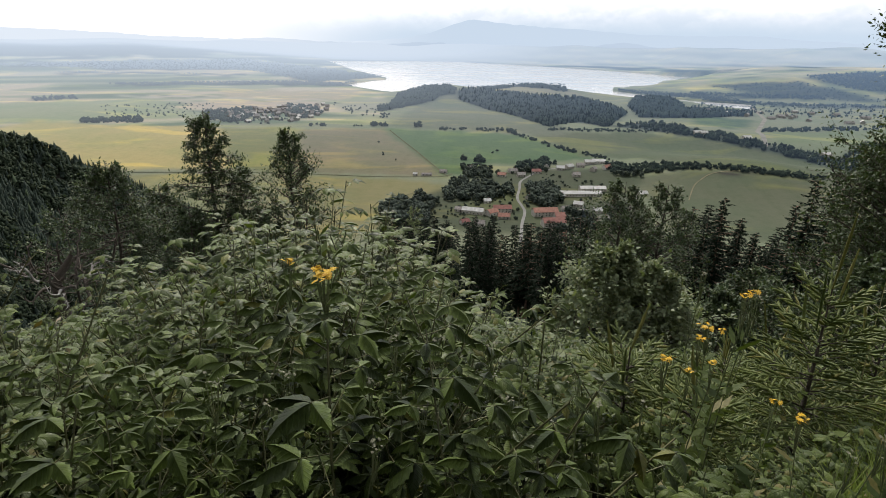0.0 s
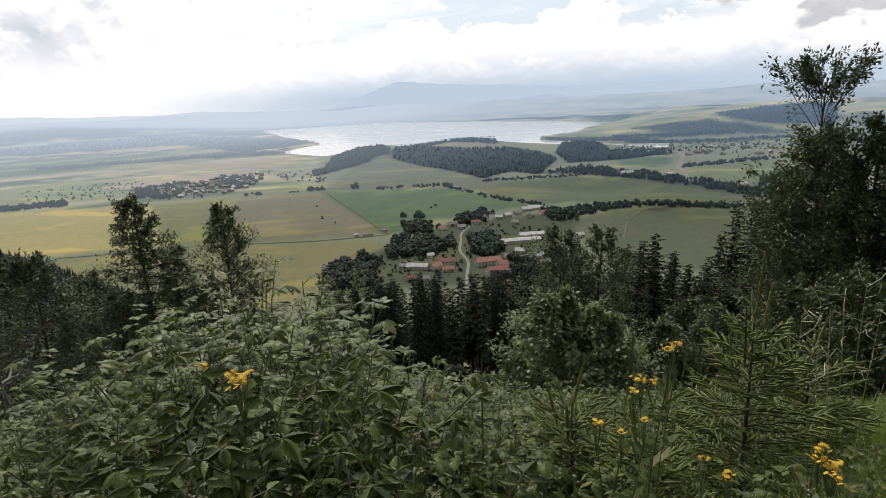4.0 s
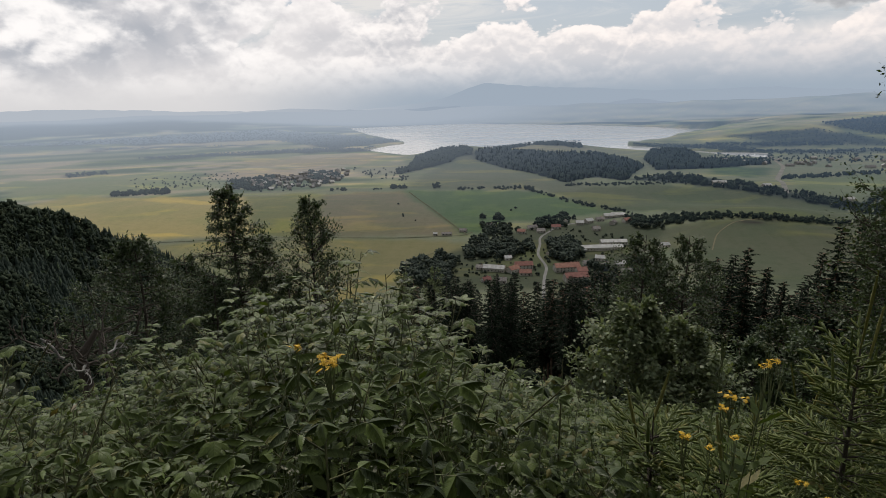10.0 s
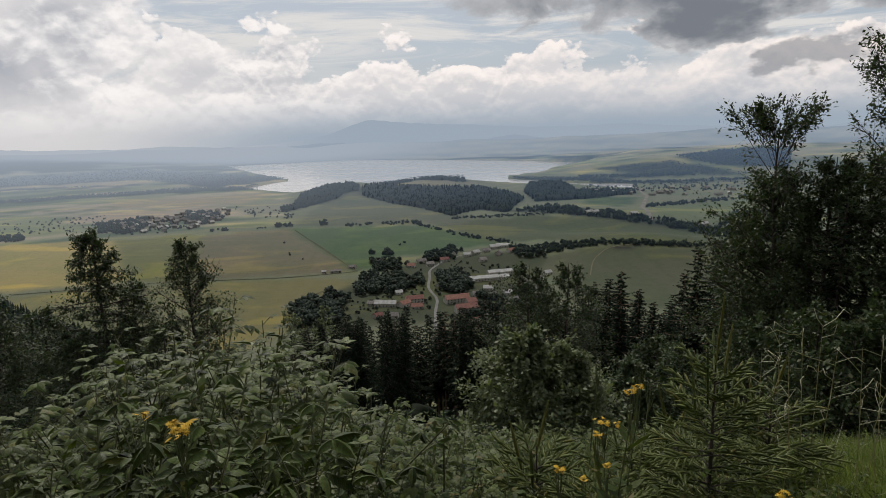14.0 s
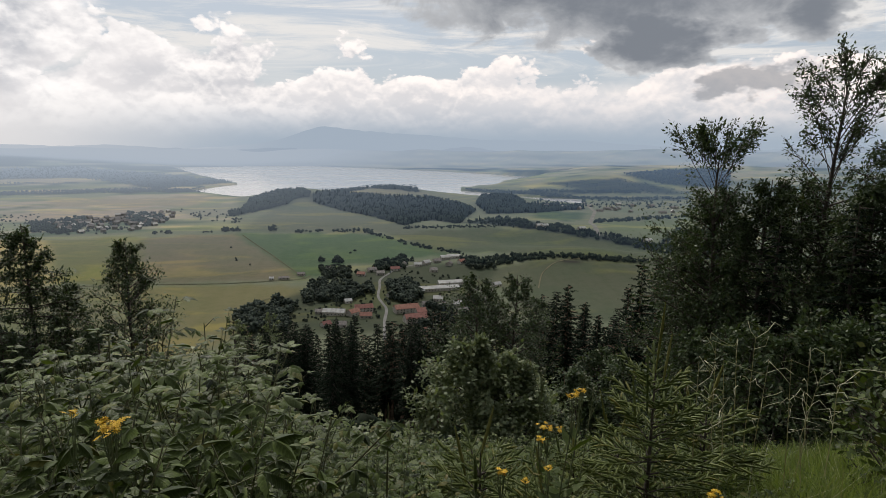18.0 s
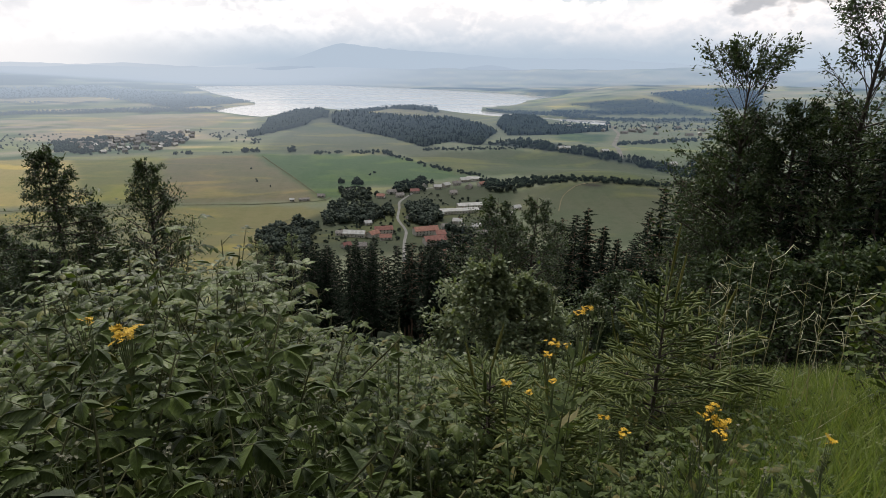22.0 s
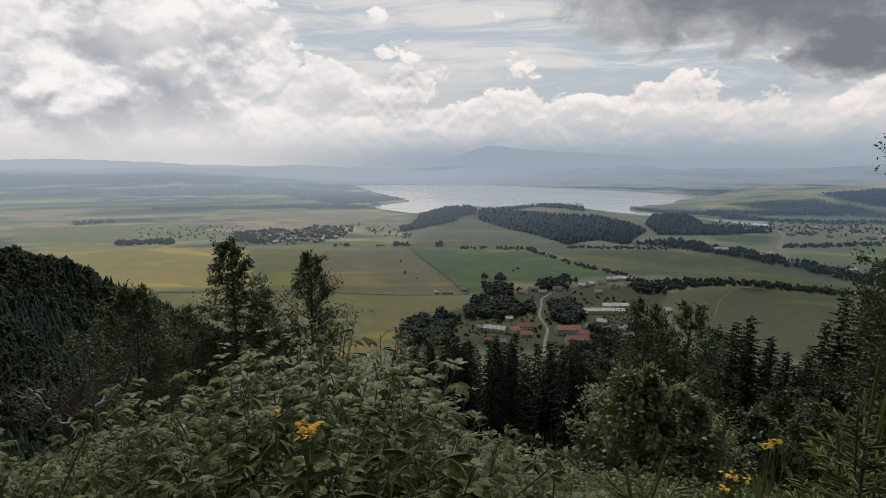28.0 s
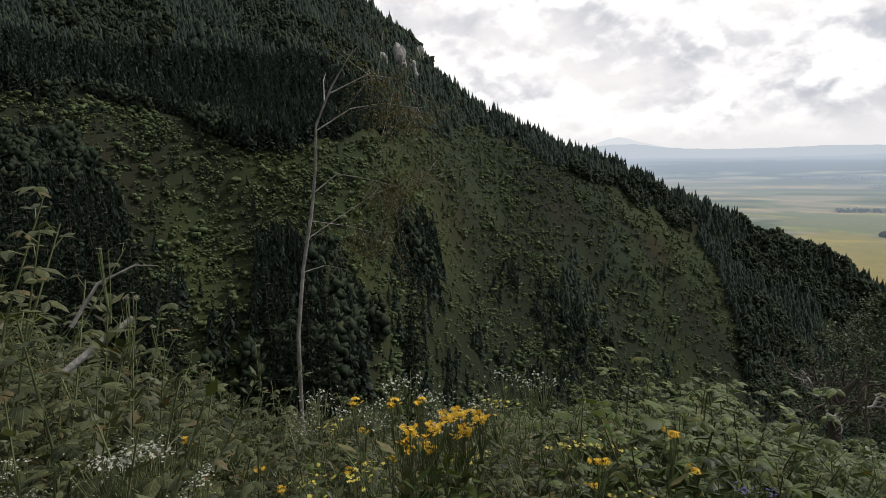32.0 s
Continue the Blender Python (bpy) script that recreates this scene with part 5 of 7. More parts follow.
def broadleaf(seed, height, spread, first, limbs, count, leaf=0.16, bark="bark", leafmat="leaf", name="tree", label="", upright=0.6, trunk=0.011, open_crown=0.0, lean=(0, 0), twigs=7, ruffle=0.6, fan=2.0, shape=DIAMOND):
    """A trunk, limbs, twigs, and leaves in tufts along the twigs."""
    r = np.random.default_rng(seed)
    root = new(name)
    wood, fol = Heap(), Heap()
    zs = np.linspace(0, 1, 10)
    wob = np.cumsum(r.normal(0, 0.006, (10, 2)), 0) * height
    line = np.stack([wob[:, 0] + lean[0] * zs ** 1.5, wob[:, 1] + lean[1] * zs ** 1.5, zs * height * 0.97 - 0.3 * (zs == 0)], -1)
    wood.add(*tube(line, height * trunk * (1 - zs) ** 0.8 + 0.012, 7))
    tips = []
    for i in range(limbs):
        f = first + (0.97 - first) * (i + r.uniform(0, 1)) / limbs
        base = np.array([np.interp(f, zs, line[:, k]) for k in range(3)])
        a = i * 2.4 + r.normal(0, 0.4)
        g = (f - first) / (1 - first)
        reach = (0.7 + 1.0 * g) if g < 0.3 else (1.08 - g) / 0.78
        ln = spread * reach * r.uniform(0.65, 1.2)
        steep = upright * r.uniform(0.6, 1.4)
        if f > fan:
            # ascending stems that spread like a fan
            steep = r.uniform(0.8, 2.6)
            ln = min(spread * r.uniform(0.4, 0.8), (1.01 - f) * height / steep + 0.15)
        out = np.array([math.cos(a), math.sin(a), steep])
        tt = np.linspace(0, 1, 5)
        limb = base + np.outer(tt * ln, out) + np.cumsum(r.normal(0, 0.03 * ln, (5, 3)), 0) * tt[:, None]
        wood.add(*tube(limb, height * trunk * (0.38 if f < fan else 0.15) * (1 - 0.85 * tt) * (1 - 0.6 * f) + 0.006, 4))
        for j in range(twigs):
            q = r.uniform(0.3, 1.0)
            p = np.array([np.interp(q, tt, limb[:, k]) for k in range(3)])
            way = unit(out + r.normal(0, 0.75, 3))
            tl = ln * r.uniform(0.2, 0.5) + 0.15
            wood.add(*tube(np.stack([p, p + way * tl]), [0.0009 * height, 0.003], 3))
            tips.append((p, way, tl))
    per = max(3, int(count / max(1, len(tips))))
    for p, way, tl in tips:
        if r.uniform() < open_crown:
            continue
        k = int(per * r.uniform(0.5, 1.5)) + 1
        t = r.uniform(0.15, 1.1, k)
        at = p + np.outer(t * tl, way) + r.normal(0, 0.10 * tl + 0.03, (k, 3))
        d = way + r.normal(0, 0.8, (k, 3)) + np.array([0, 0, -0.25])
        fol.many(*leaves(shape, at, d, np.array([0, 0, 1.0]) + r.normal(0, ruffle, (k, 3)), leaf * r.uniform(0.7, 1.4, k)))
    wood.make("trunk", MAT[bark], root)
    fol.make("crown", MAT[leafmat], root)
    tagged(root, label, "tree")
    return root


def stand(ob, az, r, turn=0.0, scale=1.0, sink=0.1):
    ob.matrix_world = Matrix.Translation(place(az, r, -sink)) @ pose(0, 0, 0, 0, 0, turn) @ Matrix.Scale(scale, 4)
    return ob


def grown(make, seed, az, r, top, turn=0.0, **more):
    """A tree on the ground at a bearing and distance whose top stands at a height angle."""
    h = r * math.tan(radians(top)) - float(land(az, r))
    return stand(make(seed, h, **more), az, r, turn)


def build_trees():
    # open-grown trees in front of the fields
    a = dict(leaf=0.145, leafmat="leaf", twigs=9, ruffle=0.3, shape=SLIM)
    grown(broadleaf, 1, 24.0, 30, -6.0, spread=2.3, first=0.20, limbs=96, count=23000, label="slender dark broadleaf tree with an open feathery crown", upright=0.12, open_crown=0.22, **a)
    grown(broadleaf, 2, 17.1, 29, -7.8, spread=2.1, first=0.22, limbs=76, count=13500, label="slender dark tree with an airy narrow crown", upright=0.65, open_crown=0.2, **a)
    grown(broadleaf, 3, 21.2, 31, -10.9, spread=1.6, first=0.2, limbs=54, count=9000, label="bushy young broadleaf tree between two taller ones", upright=0.5, **a)
    grown(broadleaf, 4, 31.8, 31, -10.1, spread=2.5, first=0.30, limbs=56, count=12000, label="dark spreading broadleaf tree on the slope edge", upright=0.3, **a)
    grown(broadleaf, 5, 28.0, 33, -12.2, spread=2.2, first=0.3, limbs=30, count=6000, label="low dark tree with ragged spreading boughs", upright=0.3, **a)
    grown(broadleaf, 6, 15.9, 26, -15.2, spread=1.1, first=0.25, limbs=14, count=1500, label="small leafy sapling at the clearing's edge", **a)
    grown(broadleaf, 7, 35.5, 36, -13.5, spread=2.6, first=0.25, limbs=30, count=6000, label="dark bushy tree in the gully", upright=0.3, **a)
    grown(broadleaf, 8, 25.8, 28, -14.5, spread=1.9, first=0.2, limbs=26, count=5000, label="dark undergrowth tree beneath taller ones", upright=0.3, **a)
    grown(broadleaf, 9, 19.3, 27, -15.0, spread=1.6, first=0.2, limbs=26, count=5000, label="dark undergrowth tree beneath taller ones", upright=0.3, **a)
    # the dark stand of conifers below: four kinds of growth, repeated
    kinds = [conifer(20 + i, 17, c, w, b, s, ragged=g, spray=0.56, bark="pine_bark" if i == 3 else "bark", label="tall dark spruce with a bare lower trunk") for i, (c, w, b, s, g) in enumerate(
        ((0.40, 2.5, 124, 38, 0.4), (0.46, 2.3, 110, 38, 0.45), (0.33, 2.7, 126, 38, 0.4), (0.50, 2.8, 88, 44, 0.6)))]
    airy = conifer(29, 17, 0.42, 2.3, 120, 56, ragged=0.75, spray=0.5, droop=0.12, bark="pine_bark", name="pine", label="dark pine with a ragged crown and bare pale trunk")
    r = np.random.default_rng(5)
    spots = []
    for i in range(46):
        az = r.uniform(-18.5, 7.0)
        dist = r.uniform(52, 84)
        top = np.interp(az, [-18, -14, -10, -8.5, -6, -2, 2, 5, 7], [-17.0, -17.0, -15.6, -17.6, -17.0, -16.8, -17.0, -16.3, -16.6]) + r.normal(0.15, 0.75)
        spots.append((az, dist, top))
    for i in range(26):
        az = 8.0 - i * 0.9 + r.normal(0, 0.4)
        spots.append((az, r.uniform(84, 100), np.interp(az, [-18, -14, -6, 2, 8], [-17.2, -17.2, -17.8, -17.6, -17.2]) + r.normal(0, 0.4)))
    for i in range(40):
        az = -8.5 - i * 0.66 + r.normal(0, 0.6)
        spots.append((az, r.uniform(56, 92), np.interp(az, [-34, -30, -27, -24, -22, -20, -17, -9], [-13.0, -13.8, -15.6, -14.2, -14.0, -15.6, -16.4, -17.2]) + r.normal(0, 0.7)))
    spots += [(-23.1, 48, -12.7), (-24.6, 52, -14.2), (-25.9, 47, -15.2), (-21.9, 50, -15.0), (-29.6, 40, -10.1), (-27.8, 60, -16.0), (-28.6, 46, -12.5), (-31.0, 44, -9.5), (-19.9, 60, -15.2),
              (-32.2, 38, -8.0), (-26.6, 58, -16.3), (-20.6, 64, -16.2), (-10.9, 58, -15.6)]
    for i, (az, dist, top) in enumerate(spots):
        h = dist * math.tan(radians(top)) - float(land(az, dist))
        src = kinds[i % 4] if i < len(spots) - 13 else airy
        m = Matrix.Translation(place(az, dist, -0.2)) @ pose(0, 0, 0, 0, 0, r.uniform(0, 360)) @ Matrix.Scale(h / 17, 4)
        if i < 4 or i == len(spots) - 13:
            src.matrix_world = m
        else:
            made = copy_thing(src, m)
            made.matrix_basis = m
        tagged(src, group="conifer stand below the clearing")
    # broadleaf trees among and in front of the stand
    for seed, az, dist, top, sp, first in ((30, -14.6, 42, -11.9, 3.2, 0.42), (31, -17.6, 44, -11.5, 3.0, 0.42), (38, -16.0, 46, -13.2, 2.6, 0.3), (39, -20.0, 52, -13.6, 2.8, 0.3), (32, -12.9, 50, -15.4, 2.2, 0.3), (33, 8.6, 75, -15.4, 3.2, 0.2), (34, 5.6, 85, -14.9, 3.2, 0.2), (35, -26.3, 34, -18.2, 2.4, 0.1), (36, -28.5, 30, -19.0, 2.2, 0.1), (37, -24.6, 30, -20.5, 1.8, 0.1)):
        grown(broadleaf, seed, az, dist, top, spread=sp, first=first, limbs=44, count=8000, leaf=0.17, ruffle=0.35, leafmat="bush_leaf" if seed in (33, 34) else "leaf", label="grey-green broadleaf tree rising beside dark spruces")
    # the round sallow bush
    grown(broadleaf, 40, -14.6, 14.5, -17.9, spread=1.35, first=0.04, limbs=40, count=13000, leaf=0.115, leafmat="bush_leaf", name="sallow_bush", label="rounded grey-green sallow bush at the clearing's edge", upright=0.55, twigs=9, trunk=0.008, ruffle=0.3)
    grown(broadleaf, 41, -18.6, 14.8, -19.3, spread=1.3, first=0.04, limbs=34, count=9500, leaf=0.115, leafmat="bush_leaf", name="sallow_bush", label="leafy grey-green sallow bush leaning sideways", upright=0.5, twigs=9, trunk=0.008, ruffle=0.3)
    # the dark group on the right
    b = dict(leaf=0.13, leafmat="leaf", twigs=12, shape=SLIM)
    grown(broadleaf, 50, -35.0, 24, 1.2, spread=2.3, first=0.30, limbs=70, count=18000, fan=0.84, label="tall dark broadleaf tree with a feathery top", upright=0.6, open_crown=0.12, **b)
    grown(broadleaf, 51, -43.8, 24, 6.9, spread=1.9, first=0.35, limbs=60, count=13000, fan=0.7, label="tall slender tree with an airy top", upright=0.6, open_crown=0.22, **b)
    grown(broadleaf, 52, -48.2, 25, 5.6, spread=2.2, first=0.4, limbs=54, count=12000, fan=0.86, label="tall dark tree with drooping leaf sprays", upright=0.4, **b)
    grown(broadleaf, 58, -36.2, 25, -2.4, spread=2.2, first=0.15, limbs=60, count=14000, label="dense dark broadleaf tree in the group", upright=0.5, **b)
    grown(broadleaf, 53, -38.9, 23, -1.6, spread=2.3, first=0.2, limbs=64, count=16099, label="dense dark broadleaf tree in the group", upright=0.5, **b)
    grown(broadleaf, 54, -41.6, 25, -1.6, spread=2.3, first=0.2, limbs=64, count=13799, label="dense dark broadleaf tree in the group", upright=0.5, **b)
    grown(broadleaf, 55, -46.0, 22, -1.5, spread=2.3, first=0.2, limbs=64, count=16099, label="dense dark broadleaf tree in the group", upright=0.5, **b)
    grown(broadleaf, 56, -50.5, 22, 0.5, spread=2.3, first=0.2, limbs=64, count=16099, label="dense dark broadleaf tree in the group", upright=0.5, **b)
    grown(broadleaf, 57, -33.4, 26, -6.0, spread=2.3, first=0.1, limbs=64, count=12649, label="dense dark broadleaf tree at the group's edge", upright=0.4, **b)
    grown(broadleaf, 59, -54.5, 21, 3.5, spread=2.3, first=0.2, limbs=64, count=12649, label="dense dark broadleaf tree in the group", upright=0.5, **b)
    for seed, az, dist, top in ((70, -36.5, 19, -15.0), (71, -39.0, 18, -14.0), (72, -41.5, 17, -14.5), (73, -44.0, 18, -12.5), (74, -46.5, 17, -13.0), (75, -49.0, 17, -11.0), (76, -34.0, 20, -15.5), (77, -51.5, 16, -11.0)):
        grown(broadleaf, seed, az, dist, top, spread=1.5, first=0.05, limbs=30, count=3600, leaf=0.12, leafmat="leaf", name="thicket_bush", label="dark leafy bush at the foot of the trees", upright=0.5, twigs=8, trunk=0.008)
    for seed, az, dist, top in ((60, -45.6, 21, -4.0), (61, -37.0, 27, -6.5), (62, -40.2, 22, -6.0), (63, -49.0, 20, -4.0), (64, -53.0, 24, 0.0)):
        grown(conifer, seed, az, dist, top, crown_from=0.12, width=1.9, boughs=96, sprays=60, spray=0.32, label="dark spruce in the shaded group")


build_trees()

# ---- plants at the viewer's feet ----
def cane(seed, height, leaf, sets, outline=OVATE, spread=0.5):
    """Arrays of one bramble-like plant: bent cane and compound leaves of three or five leaflets."""
    r = np.random.default_rng(seed)
    stem, fol = Heap(), Heap()
    bend = r.normal(0, 0.16, 2) * height
    zs = np.linspace(0, 1, 4)
    line = np.stack([bend[0] * zs ** 2, bend[1] * zs ** 2, zs * height * (1 - 0.08 * zs)], -1)
    stem.add(*tube(line, 0.0045 * (1 - 0.7 * zs) + 0.001, 3))
    for i in range(sets):
        f = 0.25 + 0.75 * (i + r.uniform(0, 0.6)) / sets
        base = np.array([np.interp(f, zs, line[:, k]) for k in range(3)])
        a = i * 2.4 + r.normal(0, 0.4)
        up = 0.55 - 0.1 * f if i < sets - 2 else 0.9
        out = unit(np.array([math.cos(a), math.sin(a), up]))
        pl = leaf * r.uniform(0.6, 1.0)
        end = base + out * pl
        if outline is not DIAMOND:
            stem.add(*tube(np.stack([base, end]), [0.002, 0.0015], 3))
        s = leaf * r.uniform(0.6, 1.3) * (0.75 if f > 0.9 else 1.0)
        flat = np.array([math.cos(a), math.sin(a), 0.0])
        cross = np.array([-flat[1], flat[0], 0.0])
        dip = r.uniform(-0.55, 0.35)
        ways = [flat + (0, 0, dip), flat * 0.45 + cross + (0, 0, dip * 0.8), flat * 0.45 - cross + (0, 0, dip * 0.8)]
        ats = [end, end - out * 0.05 * leaf, end - out * 0.05 * leaf]
        sizes = [s, s * 0.8, s * 0.8]
        if r.uniform() < 0.4:
            ways += [-flat * 0.25 + cross + (0, 0, dip), -flat * 0.25 - cross + (0, 0, dip)]
            ats += [end - out * 0.3 * leaf] * 2
            sizes += [s * 0.62] * 2
        k = len(ways)
        up_v = np.array([0, 0, 1.0]) + r.normal(0, 0.22, (k, 3)) + flat * 0.25
        fol.many(*leaves(outline, np.array(ats), np.array(ways) + r.normal(0, 0.08, (k, 3)), up_v, np.array(sizes)))
    return stem.arrays(), fol.arrays()


def herb(seed, height, sets, leaf):
    """A straight herb with narrow leaves up its stem."""
    r = np.random.default_rng(seed)
    stem, fol = Heap(), Heap()
    zs = np.linspace(0, 1, 4)
    bend = r.normal(0, 0.1, 2) * height
    line = np.stack([bend[0] * zs ** 2, bend[1] * zs ** 2, zs * height], -1)
    stem.add(*tube(line, 0.003 * (1 - 0.6 * zs) + 0.001, 3))
    k = sets * 2
    f = r.uniform(0.15, 1.0, k)
    at = np.stack([np.interp(f, zs, line[:, q]) for q in range(3)], -1)
    a = np.arange(k) * 2.4 + r.normal(0, 0.3, k)
    way = np.stack([np.cos(a), np.sin(a), 0.5 + 0.5 * f + r.normal(0, 0.3, k)], -1)
    narrow = DIAMOND[0] * (1, 0.62, 1.2), DIAMOND[1]
    fol.many(*leaves(narrow, at, way, np.array([0, 0, 1.0]) + r.normal(0, 0.3, (k, 3)), leaf * (1.15 - 0.6 * f) * r.uniform(0.7, 1.3, k)))
    return stem.arrays(), fol.arrays()


def plant_stuff(shapes, az, r, scale, mats, names, label, category, lift=0.0, blade=None):
    """Many plants joined into a stem mesh and a leaf mesh."""
    base = ground_points(az, r) + (0, 0, lift)
    heaps = Heap(), Heap()
    for k, shape in enumerate(shapes):
        pick = np.arange(k, len(az), len(shapes))
        ang = rng.uniform(0, 6.28, len(pick))
        c, s = np.cos(ang)[:, None], np.sin(ang)[:, None]
        tilt = rng.normal(0, 0.10, (len(pick), 2))
        for heap, (v, f) in zip(heaps, shape):
            w = np.stack([v[:, 0] * c - v[:, 1] * s + v[:, 2] * tilt[:, :1], v[:, 0] * s + v[:, 1] * c + v[:, 2] * tilt[:, 1:], np.broadcast_to(v[:, 2], (len(pick), len(v)))], -1)
            heap.many(w * scale[pick][:, None, None] + base[pick][:, None], f)
    for heap, mat, name in zip(heaps, mats, names):
        tagged(heap.make(name, MAT[mat], blade=blade if heap is heaps[1] else None), label, category, kind="stuff")


def sector(n, a0, a1, r0, r1):
    return rng.uniform(a0, a1, n), np.sqrt(rng.uniform(r0 ** 2, r1 ** 2, n))


def thinned(az, r):
    """Leaves out most of what would stand in the dark gap below the young spruces."""
    gap = (az > -24) & (az < -4) & (r < 2.7)
    keep = ~gap | (rng.uniform(0, 1, len(az)) < 0.08)
    return az[keep], r[keep]


def rise(az, r, base):
    """How tall the growth stands: higher on the hump left of the middle, lower towards the grass."""
    hump = np.exp(-((az - 10) / 9) ** 2 - ((r - 5.5) / 3.0) ** 2) * 0.85 + np.exp(-((az - 23) / 9) ** 2 - ((r - 5.0) / 2.5) ** 2) * 0.52 + np.exp(-((az - 51) / 8) ** 2 - ((r - 4.2) / 1.5) ** 2) * 0.40
    low = np.interp(az, [-60, -35, -12, -2, 40, 60, 80, 95, 110], [0.55, 0.65, 0.85, 0.95, 1.0, 1.05, 1.12, 1.2, 1.45])
    return base * (low + hump) * np.where(az < -4, rng.uniform(0.45, 1.3, len(az)), rng.uniform(0.65, 1.2, len(az)))


def build_brambles():
    near = [cane(100 + i, 1.0, 0.090, 16, TOOTHED) for i in range(6)]
    mid = [cane(110 + i, 1.0, 0.070, 19, POINTED) for i in range(5)]
    az, r = sector(200, -2, 62, 0.95, 3.0)
    group = "brambles nearest the path"
    # the nearest canes are things of their own
    base = ground_points(az, r)
    size = rise(az, r, 0.92)
    protos = []
    for i, (st, fo) in enumerate(near):
        root = new("bramble")
        tag_mesh("cane", *st, MAT["cane"], root)
        tag_mesh("foliage", *fo, MAT["raspberry"], root, blade=TOOTHED[0])
        tagged(root, "leafy green bramble cane with toothed leaflets", "bramble", group)
        protos.append(root)
    for i in range(len(az)):
        m = Matrix.Translation(base[i]) @ pose(0, 0, 0, *rng.normal(0, 6, 2), rng.uniform(0, 360)) @ Matrix.Scale(float(size[i]), 4)
        if i < 6:
            protos[i].matrix_world = m
        else:
            copy_thing(protos[i % 6], m).matrix_basis = m
    az, r = sector(330, -8, 62, 2.0, 4.6)
    plant_stuff(mid, az, r, rise(az, r, 0.95), ("cane", "raspberry"), ("bramble_canes", "bramble_foliage"), "dense green bramble thicket with pale-backed leaves", "brambles", blade=POINTED[0])
    far = [cane(120 + i, 1.0, 0.095, 12, DIAMOND) for i in range(5)]
    az, r = sector(340, -6, 62, 4.4, 6.6)
    plant_stuff(mid, az, r, rise(az, r, 1.0), ("cane", "raspberry"), ("bramble_canes", "bramble_foliage"), "bramble thicket on the brow of the slope", "brambles", blade=POINTED[0])
    az, r = sector(1250, -6, 66, 6.2, 14)
    plant_stuff(far, az, r, rise(az, r, 1.0), ("cane", "raspberry"), ("bramble_canes", "bramble_foliage"), "bramble thicket spreading down the slope", "brambles")
    az, r = thinned(*sector(260, -60, 106, 1.8, 6))
    plant_stuff(mid[:3], az, r, rise(az, r, 0.7), ("cane", "raspberry"), ("bramble_canes", "bramble_foliage"), "bramble shoots among mixed herbs", "brambles", blade=POINTED[0])


def build_herbs():
    leafy = [cane(160 + i, 1.0, 0.082, 14, OVATE) for i in range(4)]
    small = [cane(165 + i, 1.0, 0.080, 12, DIAMOND) for i in range(3)]
    az, r = thinned(*sector(190, -46, -2, 1.3, 3.6))
    plant_stuff(leafy, az, r, rise(az, r, 0.95), ("stem", "herb"), ("herb_stems", "herb_foliage"), "leafy yellow-green undergrowth on the clearing", "herbs", blade=OVATE[0])
    az, r = sector(1250, -44, -2, 3.6, 12)
    plant_stuff(small, az, r, rise(az, r, 1.0), ("stem", "herb"), ("herb_stems", "herb_foliage"), "leafy yellow-green undergrowth down the slope", "herbs")
    tall = [cane(170 + i, 1.0, 0.060, 15, POINTED) for i in range(4)]
    az, r = sector(170, 44, 63, 2.2, 6)
    plant_stuff(tall, az, r, rise(az, r, 1.08), ("cane", "raspberry"), ("bramble_canes", "bramble_foliage"), "dark green brambles above the gully", "brambles", blade=POINTED[0])
    az, r = sector(340, 62, 112, 2.4, 6)
    plant_stuff(tall, az, r, rise(az, r, 1.05), ("stem", "weed"), ("herb_stems", "herb_foliage"), "dark leafy weeds above the gully", "herbs", blade=POINTED[0])
    kinds = [herb(140 + i, 1.0, 14, 0.10) for i in range(5)]
    az, r = thinned(*sector(1700, -62, -2, 1.6, 13))
    plant_stuff(kinds, az, r, rise(az, r, 0.85), ("stem", "herb"), ("herb_stems", "herb_foliage"), "mixed yellow-green herbs on the clearing", "herbs")
    az, r = sector(1500, 40, 110, 1.6, 11)
    plant_stuff(kinds, az, r, rise(az, r, 0.8), ("stem", "weed"), ("herb_stems", "herb_foliage"), "mixed green weeds on the clearing", "herbs")
    az, r = sector(200, -4, 42, 2.2, 8)
    plant_stuff(kinds, az, r, rise(az, r, 0.88), ("stem", "herb"), ("herb_stems", "herb_foliage"), "tall weeds standing among the brambles", "herbs")


def build_grass():
    heap = Heap()
    az, r = sector(56000, -72, -36, 2.6, 11)
    thick = value_noise(az / 3, r * 2, 41)
    keep = rng.uniform(0, 1, len(az)) < 0.35 + 0.65 * thick
    at = ground_points(az[keep], r[keep])
    n = len(at)
    way = np.stack([rng.normal(0, 0.3, n), rng.normal(0, 0.3, n), np.ones(n)], -1)
    up = rng.normal(0, 1, (n, 3))
    wide = BLADE[0] * (1, 0.55, 2.5), BLADE[1]
    heap.many(*leaves(wide, at, way, up, rng.uniform(0.30, 0.72, n)))
    tagged(heap.make("grass", MAT["grass"]), "tall fresh green meadow grass", "grass", kind="stuff")
    heap = Heap()
    az, r = sector(300, -60, -34, 4.5, 10)
    at = ground_points(az, r)
    n = len(at)
    way = np.stack([rng.normal(0, 0.25, n), rng.normal(0, 0.25, n), np.ones(n)], -1)
    heap.many(*leaves((BLADE[0] * (1, 0.3, 5), BLADE[1]), at, way, rng.normal(0, 1, (n, 3)), rng.uniform(0.5, 0.95, n)))
    tagged(heap.make("dry_grass", MAT["dry_grass"]), "pale dry grass stalks above the green", "grass", kind="stuff")


build_brambles()
build_herbs()
build_grass()

# ---- single plants and details near the path ----
def at_sight(az, el, dist):
    """The point at a distance along a sight line from the eye."""
    return np.array(bearing(az, el)) * dist


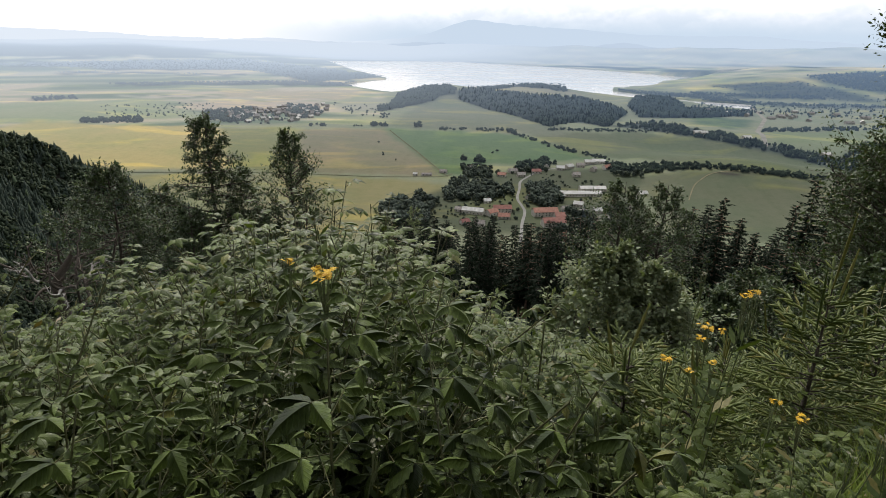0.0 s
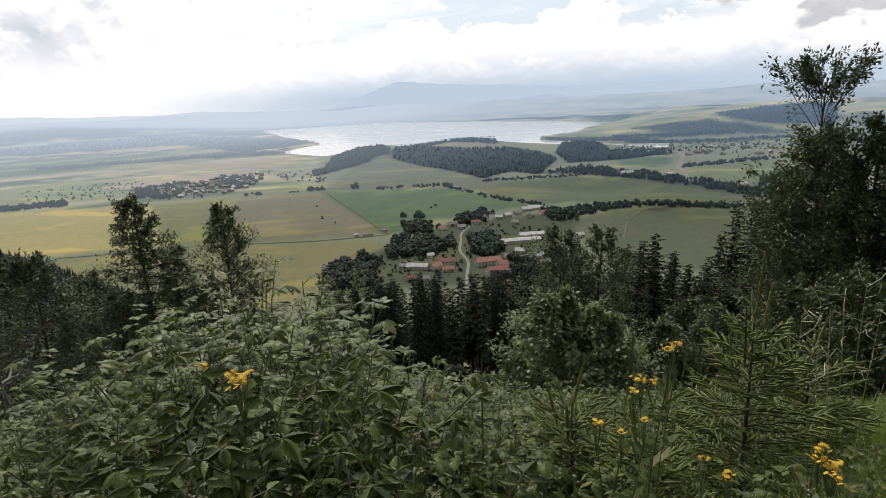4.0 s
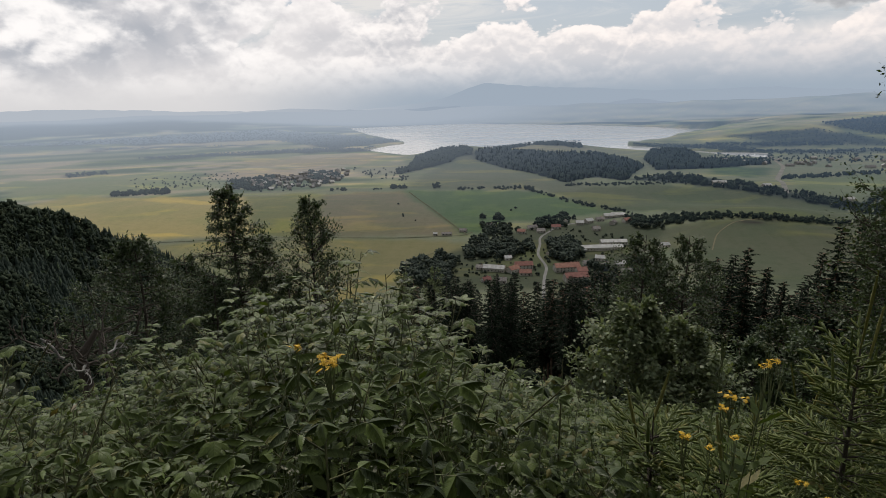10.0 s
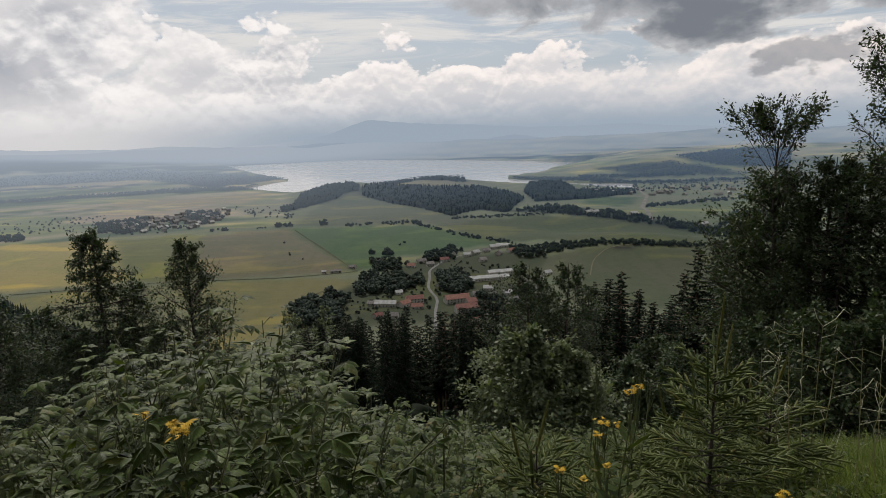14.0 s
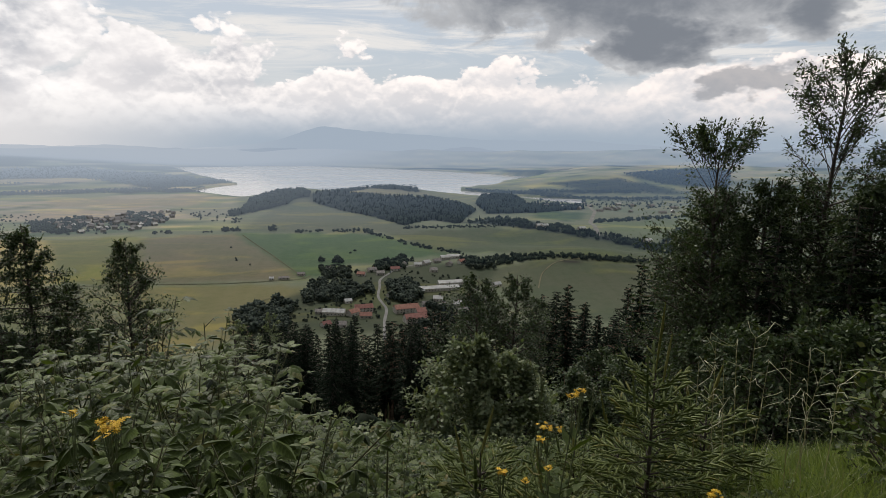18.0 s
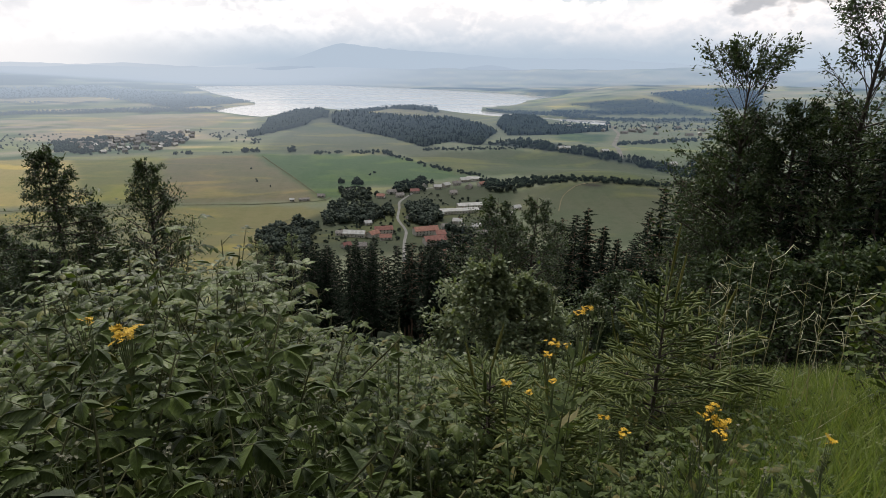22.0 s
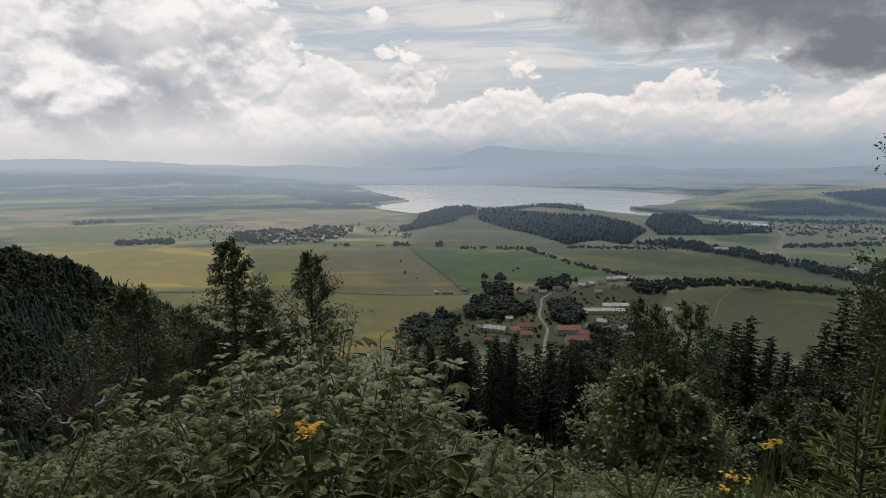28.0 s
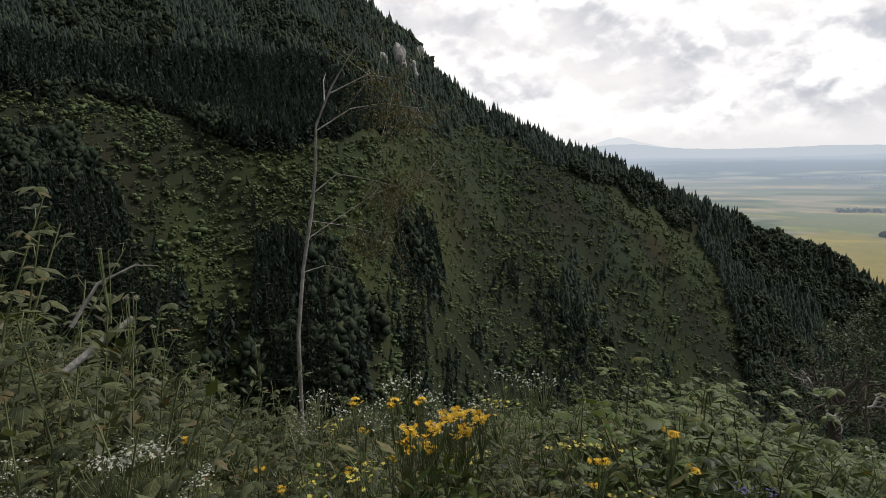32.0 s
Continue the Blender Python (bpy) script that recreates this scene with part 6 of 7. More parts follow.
def young_spruce(seed, height, width, leaders=1, label="young spruce"):
    """A sapling spruce: whorls of rising boughs whose twigs carry real needles."""
    r = np.random.default_rng(seed)
    root = new("young_spruce")
    wood, twig_at, twig_to = Heap(), [], []
    wood.add(*tube([(0, 0, -0.1), (0.01, 0, height * 0.5), (0, 0, height)], [0.010 * height, 0.009 * height, 0.004], 6))
    for k in range(leaders):
        a, l = r.uniform(0, 6.28), height * r.uniform(0.26, 0.38)
        reach = width * (0.10 + 0.09 * k) if k else 0.0
        s = np.array([math.cos(a) * reach, math.sin(a) * reach, height * (0.96 - 0.55 * reach / width)])
        e = s + np.array([math.cos(a) * 0.22, math.sin(a) * 0.22, 1.0]) * l * (1.0 - 0.07 * k)
        twig_at.append(s), twig_to.append(e)
        wood.add(*tube(np.stack([s, e]), [0.006, 0.003], 4))
    whorls = int(6 + height * 3.4)
    for w in range(whorls):
        f = 0.06 + 0.90 * w / whorls
        for b in range(6 if f < 0.8 else 5):
            a = b * 2 * math.pi / (6 if f < 0.8 else 5) + w * 0.7 + r.normal(0, 0.16)
            ln = width * (1 - f) ** 0.7 * r.uniform(0.75, 1.15) + 0.12
            out = np.array([math.cos(a), math.sin(a), 0])
            cross = np.array([-out[1], out[0], 0])
            tt = np.linspace(0, 1, 6)
            line = np.array([0, 0, f * height + r.normal(0, 0.02)]) + np.outer(tt * ln, out) + np.outer(ln * ((0.10 + 0.75 * f * f + r.normal(0, 0.13)) * tt - 0.22 * (1 - f) * tt ** 2 + 0.14 * tt ** 3), (0, 0, 1.0))
            wood.add(*tube(line, 0.006 * (1 - 0.8 * tt) + 0.0015, 4))
            for k in range(1, 5):
                twig_at.append(line[k]), twig_to.append(line[k + 1] + (line[k + 1] - line[k]) * (0.5 if k == 4 else 0.08))
            # flat sprays of short side shoots, longest near the middle of the bough
            along = unit(line[5] - line[2])
            for q in np.arange(0.16, 0.98, 0.058 / max(ln, 0.2)):
                p = np.array([np.interp(q, tt, line[:, k]) for k in range(3)])
                sl = 0.045 + min(ln, 0.75) * 0.25 * math.sin(math.pi * (0.18 + 0.70 * q))
                for side in (-1, 1):
                    lean = r.uniform(0.75, 1.05)
                    tip = p + unit(along * lean + cross * side * 0.75 + np.array([0, 0, r.normal(-0.08, 0.16)])) * sl * r.uniform(0.75, 1.15)
                    twig_at.append(p), twig_to.append(tip)
    a, b = np.array(twig_at), np.array(twig_to)
    ln = np.linalg.norm(b - a, axis=1)
    per = np.maximum(8, (ln * 300).astype(int))
    idx = np.repeat(np.arange(len(a)), per)
    t = r.uniform(0, 1, len(idx))[:, None]
    base = a[idx] * (1 - t) + b[idx] * t
    way = unit(b - a)[idx]
    side = r.normal(0, 1, (len(idx), 3))
    d = unit(way * 0.75 + unit(side))
    needle = np.array([(0, -0.12, 0), (0.35, 0.17, 0), (1, 0.0, 0)]), np.array([(0, 1, 2)])
    fol = Heap()
    for number, (p, q) in enumerate(zip(a, b)):
        full = 1.15 if number < leaders else 1.0
        sag = np.array([0, 0, 0.006 * r.uniform(-1, 1)])
        fol.add(*tube(np.stack([p, p * 0.7 + q * 0.3 + sag, p * 0.3 + q * 0.7 + sag, q]), [0.005 * full, 0.0095 * full * r.uniform(0.8, 1.2), 0.009 * full * r.uniform(0.8, 1.2), 0.003 * full], 4))
    fol.many(*leaves(needle, base, d, r.normal(0, 1, (len(idx), 3)), r.uniform(0.013, 0.022, len(idx))))
    wood.make("trunk", MAT["bark"], root)
    fol.make("needles", MAT["young_needle"], root)
    tagged(root, label, "young spruce", "young spruces on the clearing")
    return root


def build_spruces():
    big = young_spruce(200, 1.66, 0.56, 7, "bright green young spruce with upright leader shoots")
    stand(big, -31.9, 4.50, 20, 1.0, 0.02)
    other = young_spruce(201, 1.1, 0.5, 3, "small young spruce among tall weeds")
    stand(other, -16.0, 3.7, 0, 1.0, 0.02)
    third = young_spruce(202, 0.9, 0.45, 1, "small young spruce among tall weeds")
    stand(third, -22.5, 3.3, 0, 1.0, 0.02)
    r = np.random.default_rng(9)
    spots = [(-36.4, 5.4, 1.2), (-26.5, 3.8, 0.65), (-12.0, 3.5, 0.6), (-20.0, 4.6, 0.8), (-25.0, 5.2, 0.85), (-9.5, 4.4, 0.6), (-29.0, 5.8, 0.9), (-17.5, 6.0, 0.85)]
    for i, (az, dist, size) in enumerate(spots):
        m = Matrix.Translation(place(az, dist, -0.02)) @ pose(0, 0, 0, 0, 0, r.uniform(0, 360)) @ Matrix.Scale(size, 4)
        copy_thing((other, third)[i % 2], m).matrix_basis = m


def flower_heap(r, heads, centres, rad, petals=9):
    """Flower heads: petals round a raised disc, facing up."""
    ang = np.arange(petals) * 2 * math.pi / petals
    pet = np.array([(0.15, 0.0, 0.0), (0.6, 0.16, 0.10), (1.0, 0, 0.02), (0.6, -0.16, 0.10)])
    v, f = [], []
    for i, a in enumerate(ang):
        c, s = math.cos(a), math.sin(a)
        k = len(v)
        v += [(x * c - y * s, x * s + y * c, z) for x, y, z in pet]
        f += [(k, k + 1, k + 2), (k, k + 2, k + 3)]
    k = len(v)
    v += [(0.34 * math.cos(a), 0.34 * math.sin(a), 0.06) for a in np.arange(6) * 1.047] + [(0, 0, 0.28)]
    f += [(k + j, k + (j + 1) % 6, k + 6) for j in range(6)]
    v = np.array(v)
    n = len(centres)
    tilt = r.normal(0, 0.35, (n, 2))
    w = np.repeat(v[None], n, 0) * (rad * r.uniform(0.75, 1.2, n))[:, None, None]
    w[:, :, 2] += w[:, :, 0] * tilt[:, :1] + w[:, :, 1] * tilt[:, 1:]
    heads.many(w + centres[:, None], np.array(f))


def ragwort(seed, height, heads, colour="yellow", rad=0.014, spread=0.06, label="", name="ragwort", mat="herb", leaf=0.11, sets=9):
    r = np.random.default_rng(seed)
    root = new(name)
    st, fo = herb(seed, height * 0.92, sets, leaf)
    tip = st[0][st[0][:, 2] > height * 0.9].mean(0) if (st[0][:, 2] > height * 0.9).any() else np.array([0, 0, height * 0.92])
    twigs, flowers = Heap(), Heap()
    cen = np.stack([r.normal(0, spread, heads), r.normal(0, spread, heads), r.uniform(0.085, 0.105, heads) * height], -1) + tip
    low = tip - (0, 0, 0.05 * height)
    for c in cen[:18]:
        twigs.add(*tube(np.stack([low, low * 0.3 + c * 0.7 - (0, 0, 0.02), c]), [0.0018, 0.0012, 0.001], 3))
    flower_heap(r, flowers, cen, rad)
    tag_mesh("stem", *st, MAT["stem"], root)
    tag_mesh("foliage", *fo, MAT[mat], root)
    tagged(twigs.make("inflorescence", MAT["stem"], root), kind="stuff")
    tagged(flowers.make("blossom", MAT[colour], root), kind="stuff")
    tagged(root, label, "flower")
    return root


def put_flower(ob, az, el, dist, height):
    """Stand a plant so that its flowers show on a sight line."""
    p = at_sight(az, el, dist)
    base = float(land(az, math.hypot(p[0], p[1])))
    k = (p[2] - base) / height
    ob.matrix_basis = Matrix.Translation((p[0], p[1], base)) @ pose(0, 0, 0, 0, 0, az * 7 % 360) @ Matrix.Scale(max(0.4, k), 4)


def build_flowers():
    kinds = [ragwort(220 + i, 1.0, c, rad=q, spread=sp, label="yellow ragwort in full flower above the leaves") for i, (c, q, sp) in enumerate(((26, 0.0105, 0.017), (12, 0.0105, 0.014), (5, 0.011, 0.010)))]
    spots = [(18.9, -24.8, 2.07, 0), (17.4, -22.9, 2.3, 2), (-38.0, -30.3, 2.35, 0), (-38.9, -30.0, 2.29, 1), (-39.9, -29.4, 2.29, 2), (-22.9, -26.7, 3.4, 0), (-23.6, -27.1, 3.4, 1), (-20.3, -29.8, 2.55, 1), (-21.6, -29.0, 2.77, 2),
             (-28.5, -30.9, 2.37, 2), (-32.8, -33.4, 2.13, 1), (-42.2, -30.7, 2.1, 2), (-50.0, -29.5, 2.0, 2), (-23.4, -22.8, 2.9, 2), (-24.2, -22.3, 3.0, 2), (-19.2, -30.4, 2.6, 2),
             (59.5, -22.3, 2.74, 1), (67.0, -24.7, 2.36, 1), (69.0, -27.7, 2.06, 0), (58.7, -30.4, 2.12, 2), (95.6, -19.6, 3.0, 1), (83.0, -20.0, 3.0, 1), (80.8, -22.0, 3.0, 0), (78.6, -21.9, 3.0, 0), (76.3, -20.9, 3.0, 0), (75.9, -22.2, 2.98, 0),
             (74.6, -21.2, 2.95, 0), (77.8, -24.3, 2.95, 1), (57.0, -24.8, 2.85, 1), (65.4, -26.9, 2.9, 1), (89.3, -24.9, 3.0, 1), (93.0, -22.1, 3.0, 2), (84.1, -24.9, 3.0, 1), (77.2, -21.2, 3.1, 0), (79.6, -23.4, 3.0, 2), (82.0, -21.0, 3.1, 2)]
    for i, (az, el, dist, k) in enumerate(spots):
        ob = kinds[k]
        if i in (0, 3, 1):
            ob = kinds[k]
        else:
            ob = copy_thing(kinds[k], Matrix())
        tagged(ob, group="yellow ragworts")
        put_flower(ob, az, el, dist, 0.98)
    # paler small-headed yellow flowers thick among the weeds
    pale = [ragwort(230 + i, 1.0, 16, "lime", 0.0075, 0.030, "weed with many small pale yellow flowers", "yellow_weed", leaf=0.09, mat="weed") for i in range(2)]
    r = np.random.default_rng(14)
    for i in range(46):
        az, el, dist = r.uniform(58, 98), r.uniform(-33, -21.5), r.uniform(2.2, 3.6)
        ob = pale[i % 2] if i < 2 else copy_thing(pale[i % 2], Matrix())
        tagged(ob, group="pale yellow weeds")
        put_flower(ob, az, el, dist, 0.98)
    for i in range(10):
        ob = copy_thing(kinds[1 + i % 2], Matrix())
        tagged(ob, group="yellow ragworts")
        put_flower(ob, r.normal(77.5, 2.4), r.normal(-22.2, 1.0), r.uniform(2.8, 3.3), 0.98)
    # white umbels and daisies in the weeds
    whites = [ragwort(240 + i, 1.0, 40, "white", 0.0048, 0.04, "tall weed with clusters of tiny white flowers", "white_flower", leaf=0.09) for i in range(2)]
    r = np.random.default_rng(12)
    for i in range(58):
        az = r.uniform(99, 113) if i < 34 else r.uniform(66, 92)
        el = r.uniform(-25, -18.5) if i < 34 else r.uniform(-22.0, -19.0)
        ob = whites[i % 2] if i < 2 else copy_thing(whites[i % 2], Matrix())
        tagged(ob, group="white flowering weeds")
        put_flower(ob, az, el, r.uniform(2.4, 2.9) if i < 34 else r.uniform(3.6, 4.6), 0.98)
    # grey seed heads standing out of the brambles
    seeds = [ragwort(250 + i, 1.0, 9, "seed", 0.0065, 0.018, "withered stalk with fluffy grey seed heads", "seed_head", leaf=0.06) for i in range(2)]
    spots = [(17.5, -40, 1.5), (6.5, -38, 1.6), (1.0, -36.5, 1.7), (9.0, -31.0, 1.9), (-5.5, -37, 1.7), (23, -33, 1.8), (28, -37, 1.6), (-1.5, -32, 2.0), (3.5, -30, 2.2), (-10, -35, 1.9), (-14, -37.5, 1.8), (12.5, -34.5, 1.7), (-3.5, -34.5, 1.8), (31, -33, 1.8), (-24.6, -22.0, 4.6), (-20.8, -21.4, 4.6), (-25.4, -23.2, 4.2), (-16.0, -35.5, 2.0), (-35.0, -32.5, 2.2), (-38.5, -33.5, 2.1), (-41.5, -32.0, 2.2), (-43.0, -34.5, 2.0), (-33.0, -35.0, 2.0), (-39.5, -30.0, 2.4), (-45.5, -31.5, 2.2)]
    for i, (az, el, dist) in enumerate(spots):
        ob = seeds[i % 2] if i < 2 else copy_thing(seeds[i % 2], Matrix())
        tagged(ob, group="withered seed heads")
        put_flower(ob, az, el, dist, 0.98)
    # a blue bugloss
    for i, (az, el, dist) in enumerate(((52.1, -26.6, 2.5), (50.9, -27.4, 2.5), (51.6, -28.8, 2.35))):
        blue = ragwort(260 + i, 1.0, 14, "blue", 0.0065, 0.024, "spiky bugloss with small blue flowers", "blue_flower", leaf=0.12, mat="bush_leaf")
        put_flower(blue, az, el, dist, 0.98)


def leafy_shoot(seed, height, count, size, mat, name, label, category="sapling"):
    """A thin sapling with a few broad lobed leaves."""
    r = np.random.default_rng(seed)
    root = new(name)
    stem, fol = Heap(), Heap()
    line = np.stack([np.linspace(0, 0.05, 4), np.linspace(0, -0.04, 4), np.linspace(-0.05, height, 4)], -1)
    stem.add(*tube(line, [0.006, 0.005, 0.004, 0.002], 5))
    lobes = (np.array([(0, 0, 0), (0.15, 0.30, -0.03), (0.10, 0.52, -0.10), (0.42, 0.34, -0.02), (0.62, 0.56, -0.12), (0.70, 0.22, 0.0), (1.0, 0, -0.14),
                       (0.70, -0.22, 0.0), (0.62, -0.56, -0.12), (0.42, -0.34, -0.02), (0.10, -0.52, -0.10), (0.15, -0.30, -0.03), (0.4, 0, 0.04)]),
             np.array([(12, i, i + 1) for i in range(11)] + [(12, 11, 0)]))
    f = r.uniform(0.45, 1.0, count)
    a = np.arange(count) * 2.4 + r.normal(0, 0.3, count)
    at0 = np.stack([np.interp(f, np.linspace(0, 1, 4), line[:, k]) for k in range(3)], -1)
    out = np.stack([np.cos(a), np.sin(a), 0.35 + 0 * a], -1)
    at = at0 + out * size * 0.6
    for p, q in zip(at0, at):
        stem.add(*tube(np.stack([p, q]), [0.002, 0.0015], 3))
    fol.many(*leaves(lobes, at, out * (1, 1, -0.6) + r.normal(0, 0.15, (count, 3)), np.array([0, 0, 1.0]) + out * 0.4 + r.normal(0, 0.25, (count, 3)), size * r.uniform(0.7, 1.2, count)))
    stem.make("stem", MAT["cane"], root)
    fol.make("foliage", MAT[mat], root)
    return tagged(root, label, category)


def build_saplings():
    put_flower(leafy_shoot(300, 1.0, 9, 0.10, "herb", "sapling", "maple sapling with broad yellow-green lobed leaves"), 59.4, -19.0, 3.9, 0.95)
    put_flower(leafy_shoot(301, 1.0, 7, 0.10, "herb", "sapling", "maple sapling with broad yellow-green lobed leaves"), 63.8, -21.0, 3.8, 0.95)
    put_flower(leafy_shoot(303, 1.0, 11, 0.05, "herb", "sapling", "thin maple sapling rising from the weeds"), -6.6, -24.6, 3.4, 0.95)
    # hazel bush beside the grass
    for seed, az, dist, top in ((310, -52.5, 6.6, -10.0), (311, -50.0, 7.2, -15.0), (312, -55.5, 6.0, -12.0)):
        grown(broadleaf, seed, az, dist, top, spread=0.75, first=0.10, limbs=22, count=900, leaf=0.085, leafmat="raspberry", name="hazel_bush", label="hazel bush with round green leaves", upright=0.8, twigs=6, trunk=0.006)
    # tall weed at the far left, with silvery leaves
    for seed, az, el, dist in ((320, 103.6, -4.6, 3.0), (321, 101.4, -9.0, 3.2), (322, 99.6, -10.8, 3.5), (323, 105.5, -8.0, 2.8), (324, 97.5, -13.5, 3.6)):
        put_flower(ragwort(seed, 1.0, 4, "seed", 0.008, 0.012, "tall grey-green weed going to seed", "tall_weed", leaf=0.075, mat="weed", sets=38), az, el, dist, 1.0)


def twisted(r, start, way, length, rad, depth, heap):
    """A crooked dead branch and its forks."""
    k = 7
    pts = [np.array(start, float)]
    d = unit(np.array(way, float))
    for i in range(k):
        d = unit(d + r.normal(0, 0.28, 3))
        pts.append(pts[-1] + d * length / k)
    heap.add(*tube(pts, np.linspace(rad, rad * 0.35, k + 1), 5))
    if depth:
        for i in range(3):
            j = r.integers(2, k)
            twisted(r, pts[j], d + r.normal(0, 0.8, 3), length * r.uniform(0.4, 0.7), rad * 0.55, depth - 1, heap)


def build_dead_wood():
    r = np.random.default_rng(17)
    # upturned stump with bleached branches
    root = new("dead_snag")
    c = at_sight(37.0, -18.0, 12.5)
    heap, pale = Heap(), Heap()
    for i in range(18):
        a = r.uniform(0, 6.28)
        twisted(r, c + r.normal(0, 0.45, 3) * (1, 1, 0.2) - (0, 0, 0.4), (math.cos(a) * 0.8, math.sin(a) * 0.8, r.uniform(0.3, 1.0)), r.uniform(0.4, 0.75), 0.028, 2, heap if i % 8 else pale)
    heap.add(*tube([c - (0, 0, 1.6), c - (0.1, 0, 0.5), c + (0.2, 0.1, 0.0)], [0.12, 0.09, 0.04], 9))
    heap.make("stump", MAT["bark"], root)
    tagged(pale.make("bleached_branch", MAT["dead"], root), kind="stuff")
    tagged(root, "twisted dead stump with bleached branches", "dead stump")
    # thin half-dead birch
    root = new("dead_birch")
    wood, fol = Heap(), Heap()
    d = 8.5
    foot = at_sight(85.3, -19.5, d)
    foot[2] = float(land(85.3, math.hypot(foot[0], foot[1]))) - 0.1
    line = [foot] + [at_sight(a, e, d) for a, e in ((84.9, -15), (84.0, -9), (83.0, -4.5), (82.4, -0.5), (82.1, 3.3), (80.6, 6.5), (78.8, 9.2), (75.8, 11.8))]
    wood.add(*tube(line, [0.028, 0.026, 0.024, 0.022, 0.019, 0.016, 0.012, 0.008, 0.003], 8))
    arms = [((83.4, -6.5), (80.5, -4.8), (77.4, -3.0), (71.6, -0.8)), ((82.1, 2.8), (79.0, 4.6), (76.0, 5.0), (73.0, 4.5)), ((82.6, -2.5), (80.5, -1.0), (78.0, -1.5), (74.5, -2.5)), ((84.2, -9.5), (82, -9.0), (80, -9.6)),
            ((81.3, 5.0), (81.2, 7.0), (80.9, 7.6)), ((83.2, -5.0), (80, -5.6), (76, -6.8)), ((81.0, 5.8), (77.5, 7.4), (74.5, 7.0))]
    for arm in arms:
        pts = [at_sight(a, e, d + 0.25 * i) for i, (a, e) in enumerate(arm)]
        wood.add(*tube(pts, np.linspace(0.011, 0.003, len(pts)), 5))
        if len(arm) < 4 and arm[-1][0] > 79:
            continue
        for k in range(26):
            p = pts[-2] + (pts[-1] - pts[-2]) * r.uniform(0, 1)
            q = p + r.normal(0, 0.28, 3) - (0, 0, 0.32)
            wood.add(*tube(np.stack([p, q]), [0.003, 0.0015], 3))
            n = 38
            at = p + np.outer(r.uniform(0.2, 1.2, n), q - p) + r.normal(0, 0.06, (n, 3))
            fol.many(*leaves(DIAMOND, at, r.normal(0, 1, (n, 3)) - (0, 0, 0.8), r.normal(0, 1, (n, 3)), r.uniform(0.026, 0.05, n)))
    wood.make("trunk", MAT["birch"], root)
    fol.make("crown", MAT["brown_leaf"], root)
    tagged(root, "thin half-dead birch with sparse brownish leaves", "tree")
    # slim pale trunk without leaves in front of the dark group
    root = new("dead_pole_tree")
    wood = Heap()
    foot = place(-50.6, 14.0, -0.1)
    wood.add(*tube([foot, at_sight(-50.4, -10.3, 14.0), at_sight(-49.3, -2.0, 14.1), at_sight(-48.2, 6.3, 14.2)], [0.04, 0.034, 0.026, 0.006], 7))
    for i in range(9):
        f = r.uniform(0.2, 0.95)
        p = at_sight(-50.4 + 2.2 * f, -10.3 + 16.6 * f, 14.1)
        wood.add(*tube(np.stack([p, p + r.normal(0, 0.25, 3) + (0, 0, 0.1)]), [0.012, 0.004], 3))
    wood.make("trunk", MAT["birch"], root)
    tagged(root, "slim pale leafless trunk before the dark trees", "tree")
    # grey fallen branch at the far left
    root = new("fallen_branch")
    wood = Heap()
    pts = [at_sight(a, e, 3.4) for a, e in ((104.5, -13.2), (101.5, -11.2), (99.5, -10.0))]
    wood.add(*tube(pts, [0.016, 0.015, 0.013], 7))
    pts = [at_sight(a, e, 3.4) for a, e in ((103.5, -10.0), (101.5, -7.2), (99.0, -6.2), (97.5, -6.4))]
    wood.add(*tube(pts, [0.010, 0.008, 0.005, 0.002], 5))
    wood.make("limb", MAT["dead"], root)
    tagged(root, "grey dead branch lying across tall weeds", "branch")


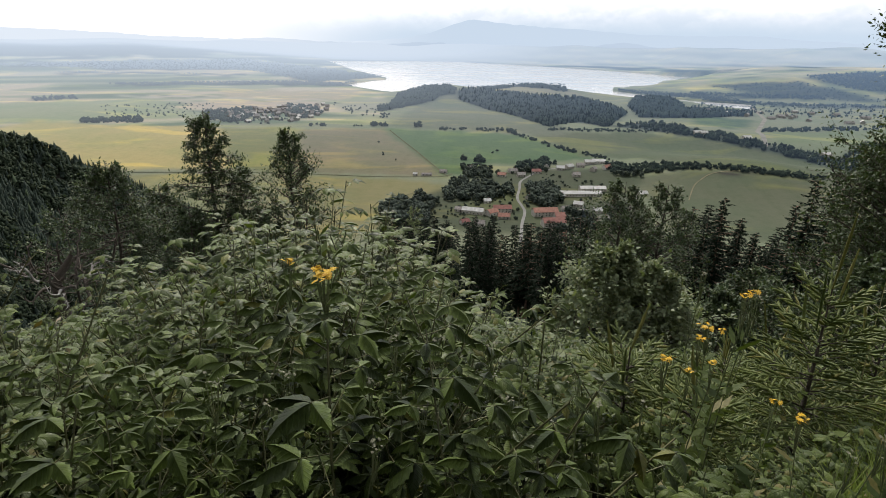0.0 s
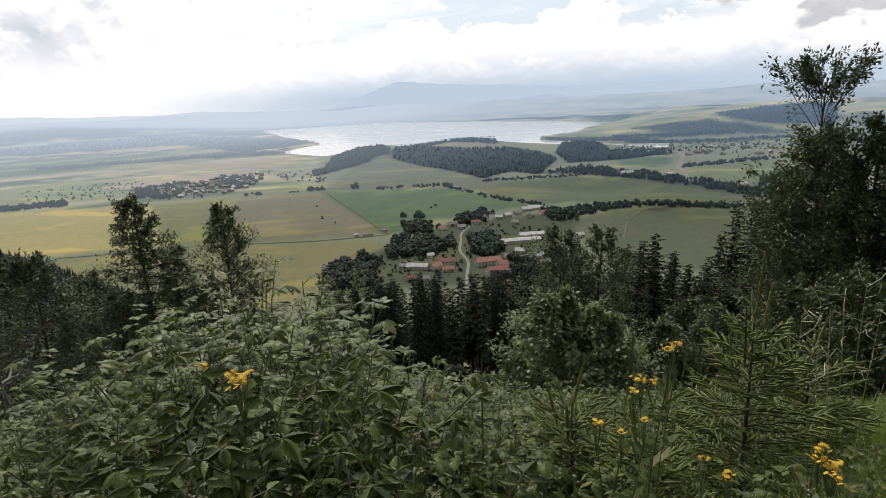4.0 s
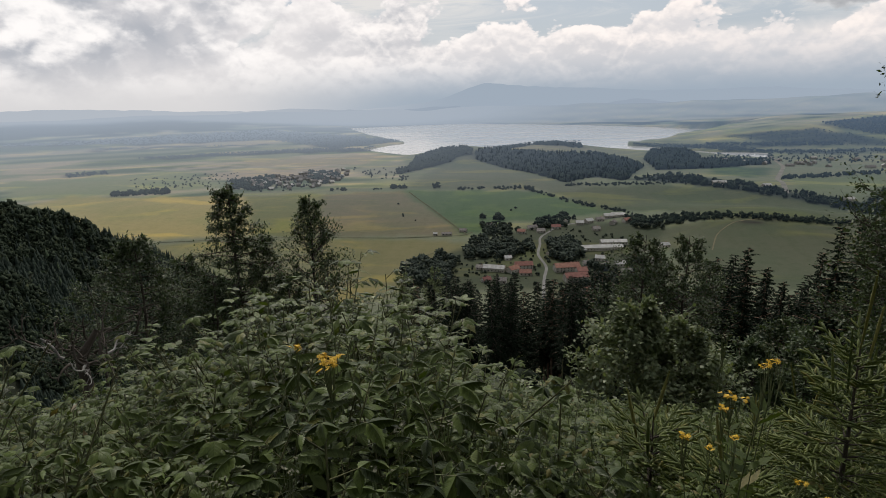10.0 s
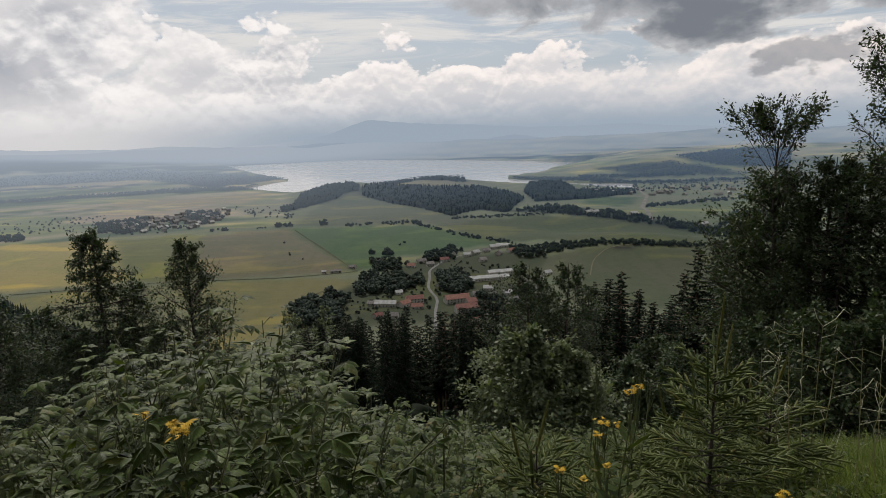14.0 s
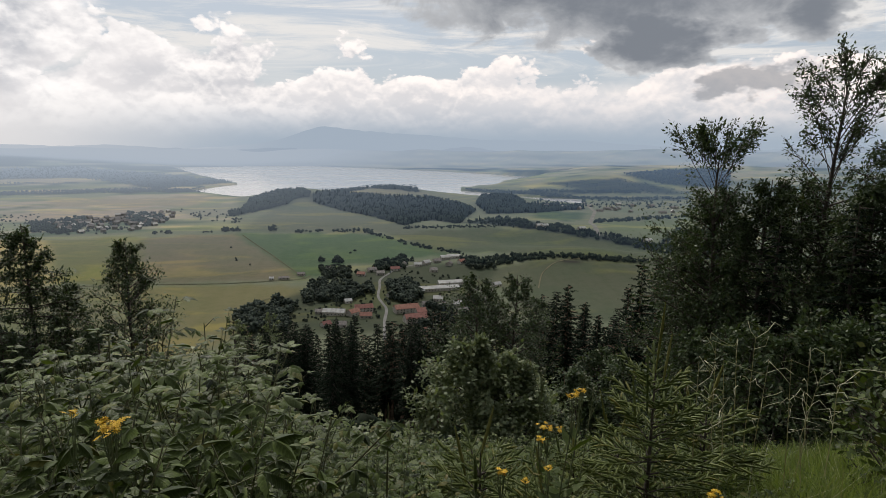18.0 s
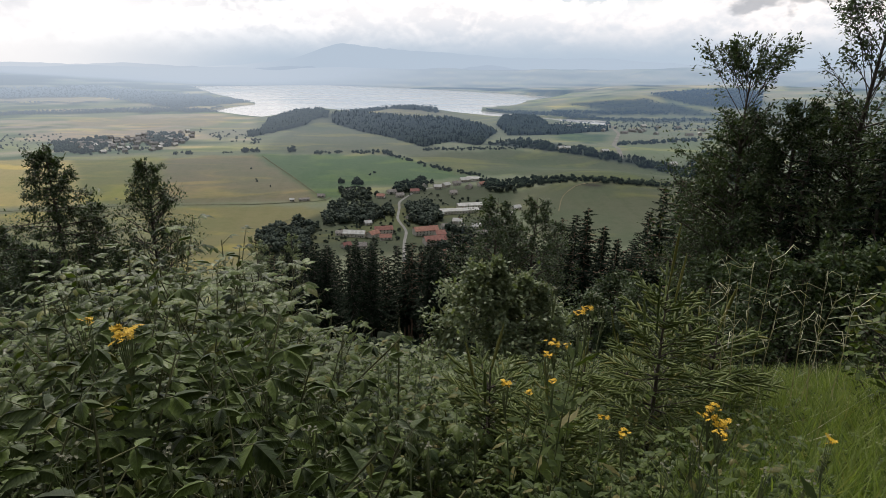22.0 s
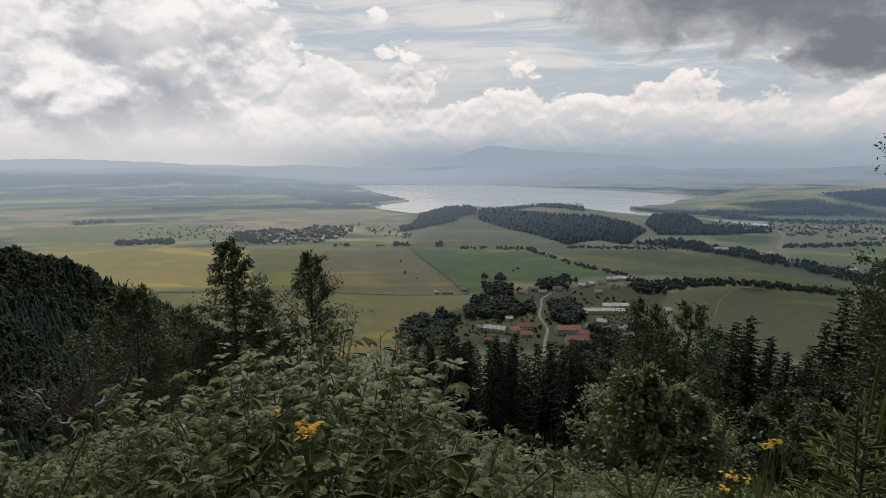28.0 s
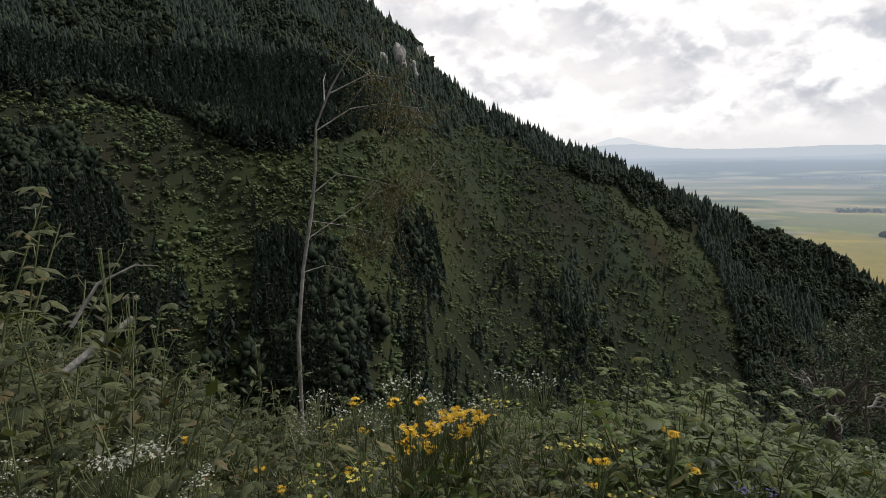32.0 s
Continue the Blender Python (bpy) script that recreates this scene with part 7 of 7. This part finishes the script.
def build_gully_trees():
    """Spruces standing in the gully on the far left, and the pale crag on the hill's shoulder."""
    src = conifer(400, 14, 0.05, 2.6, 120, 44, spray=0.6, label="dark spruce rising from the gully")
    r = np.random.default_rng(21)
    spots = [(103.5, 130, 0.6), (101, 135, 1.0), (99.5, 128, -1.0), (98, 130, -1.5), (96.8, 126, -4.0), (95.5, 130, -6.5), (105.5, 126, 1.5), (102.2, 120, -2.5), (97.4, 120, -6.5), (94.2, 126, -9.0), (100.4, 124, -2.0), (104.6, 118, -1.5), (85.6, 130, -9.0), (83.8, 128, -10.5), (82.2, 132, -10.0), (80.6, 130, -12.0), (72.4, 140, -9.5)]
    for i, (az, dist, top) in enumerate(spots):
        h = dist * math.tan(radians(top)) - float(land(az, dist))
        m = Matrix.Translation(place(az, dist, -0.3)) @ pose(0, 0, 0, 0, 0, r.uniform(0, 360)) @ Matrix.Diagonal((0.9 + 0.02 * h, 0.9 + 0.02 * h, h / 14, 1))
        ob = src if i == 0 else copy_thing(src, m)
        ob.matrix_basis = m
        tagged(ob, group="spruces in the gully")
    for az, el, w in ((72.6, 7.6, 9), (71.4, 7.0, 6), (70.8, 8.2, 7), (74.0, 8.0, 5)):
        p = spot(az, el)
        bm = bmesh.new()
        bmesh.ops.create_icosphere(bm, subdivisions=3, radius=1)
        for v in bm.verts:
            v.co *= 1 + 0.55 * noise.noise(v.co * 1.6 + Vector((az, el, 0))) + 0.2 * noise.noise(v.co * 5)
        me = bpy.data.meshes.new("rock_crag")
        bm.to_mesh(me)
        bm.free()
        me.materials.append(MAT["rock"])
        ob = new("rock_crag", me)
        ob.matrix_world = Matrix.Translation(p + Vector((0, 0, w * 0.5))) @ Matrix.Diagonal((w * 0.7, w * 0.6, w * 1.2, 1))
        tagged(ob, "pale limestone crag breaking through the forest", "rock", "limestone crags")


def build_stalks():
    """Bleached dead stalks beside the grass."""
    r = np.random.default_rng(31)
    for i, (az, el, dist) in enumerate(((-36.6, -16.6, 5.6), (-38.2, -16.0, 5.8), (-39.6, -15.6, 6.0), (-40.8, -17.2, 5.9), (-42.4, -17.0, 6.1), (-43.6, -16.2, 6.3), (-37.4, -18.0, 5.2), (-44.8, -16.8, 6.0), (-45.8, -15.8, 6.2), (-35.4, -18.4, 5.4))):
        root = new("withered_stalk")
        heap = Heap()
        p = at_sight(az, el, dist)
        base = float(land(az, math.hypot(p[0], p[1])))
        foot = np.array([p[0] + r.normal(0, 0.08), p[1] + r.normal(0, 0.08), base - 0.05])
        mid = foot * 0.45 + p * 0.55 + np.array([r.normal(0, 0.05), r.normal(0, 0.05), 0])
        heap.add(*tube(np.stack([foot, mid, p]), [0.006, 0.005, 0.002], 4))
        for k in range(7):
            s = mid + (p - mid) * r.uniform(0.1, 1.0)
            e = s + np.array([r.normal(0, 0.11), r.normal(0, 0.11), r.uniform(0.02, 0.18)])
            heap.add(*tube(np.stack([s, (s + e) / 2 + r.normal(0, 0.02, 3), e, e + np.array([r.normal(0, 0.04), r.normal(0, 0.04), -0.05])]), [0.003, 0.003, 0.004, 0.0015], 3))
        heap.make("stem", MAT["dry_grass"], root)
        tagged(root, "bleached withered stalk with bent side shoots", "dry stalk", "withered stalks by the grass")


build_spruces()
build_stalks()
build_flowers()
build_saplings()
build_dead_wood()
build_gully_trees()
